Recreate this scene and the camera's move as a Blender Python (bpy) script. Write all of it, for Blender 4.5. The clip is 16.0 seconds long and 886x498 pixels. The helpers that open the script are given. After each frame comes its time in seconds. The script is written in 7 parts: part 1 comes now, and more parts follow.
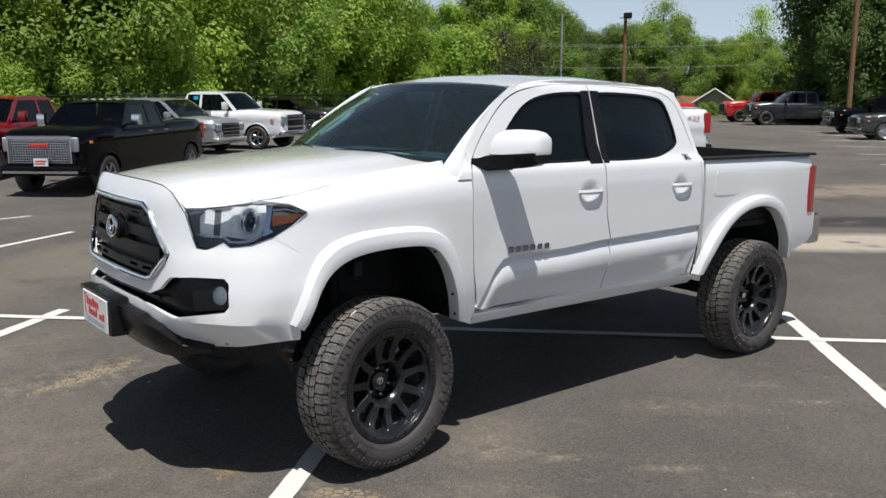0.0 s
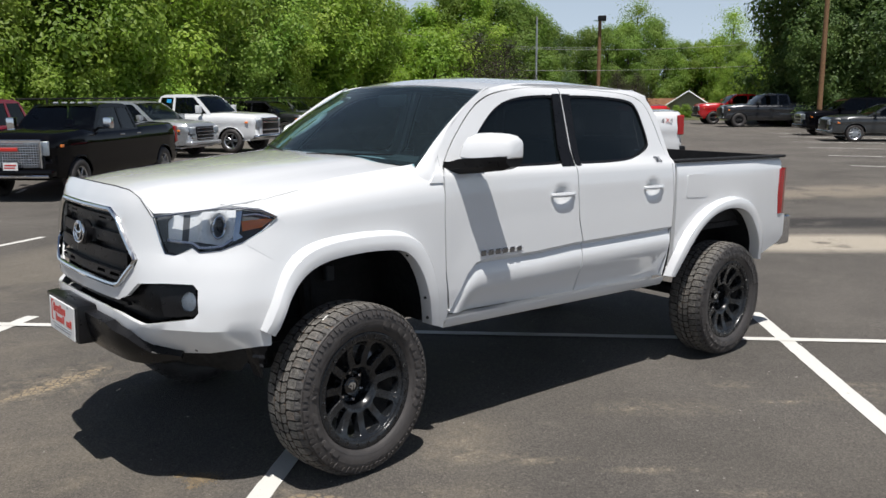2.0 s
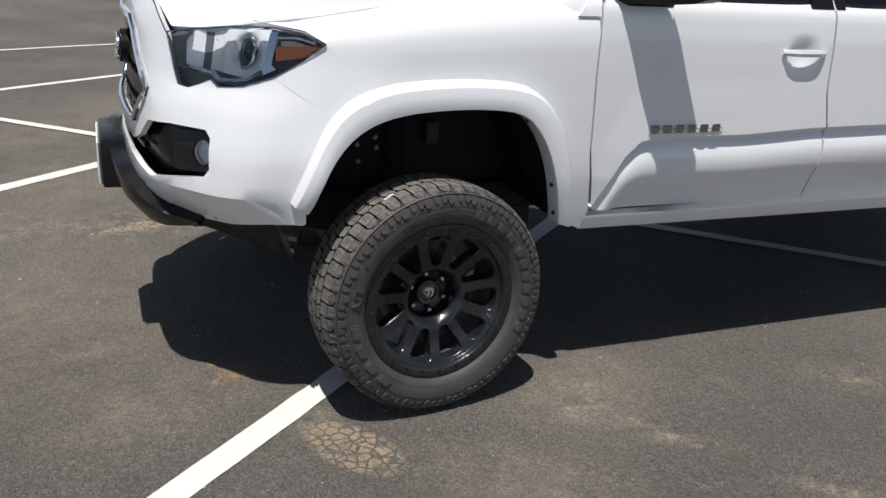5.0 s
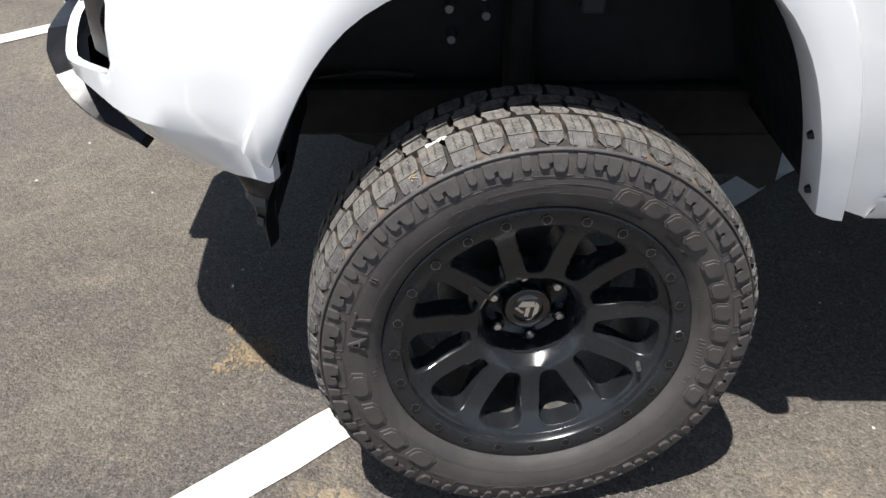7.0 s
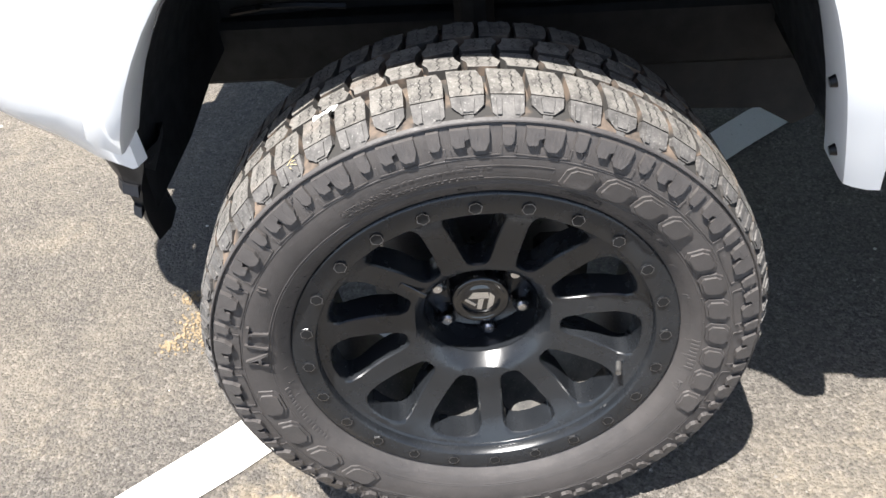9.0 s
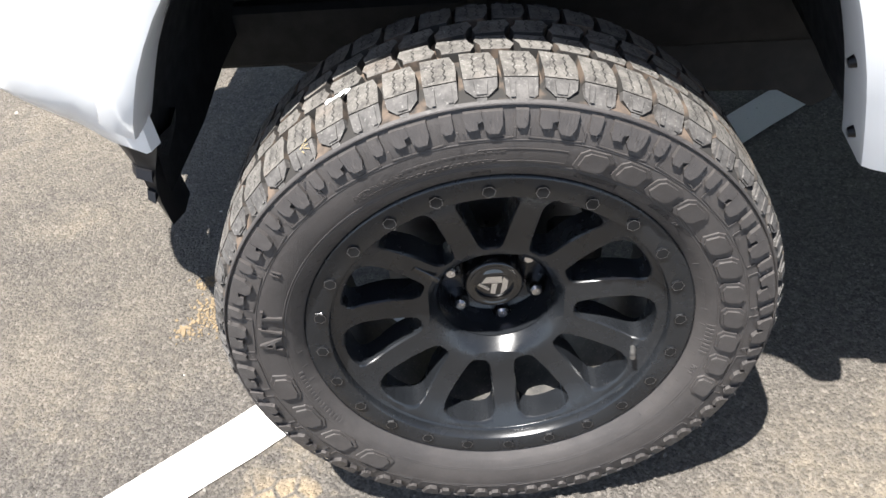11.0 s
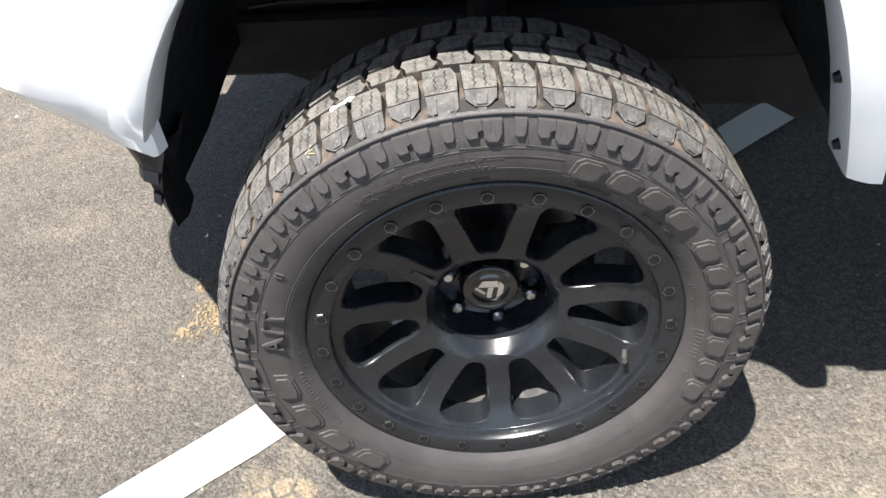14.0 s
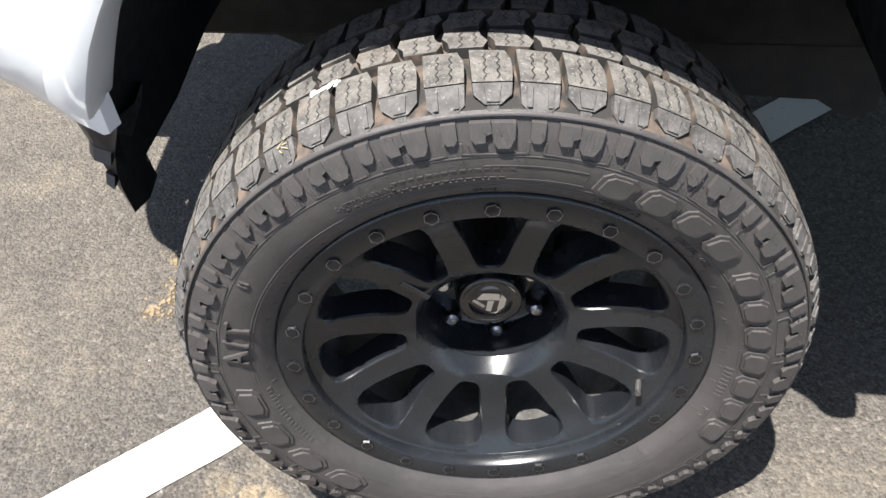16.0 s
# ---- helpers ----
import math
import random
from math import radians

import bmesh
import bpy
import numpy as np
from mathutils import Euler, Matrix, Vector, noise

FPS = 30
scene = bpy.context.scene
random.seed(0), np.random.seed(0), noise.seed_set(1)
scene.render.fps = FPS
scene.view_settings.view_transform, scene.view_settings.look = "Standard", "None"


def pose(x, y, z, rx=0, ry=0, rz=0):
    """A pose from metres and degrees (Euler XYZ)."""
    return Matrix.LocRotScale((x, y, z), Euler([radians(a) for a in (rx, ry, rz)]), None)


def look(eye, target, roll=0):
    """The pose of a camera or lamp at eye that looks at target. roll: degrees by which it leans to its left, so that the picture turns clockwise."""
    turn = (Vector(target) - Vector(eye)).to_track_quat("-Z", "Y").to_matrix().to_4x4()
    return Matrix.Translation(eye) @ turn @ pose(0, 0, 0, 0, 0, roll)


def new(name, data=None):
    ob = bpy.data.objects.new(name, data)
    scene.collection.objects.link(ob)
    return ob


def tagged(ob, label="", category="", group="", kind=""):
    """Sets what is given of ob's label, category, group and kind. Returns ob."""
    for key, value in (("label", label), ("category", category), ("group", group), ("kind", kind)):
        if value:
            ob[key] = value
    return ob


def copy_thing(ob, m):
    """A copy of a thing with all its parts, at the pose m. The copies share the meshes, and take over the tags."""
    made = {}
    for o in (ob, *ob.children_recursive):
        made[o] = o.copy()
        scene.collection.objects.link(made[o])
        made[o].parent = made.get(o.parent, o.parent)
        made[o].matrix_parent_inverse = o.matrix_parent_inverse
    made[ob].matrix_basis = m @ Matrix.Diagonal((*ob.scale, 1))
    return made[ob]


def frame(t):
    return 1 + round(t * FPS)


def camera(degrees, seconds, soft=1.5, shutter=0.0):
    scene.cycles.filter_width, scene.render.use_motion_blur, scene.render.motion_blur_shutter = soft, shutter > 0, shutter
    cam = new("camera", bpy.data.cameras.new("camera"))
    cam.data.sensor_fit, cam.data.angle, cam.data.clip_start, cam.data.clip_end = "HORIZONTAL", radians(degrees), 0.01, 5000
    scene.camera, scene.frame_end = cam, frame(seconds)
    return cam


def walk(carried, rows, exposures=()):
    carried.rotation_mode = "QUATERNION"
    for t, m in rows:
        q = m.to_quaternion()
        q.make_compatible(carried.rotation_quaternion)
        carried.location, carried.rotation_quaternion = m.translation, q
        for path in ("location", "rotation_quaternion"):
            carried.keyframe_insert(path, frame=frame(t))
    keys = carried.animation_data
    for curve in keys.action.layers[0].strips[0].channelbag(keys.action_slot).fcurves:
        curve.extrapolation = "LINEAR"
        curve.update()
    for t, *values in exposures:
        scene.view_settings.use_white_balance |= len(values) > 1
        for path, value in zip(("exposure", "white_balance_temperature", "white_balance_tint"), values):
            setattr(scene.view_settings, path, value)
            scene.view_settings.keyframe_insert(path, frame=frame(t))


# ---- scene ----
cam = camera(56.0, 16.0)
PATH = [
    (0, (-2.234, -4.041, 1.734), (-0.977, -2.523, 1.393), 1.1),
    (0.5, (-2.221, -4.047, 1.742), (-0.952, -2.538, 1.405), 1.1),
    (1, (-2.208, -4.05, 1.738), (-0.93, -2.549, 1.399), 1.2),
    (1.5, (-2.202, -4.056, 1.743), (-0.915, -2.562, 1.405), 1.3),
    (2, (-2.208, -4.049, 1.739), (-0.909, -2.566, 1.405), 1.0),
    (2.5, (-2.13, -4.016, 1.728), (-0.832, -2.54, 1.36), 0.8),
    (3, (-1.891, -3.921, 1.71), (-0.651, -2.408, 1.291), 1.5),
    (3.5, (-1.701, -3.829, 1.679), (-0.575, -2.244, 1.212), 2.3),
    (4, (-1.481, -3.632, 1.641), (-0.409, -2.029, 1.112), 4.1),
    (4.5, (-1.277, -3.506, 1.63), (-0.306, -1.867, 1.022), 4.2),
    (5, (-1.008, -3.372, 1.586), (-0.278, -1.647, 0.884), 3.8),
    (5.2, (-0.91, -3.301, 1.56), (-0.277, -1.551, 0.827), 3.8),
    (7.3, (-0.097, -1.982, 1.39), (-0.122, -0.377, 0.198), -0.6),
    (7.5, (-0.063, -1.93, 1.379), (-0.099, -0.344, 0.16), -1.3),
    (8, (0.032, -1.818, 1.353), (-0.109, -0.292, 0.068), -4.1),
    (8.5, (0.059, -1.778, 1.339), (-0.111, -0.284, 0.019), -5.8),
    (9, (0.059, -1.775, 1.335), (-0.115, -0.3, -0.005), -6.0),
    (9.2, (0.06, -1.776, 1.335), (-0.112, -0.302, -0.006), -6.0),
    (11.5, (0.057, -1.774, 1.33), (-0.156, -0.327, -0.034), -7.1),
    (12, (0.052, -1.782, 1.343), (-0.163, -0.329, -0.014), -6.9),
    (12.5, (0.046, -1.793, 1.345), (-0.161, -0.336, -0.009), -6.3),
    (13, (0.05, -1.796, 1.348), (-0.157, -0.334, -0.0), -6.3),
    (13.5, (0.057, -1.799, 1.345), (-0.139, -0.332, -0.0), -6.2),
    (14, (0.052, -1.804, 1.349), (-0.134, -0.337, 0.002), -5.8),
    (14.5, (0.056, -1.807, 1.344), (-0.124, -0.339, -0.003), -6.0),
    (15, (0.067, -1.791, 1.33), (-0.12, -0.344, -0.037), -6.7),
    (15.5, (0.072, -1.771, 1.315), (-0.129, -0.349, -0.076), -5.6),
    (16, (0.045, -1.628, 1.289), (-0.147, -0.245, -0.144), -3.0),
]
walk(cam, [(t, look(eye, target, roll)) for t, eye, target, roll in PATH], [(0.0, 0.10), (4.5, 0.08), (5.2, 0.12), (7.3, 1.0), (8.0, 1.52), (8.6, 1.66), (9.2, 1.76), (11.3, 1.54), (14.5, 1.52), (15.2, 1.46), (16.0, 1.42)])

# ---- world, sun ----
SUN_WAY = Vector((0.18, 0.25, -1.0)).normalized()      # the way the sunlight travels
world = bpy.data.worlds.new("sky_world")
scene.world = world
world.use_nodes = True
_n, _l = world.node_tree.nodes, world.node_tree.links
_sky = _n.new("ShaderNodeTexSky")
_sky.sky_type = "NISHITA"
_sky.sun_disc = False
_sky.sun_elevation = math.asin(-SUN_WAY.z)
_sky.sun_rotation = math.atan2(-SUN_WAY.x, -SUN_WAY.y)
_sky.air_density, _sky.dust_density, _sky.ozone_density = 0.8, 1.0, 1.0
# a pale spring haze round the horizon, fading upwards
_co, _sp, _rp, _mx = _n.new("ShaderNodeTexCoord"), _n.new("ShaderNodeSeparateXYZ"), _n.new("ShaderNodeValToRGB"), _n.new("ShaderNodeMix")
_l.new(_co.outputs["Generated"], _sp.inputs[0])
_l.new(_sp.outputs[2], _rp.inputs[0])
_el = _rp.color_ramp.elements
_el[0].position, _el[0].color = 0.06, (0.88, 0.88, 0.88, 1)
_el[1].position, _el[1].color = 0.42, (0.0, 0.0, 0.0, 1)
_mx.data_type = "RGBA"
_l.new(_rp.outputs[0], _mx.inputs[0])
_hz = _n.new("ShaderNodeVectorMath")
_hz.operation = "SCALE"
_hz.inputs[3].default_value = 0.52
_l.new(_sky.outputs[0], _hz.inputs[0])
_l.new(_hz.outputs[0], _mx.inputs[6])
_mx.inputs[7].default_value = (5.6, 6.7, 8.0, 1)
_l.new(_mx.outputs[2], _n["Background"].inputs[0])
_n["Background"].inputs[1].default_value = 0.10
_sd = bpy.data.lights.new("sun", "SUN")
_sd.energy, _sd.angle, _sd.color = 5.0, radians(0.53), (1.0, 0.97, 0.93)
sun = new("sun", _sd)
sun.matrix_world = Matrix.Translation((0, 0, 30)) @ SUN_WAY.to_track_quat("-Z", "Y").to_matrix().to_4x4()

# ---- building tools ----


def mesh_of(bm, name, mats, sharp=32.0):
    """A mesh from a bmesh, shaded smooth but for edges sharper than that angle."""
    lim = radians(sharp)
    for f in bm.faces:
        f.smooth = True
    for e in bm.edges:
        e.smooth = not (len(e.link_faces) == 2 and e.calc_face_angle(0) > lim)
    me = bpy.data.meshes.new(name)
    bm.to_mesh(me)
    bm.free()
    for m in mats if isinstance(mats, (list, tuple)) else [mats]:
        me.materials.append(m)
    return me


def part(name, bm, material, parent, label="", sharp=32.0):
    """One mesh object under a thing or under a part."""
    ob = new(name, mesh_of(bm, name, material, sharp) if isinstance(bm, bmesh.types.BMesh) else bm)
    ob.parent = parent
    return tagged(ob, label)


def thing(name, label, category, at=None, group="", kind=""):
    ob = tagged(new(name), label, category, group, kind)
    ob.empty_display_size = 0.2
    if at is not None:
        ob.matrix_basis = at
    return ob


def inside(p, poly):
    x, y = p
    hit = False
    for (x0, y0), (x1, y1) in zip(poly, poly[1:] + poly[:1]):
        if (y0 > y) != (y1 > y) and x < (x1 - x0) * (y - y0) / (y1 - y0) + x0:
            hit = not hit
    return hit


def flat_cut(outline, holes, res, cuts=()):
    """A flat bmesh of the outline less the holes, with a grid inside that lets it bend."""
    xs, ys = [p[0] for p in outline], [p[1] for p in outline]
    x0, x1, y0, y1 = min(xs), max(xs), min(ys), max(ys)
    nx, ny = max(1, round((x1 - x0) / res)), max(1, round((y1 - y0) / res))
    bm = bmesh.new()
    e = 1e-4
    grid = [[bm.verts.new((x0 - e + (x1 - x0 + 2 * e) * i / nx, y0 - e + (y1 - y0 + 2 * e) * j / ny, 0)) for j in range(ny + 1)] for i in range(nx + 1)]
    for i in range(nx):
        for j in range(ny):
            bm.faces.new((grid[i][j], grid[i + 1][j], grid[i + 1][j + 1], grid[i][j + 1]))
    for poly, loop in [(p, True) for p in (outline, *holes)] + [(p, False) for p in cuts]:
        for a, b in zip(poly, list(poly[1:]) + ([poly[0]] if loop else [])):
            dx, dy = b[0] - a[0], b[1] - a[1]
            if abs(dx) + abs(dy) < 1e-7:
                continue
            lo, hi = (min(a[0], b[0]) - 1e-6, min(a[1], b[1]) - 1e-6), (max(a[0], b[0]) + 1e-6, max(a[1], b[1]) + 1e-6)
            near = [f for f in bm.faces if all(min(v.co[k] for v in f.verts) <= hi[k] and max(v.co[k] for v in f.verts) >= lo[k] for k in (0, 1))]
            geom = set(near)
            for f in near:
                geom.update(f.edges)
                geom.update(f.verts)
            bmesh.ops.bisect_plane(bm, geom=list(geom), dist=1e-6, plane_co=(a[0], a[1], 0), plane_no=(dy, -dx, 0))
    gone = []
    for f in bm.faces:
        c = f.calc_center_median()
        if not inside(c[:2], list(outline)) or any(inside(c[:2], list(h)) for h in holes):
            gone.append(f)
    bmesh.ops.delete(bm, geom=gone, context="FACES")
    return bm


def sheet(outline, holes, res, place, flange=0.015, outward=None, mirror=False, cuts=()):
    """A bent panel: the flat cut, laid on a surface by place(u, v), with its edges folded inwards."""
    bm = flat_cut(list(outline), [list(h) for h in holes], res, cuts)
    for v in bm.verts:
        v.co = place(v.co.x, v.co.y)
    if mirror:
        for v in bm.verts:
            v.co.y = -v.co.y
    bm.normal_update()
    if outward is not None:
        way = Vector((outward[0], -outward[1] if mirror else outward[1], outward[2]))
        if sum(f.normal.dot(way) * f.calc_area() for f in bm.faces) < 0:
            bmesh.ops.reverse_faces(bm, faces=bm.faces[:])
    bm.normal_update()
    if flange:
        rim = [e for e in bm.edges if e.is_boundary]
        way = {tuple(round(c, 6) for c in v.co): v.normal.copy() for e in rim for v in e.verts}
        made = bmesh.ops.extrude_edge_only(bm, edges=rim)["geom"]
        for v in made:
            if isinstance(v, bmesh.types.BMVert):
                v.co = v.co - way[tuple(round(c, 6) for c in v.co)] * flange
        bm.normal_update()
    return bm


def box(bm, lo, hi, bevel=0.0, m=None, seg=1):
    """A box from corner to corner, with bevelled edges, into bm."""
    made = bmesh.ops.create_cube(bm, size=1.0)["verts"]
    c, s = [(a + b) / 2 for a, b in zip(lo, hi)], [b - a for a, b in zip(lo, hi)]
    for v in made:
        v.co = Vector((v.co.x * s[0] + c[0], v.co.y * s[1] + c[1], v.co.z * s[2] + c[2]))
    if m is not None:
        bmesh.ops.transform(bm, matrix=m, verts=made)
    if bevel:
        edges = list({e for v in made for e in v.link_edges})
        bmesh.ops.bevel(bm, geom=edges, offset=bevel, segments=seg, affect="EDGES", profile=0.6)
    return bm


def boxed(lo, hi, bevel=0.0, m=None, seg=1):
    return box(bmesh.new(), lo, hi, bevel, m, seg)


def rod(bm, a, b, r0, r1=None, n=10):
    """A tapered rod from a to b."""
    a, b = Vector(a), Vector(b)
    d = b - a
    m = Matrix.Translation((a + b) / 2) @ d.to_track_quat("Z", "Y").to_matrix().to_4x4()
    bmesh.ops.create_cone(bm, cap_ends=True, segments=n, radius1=r0, radius2=r0 if r1 is None else r1, depth=d.length, matrix=m)
    return bm


def lathe(bm, prof, n=64, close=False):
    """Turns the profile (out, radius) round the y axis; out runs along -y."""
    rings = []
    for w, r in prof:
        rings.append([bm.verts.new((r * math.cos(2 * math.pi * k / n), -w, r * math.sin(2 * math.pi * k / n))) for k in range(n)])
    pairs = list(zip(rings, rings[1:])) + ([(rings[-1], rings[0])] if close else [])
    for a, b in pairs:
        for k in range(n):
            bm.faces.new((a[k], a[(k + 1) % n], b[(k + 1) % n], b[k]))
    return bm


def resample(pts, n):
    """n points at even steps along a line of points, its corners rounded."""
    for _ in range(2):
        q = [pts[0]]
        for a, b in zip(pts, pts[1:]):
            q += [tuple(0.75 * i + 0.25 * j for i, j in zip(a, b)), tuple(0.25 * i + 0.75 * j for i, j in zip(a, b))]
        pts = q + [pts[-1]]
    p = np.array(pts)
    s = np.r_[0, np.cumsum(np.sqrt((np.diff(p, axis=0) ** 2).sum(1)))]
    return [tuple(float(np.interp(v, s, p[:, k])) for k in range(p.shape[1])) for v in np.linspace(0, s[-1], n)]


def loft(bm, rows, closed=False):
    """Skins rows of points."""
    vs = [[bm.verts.new(p) for p in row] for row in rows]
    for a, b in zip(vs, vs[1:]):
        n = len(a)
        for k in range(n if closed else n - 1):
            bm.faces.new((a[k], a[(k + 1) % n], b[(k + 1) % n], b[k]))
    return vs


def mirror_bm(bm):
    for v in bm.verts:
        v.co.y = -v.co.y
    bmesh.ops.reverse_faces(bm, faces=bm.faces[:])
    return bm


def lettering(text, size, depth=0.002, spacing=1.0):
    """The built-in font's letters as a bmesh in the xy plane, standing depth high."""
    cu = bpy.data.curves.new("letters", "FONT")
    cu.body, cu.size, cu.extrude, cu.space_character = text, size, depth / 2, spacing
    cu.resolution_u = 2
    ob = bpy.data.objects.new("letters", cu)
    scene.collection.objects.link(ob)
    me = ob.evaluated_get(bpy.context.evaluated_depsgraph_get()).to_mesh()
    bm = bmesh.new()
    bm.from_mesh(me)
    ob.to_mesh_clear()
    bpy.data.objects.remove(ob)
    bpy.data.curves.remove(cu)
    return bm


# ---- materials ----


class Mat:
    """A node material, with short ways to the nodes that it needs."""

    def __init__(self, name, rough=0.5, metal=0.0, **more):
        self.m = bpy.data.materials.new(name)
        self.m.use_nodes = True
        self.t = self.m.node_tree
        self.b = self.t.nodes["Principled BSDF"]
        self.set(Roughness=rough, Metallic=metal, **{k.replace("_", " "): v for k, v in more.items()})
        self.co = self.t.nodes.new("ShaderNodeTexCoord").outputs["Object"]

    def set(self, **values):
        for k, v in values.items():
            self.b.inputs[k].default_value = v
        return self

    def link(self, out, key):
        self.t.links.new(out, self.b.inputs[key])
        return self

    def noise(self, scale, detail=4.0, rough=0.55, co=None, dist=0.0):
        n = self.t.nodes.new("ShaderNodeTexNoise")
        n.inputs["Scale"].default_value, n.inputs["Detail"].default_value = scale, detail
        n.inputs["Roughness"].default_value, n.inputs["Distortion"].default_value = rough, dist
        self.t.links.new(co or self.co, n.inputs["Vector"])
        return n.outputs["Fac"]

    def voronoi(self, scale, feature="F1", out="Distance", co=None):
        n = self.t.nodes.new("ShaderNodeTexVoronoi")
        n.feature = feature
        n.inputs["Scale"].default_value = scale
        self.t.links.new(co or self.co, n.inputs["Vector"])
        return n.outputs[out]

    def ramp(self, fac, *stops):
        n = self.t.nodes.new("ShaderNodeValToRGB")
        el = n.color_ramp.elements
        while len(el) < len(stops):
            el.new(0.5)
        for e, (p, c) in zip(el, stops):
            e.position = p
            e.color = (c, c, c, 1) if isinstance(c, (int, float)) else (*c, 1)
        self.t.links.new(fac, n.inputs[0])
        return n.outputs[0]

    def mix(self, fac, a, b, kind="MIX"):
        n = self.t.nodes.new("ShaderNodeMix")
        n.data_type, n.blend_type = "RGBA", kind
        for v, k in ((fac, 0), (a, 6), (b, 7)):
            if isinstance(v, (int, float)):
                n.inputs[k].default_value = v if k == 0 else (v, v, v, 1)
            elif isinstance(v, tuple):
                n.inputs[k].default_value = (*v, 1)
            else:
                self.t.links.new(v, n.inputs[k])
        return n.outputs[2]

    def bump(self, height, strength=0.3, dist=0.01):
        n = self.t.nodes.new("ShaderNodeBump")
        n.inputs["Strength"].default_value, n.inputs["Distance"].default_value = strength, dist
        self.t.links.new(height, n.inputs["Height"])
        self.t.links.new(n.outputs[0], self.b.inputs["Normal"])
        return self

    def math(self, kind, a, b=None):
        n = self.t.nodes.new("ShaderNodeMath")
        n.operation = kind
        for v, i in ((a, 0), (b, 1)):
            if isinstance(v, (int, float)):
                n.inputs[i].default_value = v
            elif v is not None:
                self.t.links.new(v, n.inputs[i])
        return n.outputs[0]

    def vary(self):
        """Shifts the patterns by each object's own random number."""
        n = self.t.nodes.new("ShaderNodeVectorMath")
        n.operation = "ADD"
        r = self.math("MULTIPLY", self.t.nodes.new("ShaderNodeObjectInfo").outputs["Random"], 9.0)
        self.t.links.new(self.co, n.inputs[0])
        self.t.links.new(r, n.inputs[1])
        self.co = n.outputs[0]
        return self

    def add(self, a, b):
        return self.math("ADD", a, b)

    def flutes(self, count, r0, r1):
        """Fine ribs that run out from the wheel's axle, between two radii."""
        s = self.t.nodes.new("ShaderNodeSeparateXYZ")
        self.t.links.new(self.co, s.inputs[0])
        x, z = s.outputs[0], s.outputs[2]
        rib = self.math("SINE", self.math("MULTIPLY", self.math("ARCTAN2", z, x), count))
        r = self.math("SQRT", self.add(self.math("MULTIPLY", x, x), self.math("MULTIPLY", z, z)))
        band = self.math("MULTIPLY", self.math("GREATER_THAN", r, r0), self.math("LESS_THAN", r, r1))
        return self.math("MULTIPLY", rib, band)

    def spot(self, x, y, rx, ry, turn=0.0, soft=0.25):
        """1 inside an oval on the ground, 0 outside it."""
        n = self.t.nodes.new("ShaderNodeMapping")
        n.vector_type = "TEXTURE"
        n.inputs["Location"].default_value = (x, y, 0)
        n.inputs["Rotation"].default_value = (0, 0, radians(turn))
        n.inputs["Scale"].default_value = (rx, ry, 1)
        self.t.links.new(self.co, n.inputs[0])
        v = self.t.nodes.new("ShaderNodeVectorMath")
        v.operation = "LENGTH"
        self.t.links.new(n.outputs[0], v.inputs[0])
        return self.ramp(v.outputs[1], (soft, 1.0), (1.0, 0.0))

    def color(self, c):
        if isinstance(c, tuple):
            self.b.inputs["Base Color"].default_value = (*c, 1)
        else:
            self.t.links.new(c, self.b.inputs["Base Color"])
        return self


def paint(name, c, rough=0.22, metal=0.0, coat=0.6):
    k = Mat(name, rough, metal)
    k.set(**{"Coat Weight": coat, "Coat Roughness": 0.04})
    d = k.noise(3.0, 5)
    k.color(k.mix(k.ramp(d, (0.35, 0.0), (0.8, 0.12)), c, tuple(v * 0.86 for v in c)))
    k.link(k.ramp(k.noise(40.0, 4), (0.3, rough * 0.8), (0.75, rough * 1.35)), "Roughness")
    return k.m


def plastic(name, c, rough=0.45, grain=0.15, scale=600.0):
    k = Mat(name, rough)
    k.color(k.mix(k.ramp(k.noise(9.0, 5), (0.35, 0.0), (0.75, 1.0)), c, tuple(min(1, v * 1.5 + 0.004) for v in c)))
    k.link(k.ramp(k.noise(30.0, 3), (0.3, rough * 0.85), (0.7, min(1, rough * 1.2))), "Roughness")
    k.bump(k.noise(scale, 2), grain, 0.0006)
    k.set(**{"Specular IOR Level": 0.3})
    return k.m


def metal(name, c=(0.75, 0.76, 0.78), rough=0.12):
    k = Mat(name, rough, 1.0)
    k.color(c)
    k.link(k.ramp(k.noise(60.0, 4), (0.3, rough * 0.6), (0.75, rough * 1.7)), "Roughness")
    return k.m


def clear(name, tint=(0.9, 0.95, 0.95), rough=0.02, spec=0.5, film=0.0):
    """Glass: straight see-through with a tint, a thin dust film whose teal adds reflected sky, and a gloss that grows
    at a slant.
    """
    m = bpy.data.materials.new(name)
    m.use_nodes = True
    t = m.node_tree
    t.nodes.remove(t.nodes["Principled BSDF"])
    a, g, x, f = (t.nodes.new(k) for k in ("ShaderNodeBsdfTransparent", "ShaderNodeBsdfGlossy", "ShaderNodeMixShader", "ShaderNodeFresnel"))
    a.inputs[0].default_value = (*tint, 1)
    g.inputs["Roughness"].default_value = rough
    f.inputs[0].default_value = 1.0 + spec
    d, y = t.nodes.new("ShaderNodeBsdfDiffuse"), t.nodes.new("ShaderNodeMixShader")
    # the film's teal stands in for the sky's reflection on the pane
    d.inputs[0].default_value = (0.42, 0.60, 0.68, 1)
    y.inputs[0].default_value = film
    t.links.new(a.outputs[0], y.inputs[1])
    t.links.new(d.outputs[0], y.inputs[2])
    for o, i in ((f.outputs[0], x.inputs[0]), (y.outputs[0], x.inputs[1]), (g.outputs[0], x.inputs[2])):
        t.links.new(o, i)
    t.links.new(x.outputs[0], t.nodes["Material Output"].inputs[0])
    return m


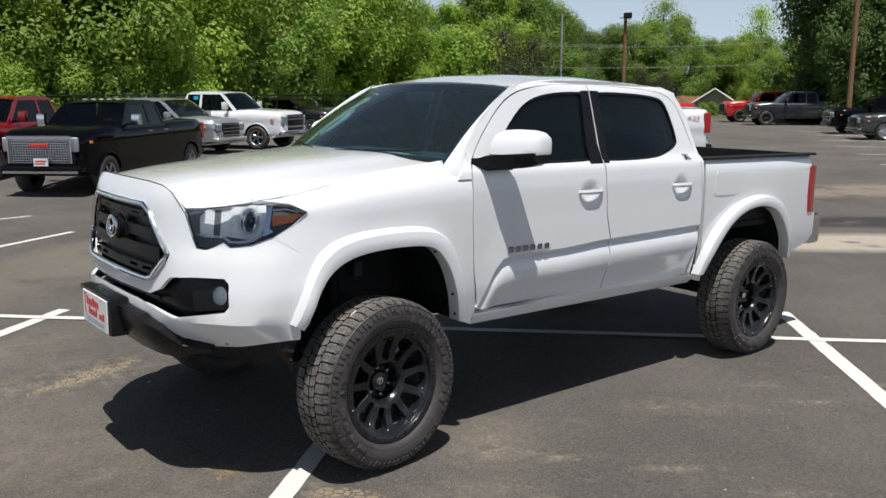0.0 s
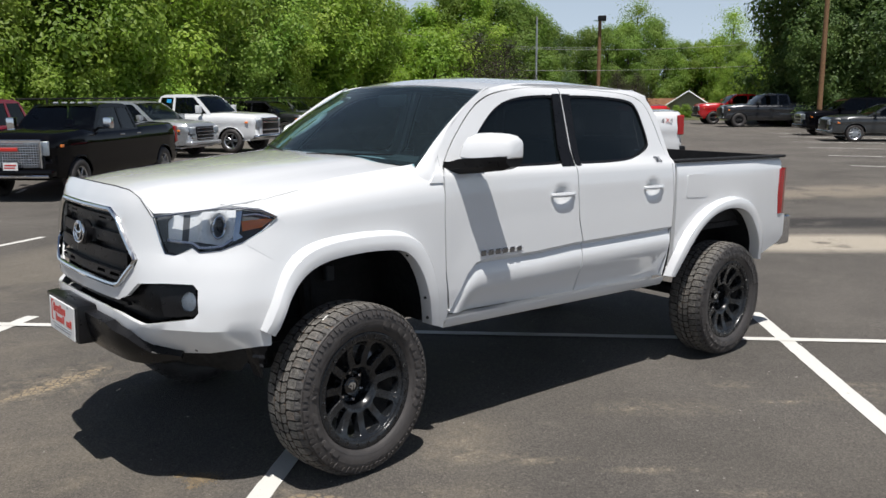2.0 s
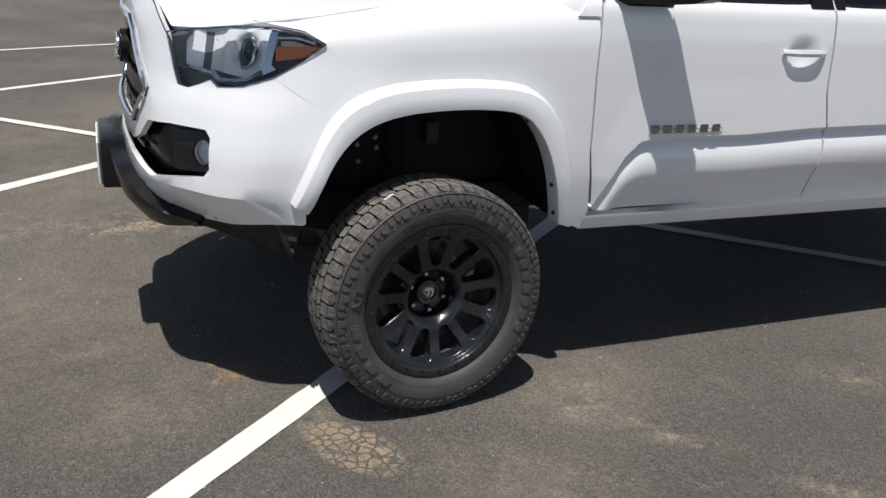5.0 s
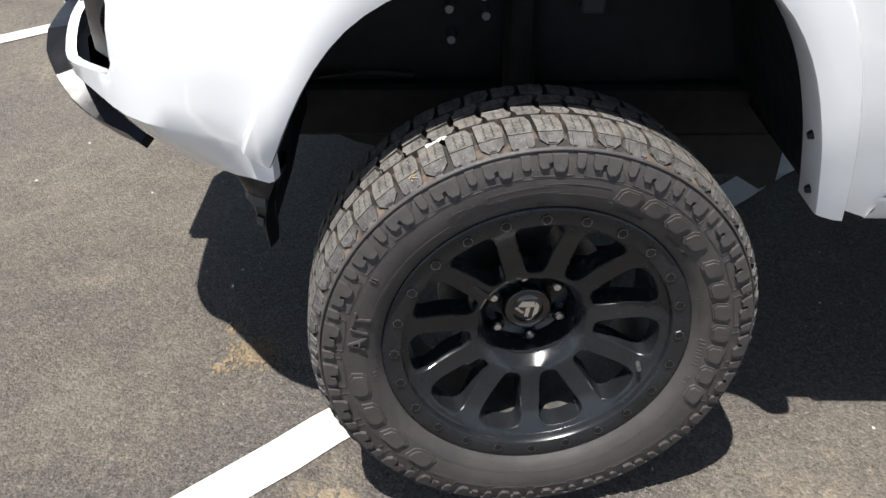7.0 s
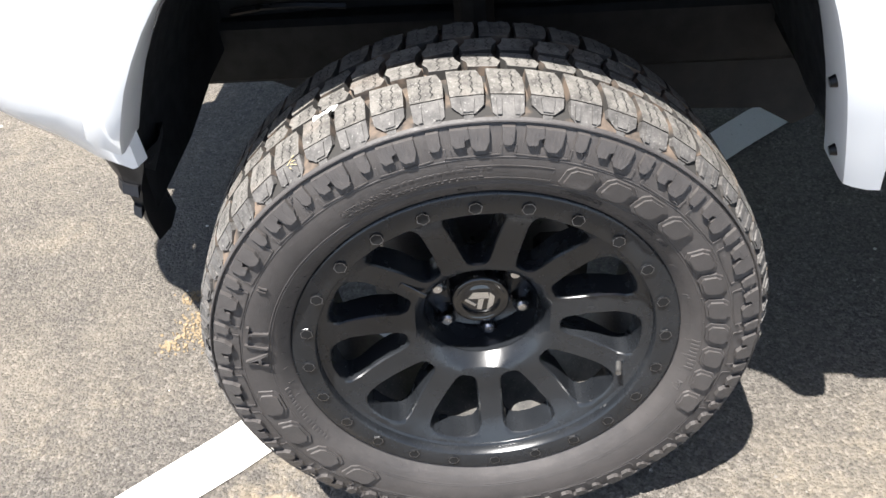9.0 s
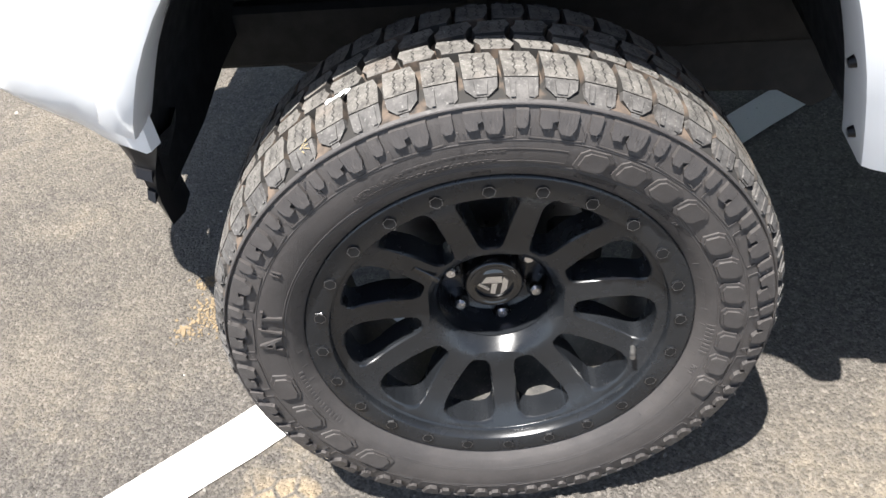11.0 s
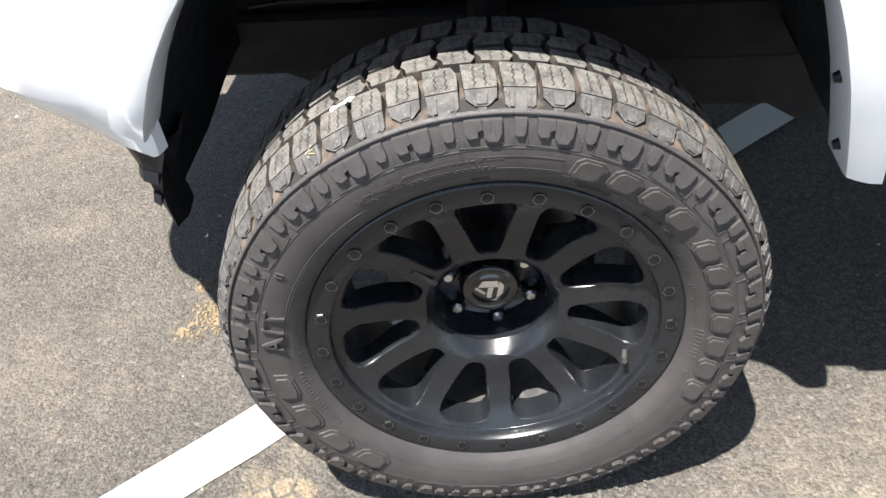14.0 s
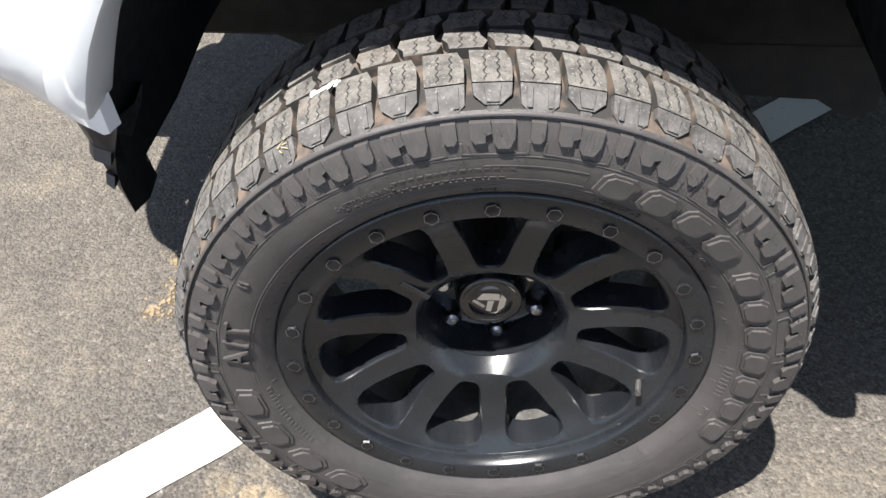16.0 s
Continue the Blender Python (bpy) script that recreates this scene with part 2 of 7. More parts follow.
def glow_less(name, c, rough=0.5):
    k = Mat(name, rough)
    k.color(c)
    return k.m


WHITE = paint("white_car_paint", (0.75, 0.76, 0.77), 0.18, 0.0, 1.0)
BLACK_PLASTIC = plastic("black_textured_plastic", (0.006, 0.006, 0.007), 0.30)
BLACK_PLASTIC.node_tree.nodes["Principled BSDF"].inputs["Specular IOR Level"].default_value = 0.28
DARK_LINER = plastic("wheel_liner_plastic", (0.006, 0.0065, 0.0075), 0.6, 0.4, 200)
SATIN_BLACK = plastic("satin_black_alloy", (0.0100, 0.0112, 0.0132), 0.25, 0.08, 900)
SATIN_BLACK.node_tree.nodes["Principled BSDF"].inputs["Specular IOR Level"].default_value = 0.55
GLOSS_BLACK = paint("gloss_black", (0.006, 0.006, 0.007), 0.08, 0, 0.8)
CHROME = metal("chrome")
BARE_METAL = metal("plated_steel", (0.62, 0.62, 0.63), 0.2)
DULL_METAL = metal("cast_metal", (0.3, 0.29, 0.28), 0.45)
TINTED = clear("tinted_glass", (0.06, 0.065, 0.07), 0.015, 0.5, 0.012)
SHIELD = clear("windscreen_glass", (0.50, 0.70, 0.76), 0.015, 0.45, 0.028)
LENS = clear("lamp_lens", (0.93, 0.95, 0.96), 0.02, 0.45)
AMBER = Mat("amber_reflector", 0.15).color((0.95, 0.26, 0.05)).set(**{"Coat Weight": 0.8}).m
RED_LENS = Mat("red_lamp_lens", 0.2).color((0.36, 0.008, 0.010)).set(**{"Coat Weight": 0.8}).m
CABIN = plastic("grey_cabin_plastic", (0.035, 0.035, 0.036), 0.7)
CLOTH = plastic("grey_seat_cloth", (0.06, 0.06, 0.062), 0.9, 0.4, 300)
PALE_PLASTIC = plastic("pale_grey_plastic", (0.35, 0.37, 0.37), 0.6)
LAMP_BOWL = metal("lamp_reflector", (0.93, 0.94, 0.95), 0.36)
LAMP_BOWL.node_tree.nodes["Principled BSDF"].inputs["Metallic"].default_value = 0.25


def rubber():
    k = Mat("tyre_rubber", 0.62)
    d = k.noise(14.0, 6, 0.65)
    fine = k.noise(160.0, 4)
    c = k.mix(k.ramp(d, (0.35, 0.0), (0.72, 1.0)), (0.046, 0.042, 0.041), (0.070, 0.063, 0.060))
    c = k.mix(k.ramp(fine, (0.58, 0.0), (0.78, 0.45)), c, (0.105, 0.094, 0.088))
    k.color(c)
    k.link(k.ramp(fine, (0.3, 0.42), (0.7, 0.66)), "Roughness")
    k.bump(k.add(k.noise(500.0, 4, 0.7), k.math("MULTIPLY", k.flutes(560.0, 0.350, 0.386), 0.10)), 0.6, 0.0008)
    return k.m


def worn_tread():
    k = Mat("dusty_tread_rubber", 0.85).vary()
    d = k.noise(45.0, 6, 0.7)
    g = k.noise(9.0, 4)
    c = k.mix(k.ramp(d, (0.36, 0.0), (0.62, 1.0)), (0.075, 0.070, 0.065), (0.185, 0.173, 0.156))
    c = k.mix(k.ramp(g, (0.58, 0.0), (0.74, 0.35)), c, (0.20, 0.13, 0.085))
    speck = k.noise(300.0, 3, 0.6)
    c = k.mix(k.ramp(speck, (0.60, 0.0), (0.68, 0.8)), c, (0.30, 0.29, 0.27))
    c = k.mix(k.ramp(speck, (0.30, 0.8), (0.38, 0.0)), c, (0.025, 0.023, 0.021))
    k.color(c)
    k.bump(k.noise(260.0, 5, 0.7), 0.9, 0.003)
    return k.m


RUBBER, TREAD = rubber(), worn_tread()
CREVICE = glow_less("tread_groove", (0.012, 0.011, 0.010), 0.9)
BADGE_METAL = metal("badge_chrome", (0.30, 0.31, 0.33), 0.18)


def smooth_loop(pts, rounds=2):
    """A closed outline with its corners rounded."""
    for _ in range(rounds):
        q = []
        for a, b in zip(pts, pts[1:] + pts[:1]):
            q += [tuple(0.75 * i + 0.25 * j for i, j in zip(a, b)), tuple(0.25 * i + 0.75 * j for i, j in zip(a, b))]
        pts = q
    return pts


def softened(pts, first, last, n):
    """An outline whose stretch from first to last is drawn as one smooth line of n points."""
    return pts[:first] + resample(pts[first:last + 1], n) + pts[last + 1:]

# ---- ground ----
SLOPE = (0.024, -0.006)


def ground_z(x, y):
    """The lot is level round the truck and then falls and rises gently."""
    r = math.hypot(x - 1.5, y + 0.5)
    k = min(1.0, max(0.0, (r - 3.0) / 14.0))
    k = k * k * (3 - 2 * k)
    far = min(1.0, 95.0 / max(r, 1.0))
    dip = 0.34 * math.exp(-((x - 2.2) ** 2 + (y - 14.6) ** 2) / 24.0)
    return k * far * (SLOPE[0] * x + SLOPE[1] * y) - dip


def ground_tilt(x, y):
    """The turn that sets a thing upright on the sloping lot."""
    r = math.hypot(x - 1.5, y + 0.5)
    if r < 6:
        return Matrix.Identity(4)
    n = Vector((-SLOPE[0], -SLOPE[1], 1)).normalized()
    return Vector((0, 0, 1)).rotation_difference(n).to_matrix().to_4x4()


def stand(x, y, turn=0.0, dz=0.0):
    return Matrix.Translation((x, y, ground_z(x, y) + dz)) @ ground_tilt(x, y) @ Matrix.Rotation(radians(turn), 4, "Z")


def asphalt():
    k = Mat("worn_asphalt", 0.88)
    big = k.noise(0.55, 6, 0.6)
    mid = k.noise(3.2, 6, 0.6)
    grit = k.voronoi(170.0, out="Color")
    fine = k.noise(260.0, 3)
    c = k.mix(k.ramp(big, (0.32, 0.0), (0.68, 1.0)), (0.072, 0.064, 0.056), (0.125, 0.112, 0.098))
    c = k.mix(k.ramp(mid, (0.60, 0.0), (0.76, 0.55)), c, (0.18, 0.16, 0.135))
    c = k.mix(k.ramp(k.noise(7.0, 3), (0.3, 0.35), (0.7, 0.8)), c, k.ramp(grit, (0.0, 0.12), (1.0, 0.88)), "OVERLAY")
    c = k.mix(k.ramp(fine, (0.56, 0.0), (0.74, 0.55)), c, (0.25, 0.235, 0.215))
    c = k.mix(k.ramp(k.voronoi(90.0), (0.0, 0.6), (0.16, 0.0)), c, (0.02, 0.019, 0.018))
    # pale dust pressed in, a crumbled tread print, oil and a light concrete strip
    ragged = k.ramp(k.noise(9.0, 6, 0.7), (0.42, 0.0), (0.60, 1.0))
    streak = k.ramp(k.noise(34.0, 5, 0.7), (0.40, 0.15), (0.62, 1.0))
    for x, y, rx, ry, turn, v in ((-1.12, -0.22, 0.16, 0.09, 20, 0.75), (0.80, -1.43, 0.26, 0.06, -32, 1.0), (1.12, -1.83, 0.30, 0.06, -38, 0.9), (0.59, -1.18, 0.34, 0.12, -38, 0.8), (1.75, -1.25, 0.22, 0.04, -38, 0.8), (1.30, -2.30, 0.34, 0.06, -40, 0.8), (0.30, -1.62, 0.24, 0.05, -36, 0.8), (0.62, -0.98, 0.42, 0.20, 30, 0.8), (-0.40, -0.95, 0.16, 0.12, 30, 0.8), (2.65, -1.40, 0.22, 0.09, -38, 0.9), (2.58, -1.76, 0.22, 0.05, -38, 0.9), (3.3, -1.9, 0.3, 0.06, -38, 0.7),
                              (0.15, -1.45, 0.5, 0.22, -36, 0.5), (1.9, -1.35, 0.6, 0.2, -38, 0.5), (-1.45, 0.15, 0.5, 0.25, 30, 0.45), (-0.9, -0.85, 0.5, 0.22, 30, 0.4), (3.2, -2.1, 0.7, 0.25, -38, 0.5), (-1.6, 1.25, 0.7, 0.28, 10, 0.8), (-0.75, 1.30, 0.75, 0.42, 21, 0.9), (-0.62, -0.52, 0.10, 0.08, 0, 0.6)):
        f = k.math("MULTIPLY", k.math("MULTIPLY", k.spot(x, y, rx, ry, turn), ragged), k.math("MULTIPLY", streak, v))
        c = k.mix(f, c, (0.31, 0.26, 0.19))
    edge = k.ramp(k.voronoi(24.0, "DISTANCE_TO_EDGE"), (0.05, 0.0), (0.13, 1.0))
    for x, y, rx, ry, turn in ((-0.335, -1.13, 0.22, 0.12, -58), (-0.72, 1.28, 0.44, 0.085, 21)):
        f = k.math("MULTIPLY", k.math("MULTIPLY", k.spot(x, y, rx, ry, turn, 0.75), edge), k.ramp(k.noise(12.0, 4, 0.6), (0.30, 0.2), (0.52, 0.9)))
        c = k.mix(f, c, (0.34, 0.265, 0.17))
    haze = k.ramp(k.noise(5.0, 6, 0.65), (0.34, 0.25), (0.62, 1.0))
    for x, y, rx, ry, turn, v in ((0.66, -0.98, 0.48, 0.32, 20, 0.75), (-1.35, 0.5, 1.0, 0.7, 30, 0.65), (-0.95, 2.2, 1.3, 0.8, 20, 0.55), (-0.95, -0.65, 0.5, 0.35, 30, 0.6), (-1.7, -0.5, 1.1, 0.7, 30, 0.6), (-0.95, 0.0, 0.6, 0.5, 30, 0.45), (-2.2, 1.6, 1.7, 1.1, 25, 0.7), (-1.5, 3.4, 2.0, 1.0, 30, 0.5), (0.1, -1.5, 0.7, 0.3, 20, 0.4)):
        c = k.mix(k.math("MULTIPLY", k.math("MULTIPLY", k.spot(x, y, rx, ry, turn, 0.1), haze), v), c, (0.215, 0.185, 0.145))
    rag = k.ramp(k.noise(1.3, 6, 0.6), (0.36, 0.0), (0.48, 1.0))
    for x, y, rx, ry, turn, v, tone in ((10.7, 1.5, 3.2, 0.62, -40, 0.9, (0.028, 0.026, 0.025)), (8.9, 0.8, 3.2, 0.80, -40, 0.95, (0.42, 0.37, 0.30)), (14.3, 3.1, 3.8, 1.1, -36, 0.7, (0.26, 0.22, 0.17)), (4.0, 9.0, 4.0, 0.9, 30, 0.45, (0.035, 0.032, 0.030)), (0.5, 5.5, 3.0, 1.0, 40, 0.4, (0.23, 0.20, 0.155))):
        c = k.mix(k.math("MULTIPLY", k.math("MULTIPLY", k.spot(x, y, rx, ry, turn, 0.55), rag), v), c, tone)
    far = k.noise(0.11, 4, 0.6, dist=0.6)
    c = k.mix(k.ramp(far, (0.52, 0.0), (0.66, 0.4)), c, (0.155, 0.135, 0.11))
    stone = k.voronoi(150.0, out="Color")
    c = k.mix(1.0, c, k.ramp(stone, (0.08, 0.78), (0.45, 1.08), (0.75, 1.22), (0.95, 1.60)), "MULTIPLY")
    c = k.mix(1.0, c, k.ramp(k.noise(48.0, 3, 0.6), (0.32, 0.88), (0.70, 1.18)), "MULTIPLY")
    k.color(c)
    k.bump(k.add(k.noise(170.0, 4, 0.75), k.math("MULTIPLY", k.voronoi(150.0), -0.7)), 1.0, 0.009)
    return k.m


def road_paint():
    k = Mat("white_road_paint", 0.75)
    wear = k.noise(26.0, 6, 0.7)
    fine = k.noise(210.0, 3)
    c = k.mix(k.ramp(wear, (0.60, 0.0), (0.78, 0.6)), (0.64, 0.625, 0.585), (0.32, 0.30, 0.27))
    c = k.mix(k.ramp(fine, (0.60, 0.0), (0.75, 0.5)), c, (0.28, 0.26, 0.24))
    k.color(c)
    k.bump(k.noise(190.0, 4, 0.7), 0.5, 0.004)
    return k.m


ASPHALT, LINE_PAINT = asphalt(), road_paint()
GRASS_SOIL = Mat("verge_soil", 0.95)
GRASS_SOIL.color(GRASS_SOIL.mix(GRASS_SOIL.ramp(GRASS_SOIL.noise(0.6, 6), (0.35, 0.0), (0.7, 1.0)), (0.05, 0.075, 0.02), (0.11, 0.10, 0.05)))
GRASS_SOIL.bump(GRASS_SOIL.noise(6.0, 6), 0.8, 0.08)


def ground_sheet():
    ax = [-400, -200, -100, -60, -40, -30, -24] + [v * 1.5 for v in range(-12, 60)] + [95, 105, 120, 150, 200, 300, 500]
    ay = [-400, -200, -100, -60, -40, -30, -24] + [v * 1.5 for v in range(-12, 60)] + [95, 105, 120, 150, 200, 300, 500]
    bm = bmesh.new()
    vs = [[bm.verts.new((x, y, ground_z(x, y))) for y in ay] for x in ax]
    for i in range(len(ax) - 1):
        for j in range(len(ay) - 1):
            bm.faces.new((vs[i][j], vs[i + 1][j], vs[i + 1][j + 1], vs[i][j + 1]))
    return tagged(new("ground", mesh_of(bm, "ground", ASPHALT)), "worn grey asphalt parking lot with dusty patches", "ground", kind="structure")


ground = ground_sheet()


def ribbon(a, b, width, lift=0.004, step=0.6, ragged=0.004):
    """A painted line on the ground from a to b."""
    a, b = Vector(a), Vector(b)
    d = (b - a).normalized()
    q = Vector((-d.y, d.x)) * width / 2
    n = max(2, int((b - a).length / step * 6))
    bm = bmesh.new()
    rows = []
    for i in range(n + 1):
        p = a + (b - a) * i / n
        row = []
        for k in (-1, 0, 1):
            w = q * k + q.normalized() * (random.uniform(-ragged, ragged) if k else 0)
            e = p + w
            row.append((e.x, e.y, ground_z(e.x, e.y) + lift))
        rows.append(row)
    loft(bm, rows)
    bmesh.ops.recalc_face_normals(bm, faces=bm.faces[:])
    if sum(f.normal.z for f in bm.faces) < 0:
        bmesh.ops.reverse_faces(bm, faces=bm.faces[:])
    return bm


def stall_line(a, b, width=0.11, lift=0.004):
    return tagged(new("stall_line", mesh_of(ribbon(a, b, width, lift), "stall_line", LINE_PAINT)), "worn white painted parking stall line on asphalt", "road marking", "parking stall lines", "structure")


stall_line((-3.2, -3.183), (1.66, 0.972), 0.105)
stall_line((4.60, -0.46), (0.9, -4.04), 0.125)
stall_line((5.6, -2.55), (-7.5, 9.13), 0.09, 0.008)
stall_line((-0.36, 3.13), (-5.0, -0.78))
stall_line((1.0, 7.70), (-5.4, 2.64), 0.1)
stall_line((1.2, 10.8), (-5.5, 6.0), 0.1)
stall_line((1.2, 13.6), (3.2, 16.9), 0.1)
for a, b in (((36.9, 16.59), (38.3, 10.9)), ((33.87, 14.4), (35.6, 8.0)), ((30.1, 11.95), (31.9, 7.8)), ((26.85, 9.74), (28.9, 4.0)), ((23.29, 7.42), (25.6, 1.9)), ((19.9, 5.3), (22.2, -0.2))):
    stall_line(a, b, 0.11)

# ---- the lifted white pickup ----
truck = thing("pickup_truck", "white lifted four-door pickup truck with black wheels, parked in a stall", "pickup truck", Matrix.Identity(4))

NOSE_LOW = [(0, -0.942), (0.3, -0.932), (0.50, -0.903), (0.61, -0.838), (0.72, -0.745), (0.80, -0.68), (0.86, -0.58), (0.90, -0.44)]
NOSE_HIGH = [(0, -0.912), (0.3, -0.902), (0.46, -0.874), (0.565, -0.795), (0.66, -0.680), (0.75, -0.555), (0.81, -0.44), (0.835, -0.36)]
_lo, _hi = np.array(resample(NOSE_LOW, 60)), np.array(resample(NOSE_HIGH, 60))
NOSE_ARC = np.r_[0, np.cumsum(np.hypot(*np.diff(_lo, axis=0).T))]
NOSE_LEN = float(NOSE_ARC[-1])


def nose(s, z, out=0.0):
    """The front of the body: s runs round the nose from its middle to the driver's side, z is the height."""
    k = min(1.3, max(0.0, (z - 0.9) / 0.37))
    tuck = 0.05 * max(0.0, (0.80 - z) / 0.2) ** 1.5 * (1.0 if abs(s) < 0.9 else max(0.0, 1 - (abs(s) - 0.9) / 0.16))
    p = _lo * (1 - k) + _hi * k
    a = abs(s)
    y, x = float(np.interp(a, NOSE_ARC, p[:, 0])), float(np.interp(a, NOSE_ARC, p[:, 1]))
    i = min(int(np.searchsorted(NOSE_ARC, a)), 59)
    d = p[i] - p[max(i - 1, 0)] if i else p[1] - p[0]
    n = Vector((-d[0], d[1])).normalized()            # outward in (x, y)
    over = max(0.0, a - NOSE_LEN) + (0.03 * (max(0.0, z - 1.285) / 0.085) ** 1.6 if a < 0.62 else 0.0)
    x, y = x + over + n.x * (out - tuck), y + n.y * (out - tuck)
    return Vector((x, -y if s >= 0 else y, z))


def step_up(z):
    """0 below the windows, 1 above their foot."""
    k = min(1.0, max(0.0, (z - 1.395) / 0.06))
    return k * k * (3 - 2 * k)


def back(pts):
    """An outline over the belt line, set back with the cab's narrower upper part."""
    return [(x + 0.028 * step_up(z), z) for x, z in pts]


def half_width(x, z):
    w = float(np.interp(x, [-0.6, -0.36, -0.1, 0.2, 0.6, 2.6, 3.6, 4.2], [0.79, 0.835, 0.855, 0.868, 0.88, 0.885, 0.88, 0.862]))
    if x < -0.1 and z < 1.27:
        w += float(np.interp(x, [-0.5, -0.44, -0.1], [0.078, 0.070, 0.0])) * min(1.0, (1.27 - z) / 0.37)
    w -= 0.034 * step_up(z)
    if z > 1.43:
        w -= 0.02 + (z - 1.43) * 0.33
        if z > 1.83:
            w -= ((z - 1.83) / 0.07) ** 2 * 0.06
    else:
        w += float(np.interp(z, [0.6, 0.66, 0.8, 0.9, 1.05, 1.2, 1.3, 1.38, 1.43], [-0.03, -0.018, 0.002, 0.006, 0.006, 0.004, 0, -0.008, -0.02]))
    return w


CREASE_X, CREASE_Z = [0.60, 0.655, 0.735, 0.79, 0.86, 1.27, 1.59, 2.60], [0.63, 0.74, 0.88, 0.932, 0.947, 0.949, 0.967, 0.985]
CREASE = [[(x, z - o) for x, z in zip(CREASE_X, CREASE_Z)] for o in (0.0, 0.024)]


def door_width(x, z):
    """The doors carry a crease, with a fuller panel under it."""
    w = half_width(x, z)
    line = float(np.interp(x, CREASE_X, CREASE_Z))
    d = line - z
    w += float(np.interp(d, [-0.22, -0.05, 0.0, 0.024, 0.05, 0.10, 0.15, 0.20, 0.30], [0.0, 0.006, 0.008, -0.016, -0.004, 0.008, 0.006, -0.008, -0.026])) * min(1.0, max(0.0, (x - 0.58) / 0.06))
    for hx in (1.475, 2.362):
        q = ((x - hx) / 0.062) ** 2 + ((z - 1.25) / 0.045) ** 2
        if q < 4:
            w -= 0.020 * math.exp(-q * q)
    return w


def nose_width(x, z):
    """How far out the nose lies at x."""
    k = min(1.3, max(0.0, (z - 0.9) / 0.37))
    p = _lo * (1 - k) + _hi * k
    return float(np.interp(x, p[:, 1], p[:, 0]))


def fender_place(x, z):
    drop = float(np.interp(x, [-0.6, -0.36, 0.0, 0.5], [0.155, 0.115, 0.055, 0.0]))
    k = min(1.0, max(0.0, (z - 1.10) / 0.36))
    w = half_width(x, min(z, 1.36))
    if z > 1.33:
        w -= 0.11 * ((z - 1.33) / 0.13) ** 1.6
    real = z - drop * k
    if x < -0.36 and real < 1.30:
        q = min(1.0, (-0.36 - x) / 0.10)
        w += (nose_width(x, real) + 0.001 - w) * q * min(1.0, (1.30 - real) / 0.04)
    return Vector((x, -w, real))


def side_place(x, z):
    return Vector((x, -half_width(x, z), z))


def door_place(x, z):
    return Vector((x, -door_width(x, z), z))


def bed_place(x, z):
    w = half_width(x, min(z, 1.38))
    if z > 1.36:
        w -= 0.035 * ((z - 1.36) / 0.06) ** 2
    return Vector((x, -w, z))


F_OUT = [(-0.506, 0.785), (-0.437, 0.945), (-0.369, 1.072), (-0.291, 1.135), (-0.171, 1.173), (0.042, 1.190), (0.272, 1.183), (0.375, 1.150), (0.450, 1.080), (0.507, 0.960), (0.552, 0.728), (0.564, 0.618)]
F_IN = [(-0.437, 0.742), (-0.373, 0.888), (-0.295, 0.982), (-0.175, 1.041), (0.039, 1.066), (0.247, 1.060), (0.322, 1.026), (0.393, 0.926), (0.440, 0.789), (0.475, 0.645)]
R_OUT = [(2.557, 0.647), (2.599, 0.756), (2.726, 0.944), (2.956, 1.092), (3.211, 1.153), (3.44, 1.155), (3.62, 1.09), (3.74, 0.94), (3.80, 0.78), (3.82, 0.64)]
R_IN = [(2.633, 0.638), (2.709, 0.782), (2.89, 0.967), (3.098, 1.054), (3.30, 1.07), (3.50, 1.03), (3.637, 0.894), (3.71, 0.77), (3.745, 0.64)]
F_OUT, F_IN, R_OUT, R_IN = (resample(p, 36) for p in (F_OUT, F_IN, R_OUT, R_IN))
F_OUT = [(a + (c - a) * 0.26, b + (d - b) * 0.26) for (a, b), (c, d) in zip(F_OUT, F_IN)]
R_OUT = [(a + (c - a) * 0.13, b + (d - b) * 0.13) for (a, b), (c, d) in zip(R_OUT, R_IN)]


def mid_line(a, b, k):
    return [tuple(p * (1 - k) + q * k for p, q in zip(u, v)) for u, v in zip(a, b)]


F_MID, R_MID = mid_line(F_OUT, F_IN, 0.55), mid_line(R_OUT, R_IN, 0.55)

WIN_F = [(0.70, 1.425), (0.775, 1.512), (0.875, 1.619), (1.02, 1.740), (1.15, 1.793), (1.323, 1.818), (1.545, 1.827), (1.505, 1.425)]
WIN_R = [(1.675, 1.829), (1.966, 1.829), (2.27, 1.812), (2.335, 1.765), (2.365, 1.66), (2.385, 1.535), (2.36, 1.50), (2.245, 1.455), (2.101, 1.427), (1.642, 1.422)]
DOOR_F = [(0.632, 0.672), (0.592, 0.9), (0.58, 1.174), (0.58, 1.40), (0.60, 1.475), (0.71, 1.60), (0.885, 1.758), (1.05, 1.829), (1.34, 1.862), (1.603, 1.866), (1.607, 1.41), (1.628, 1.10), (1.668, 0.94), (1.660, 0.655)]
DOOR_R = [(1.669, 0.655), (1.677, 0.94), (1.637, 1.10), (1.616, 1.41), (1.612, 1.866), (1.78, 1.866), (2.26, 1.847), (2.41, 1.80), (2.47, 1.70), (2.525, 1.49), (2.582, 1.40), (2.594, 1.146), (2.572, 0.90), (2.54, 0.65)]
WIN_F, WIN_R = smooth_loop([(0.70, 1.425), (0.71, 1.44)] + WIN_F[1:6] + [(1.53, 1.827), (1.545, 1.815), (1.508, 1.44), (1.49, 1.425)]), smooth_loop([(1.69, 1.829)] + WIN_R[1:9] + [(1.66, 1.422), (1.645, 1.435), (1.673, 1.815)])
WIN_F, WIN_R = back(WIN_F), back(WIN_R)
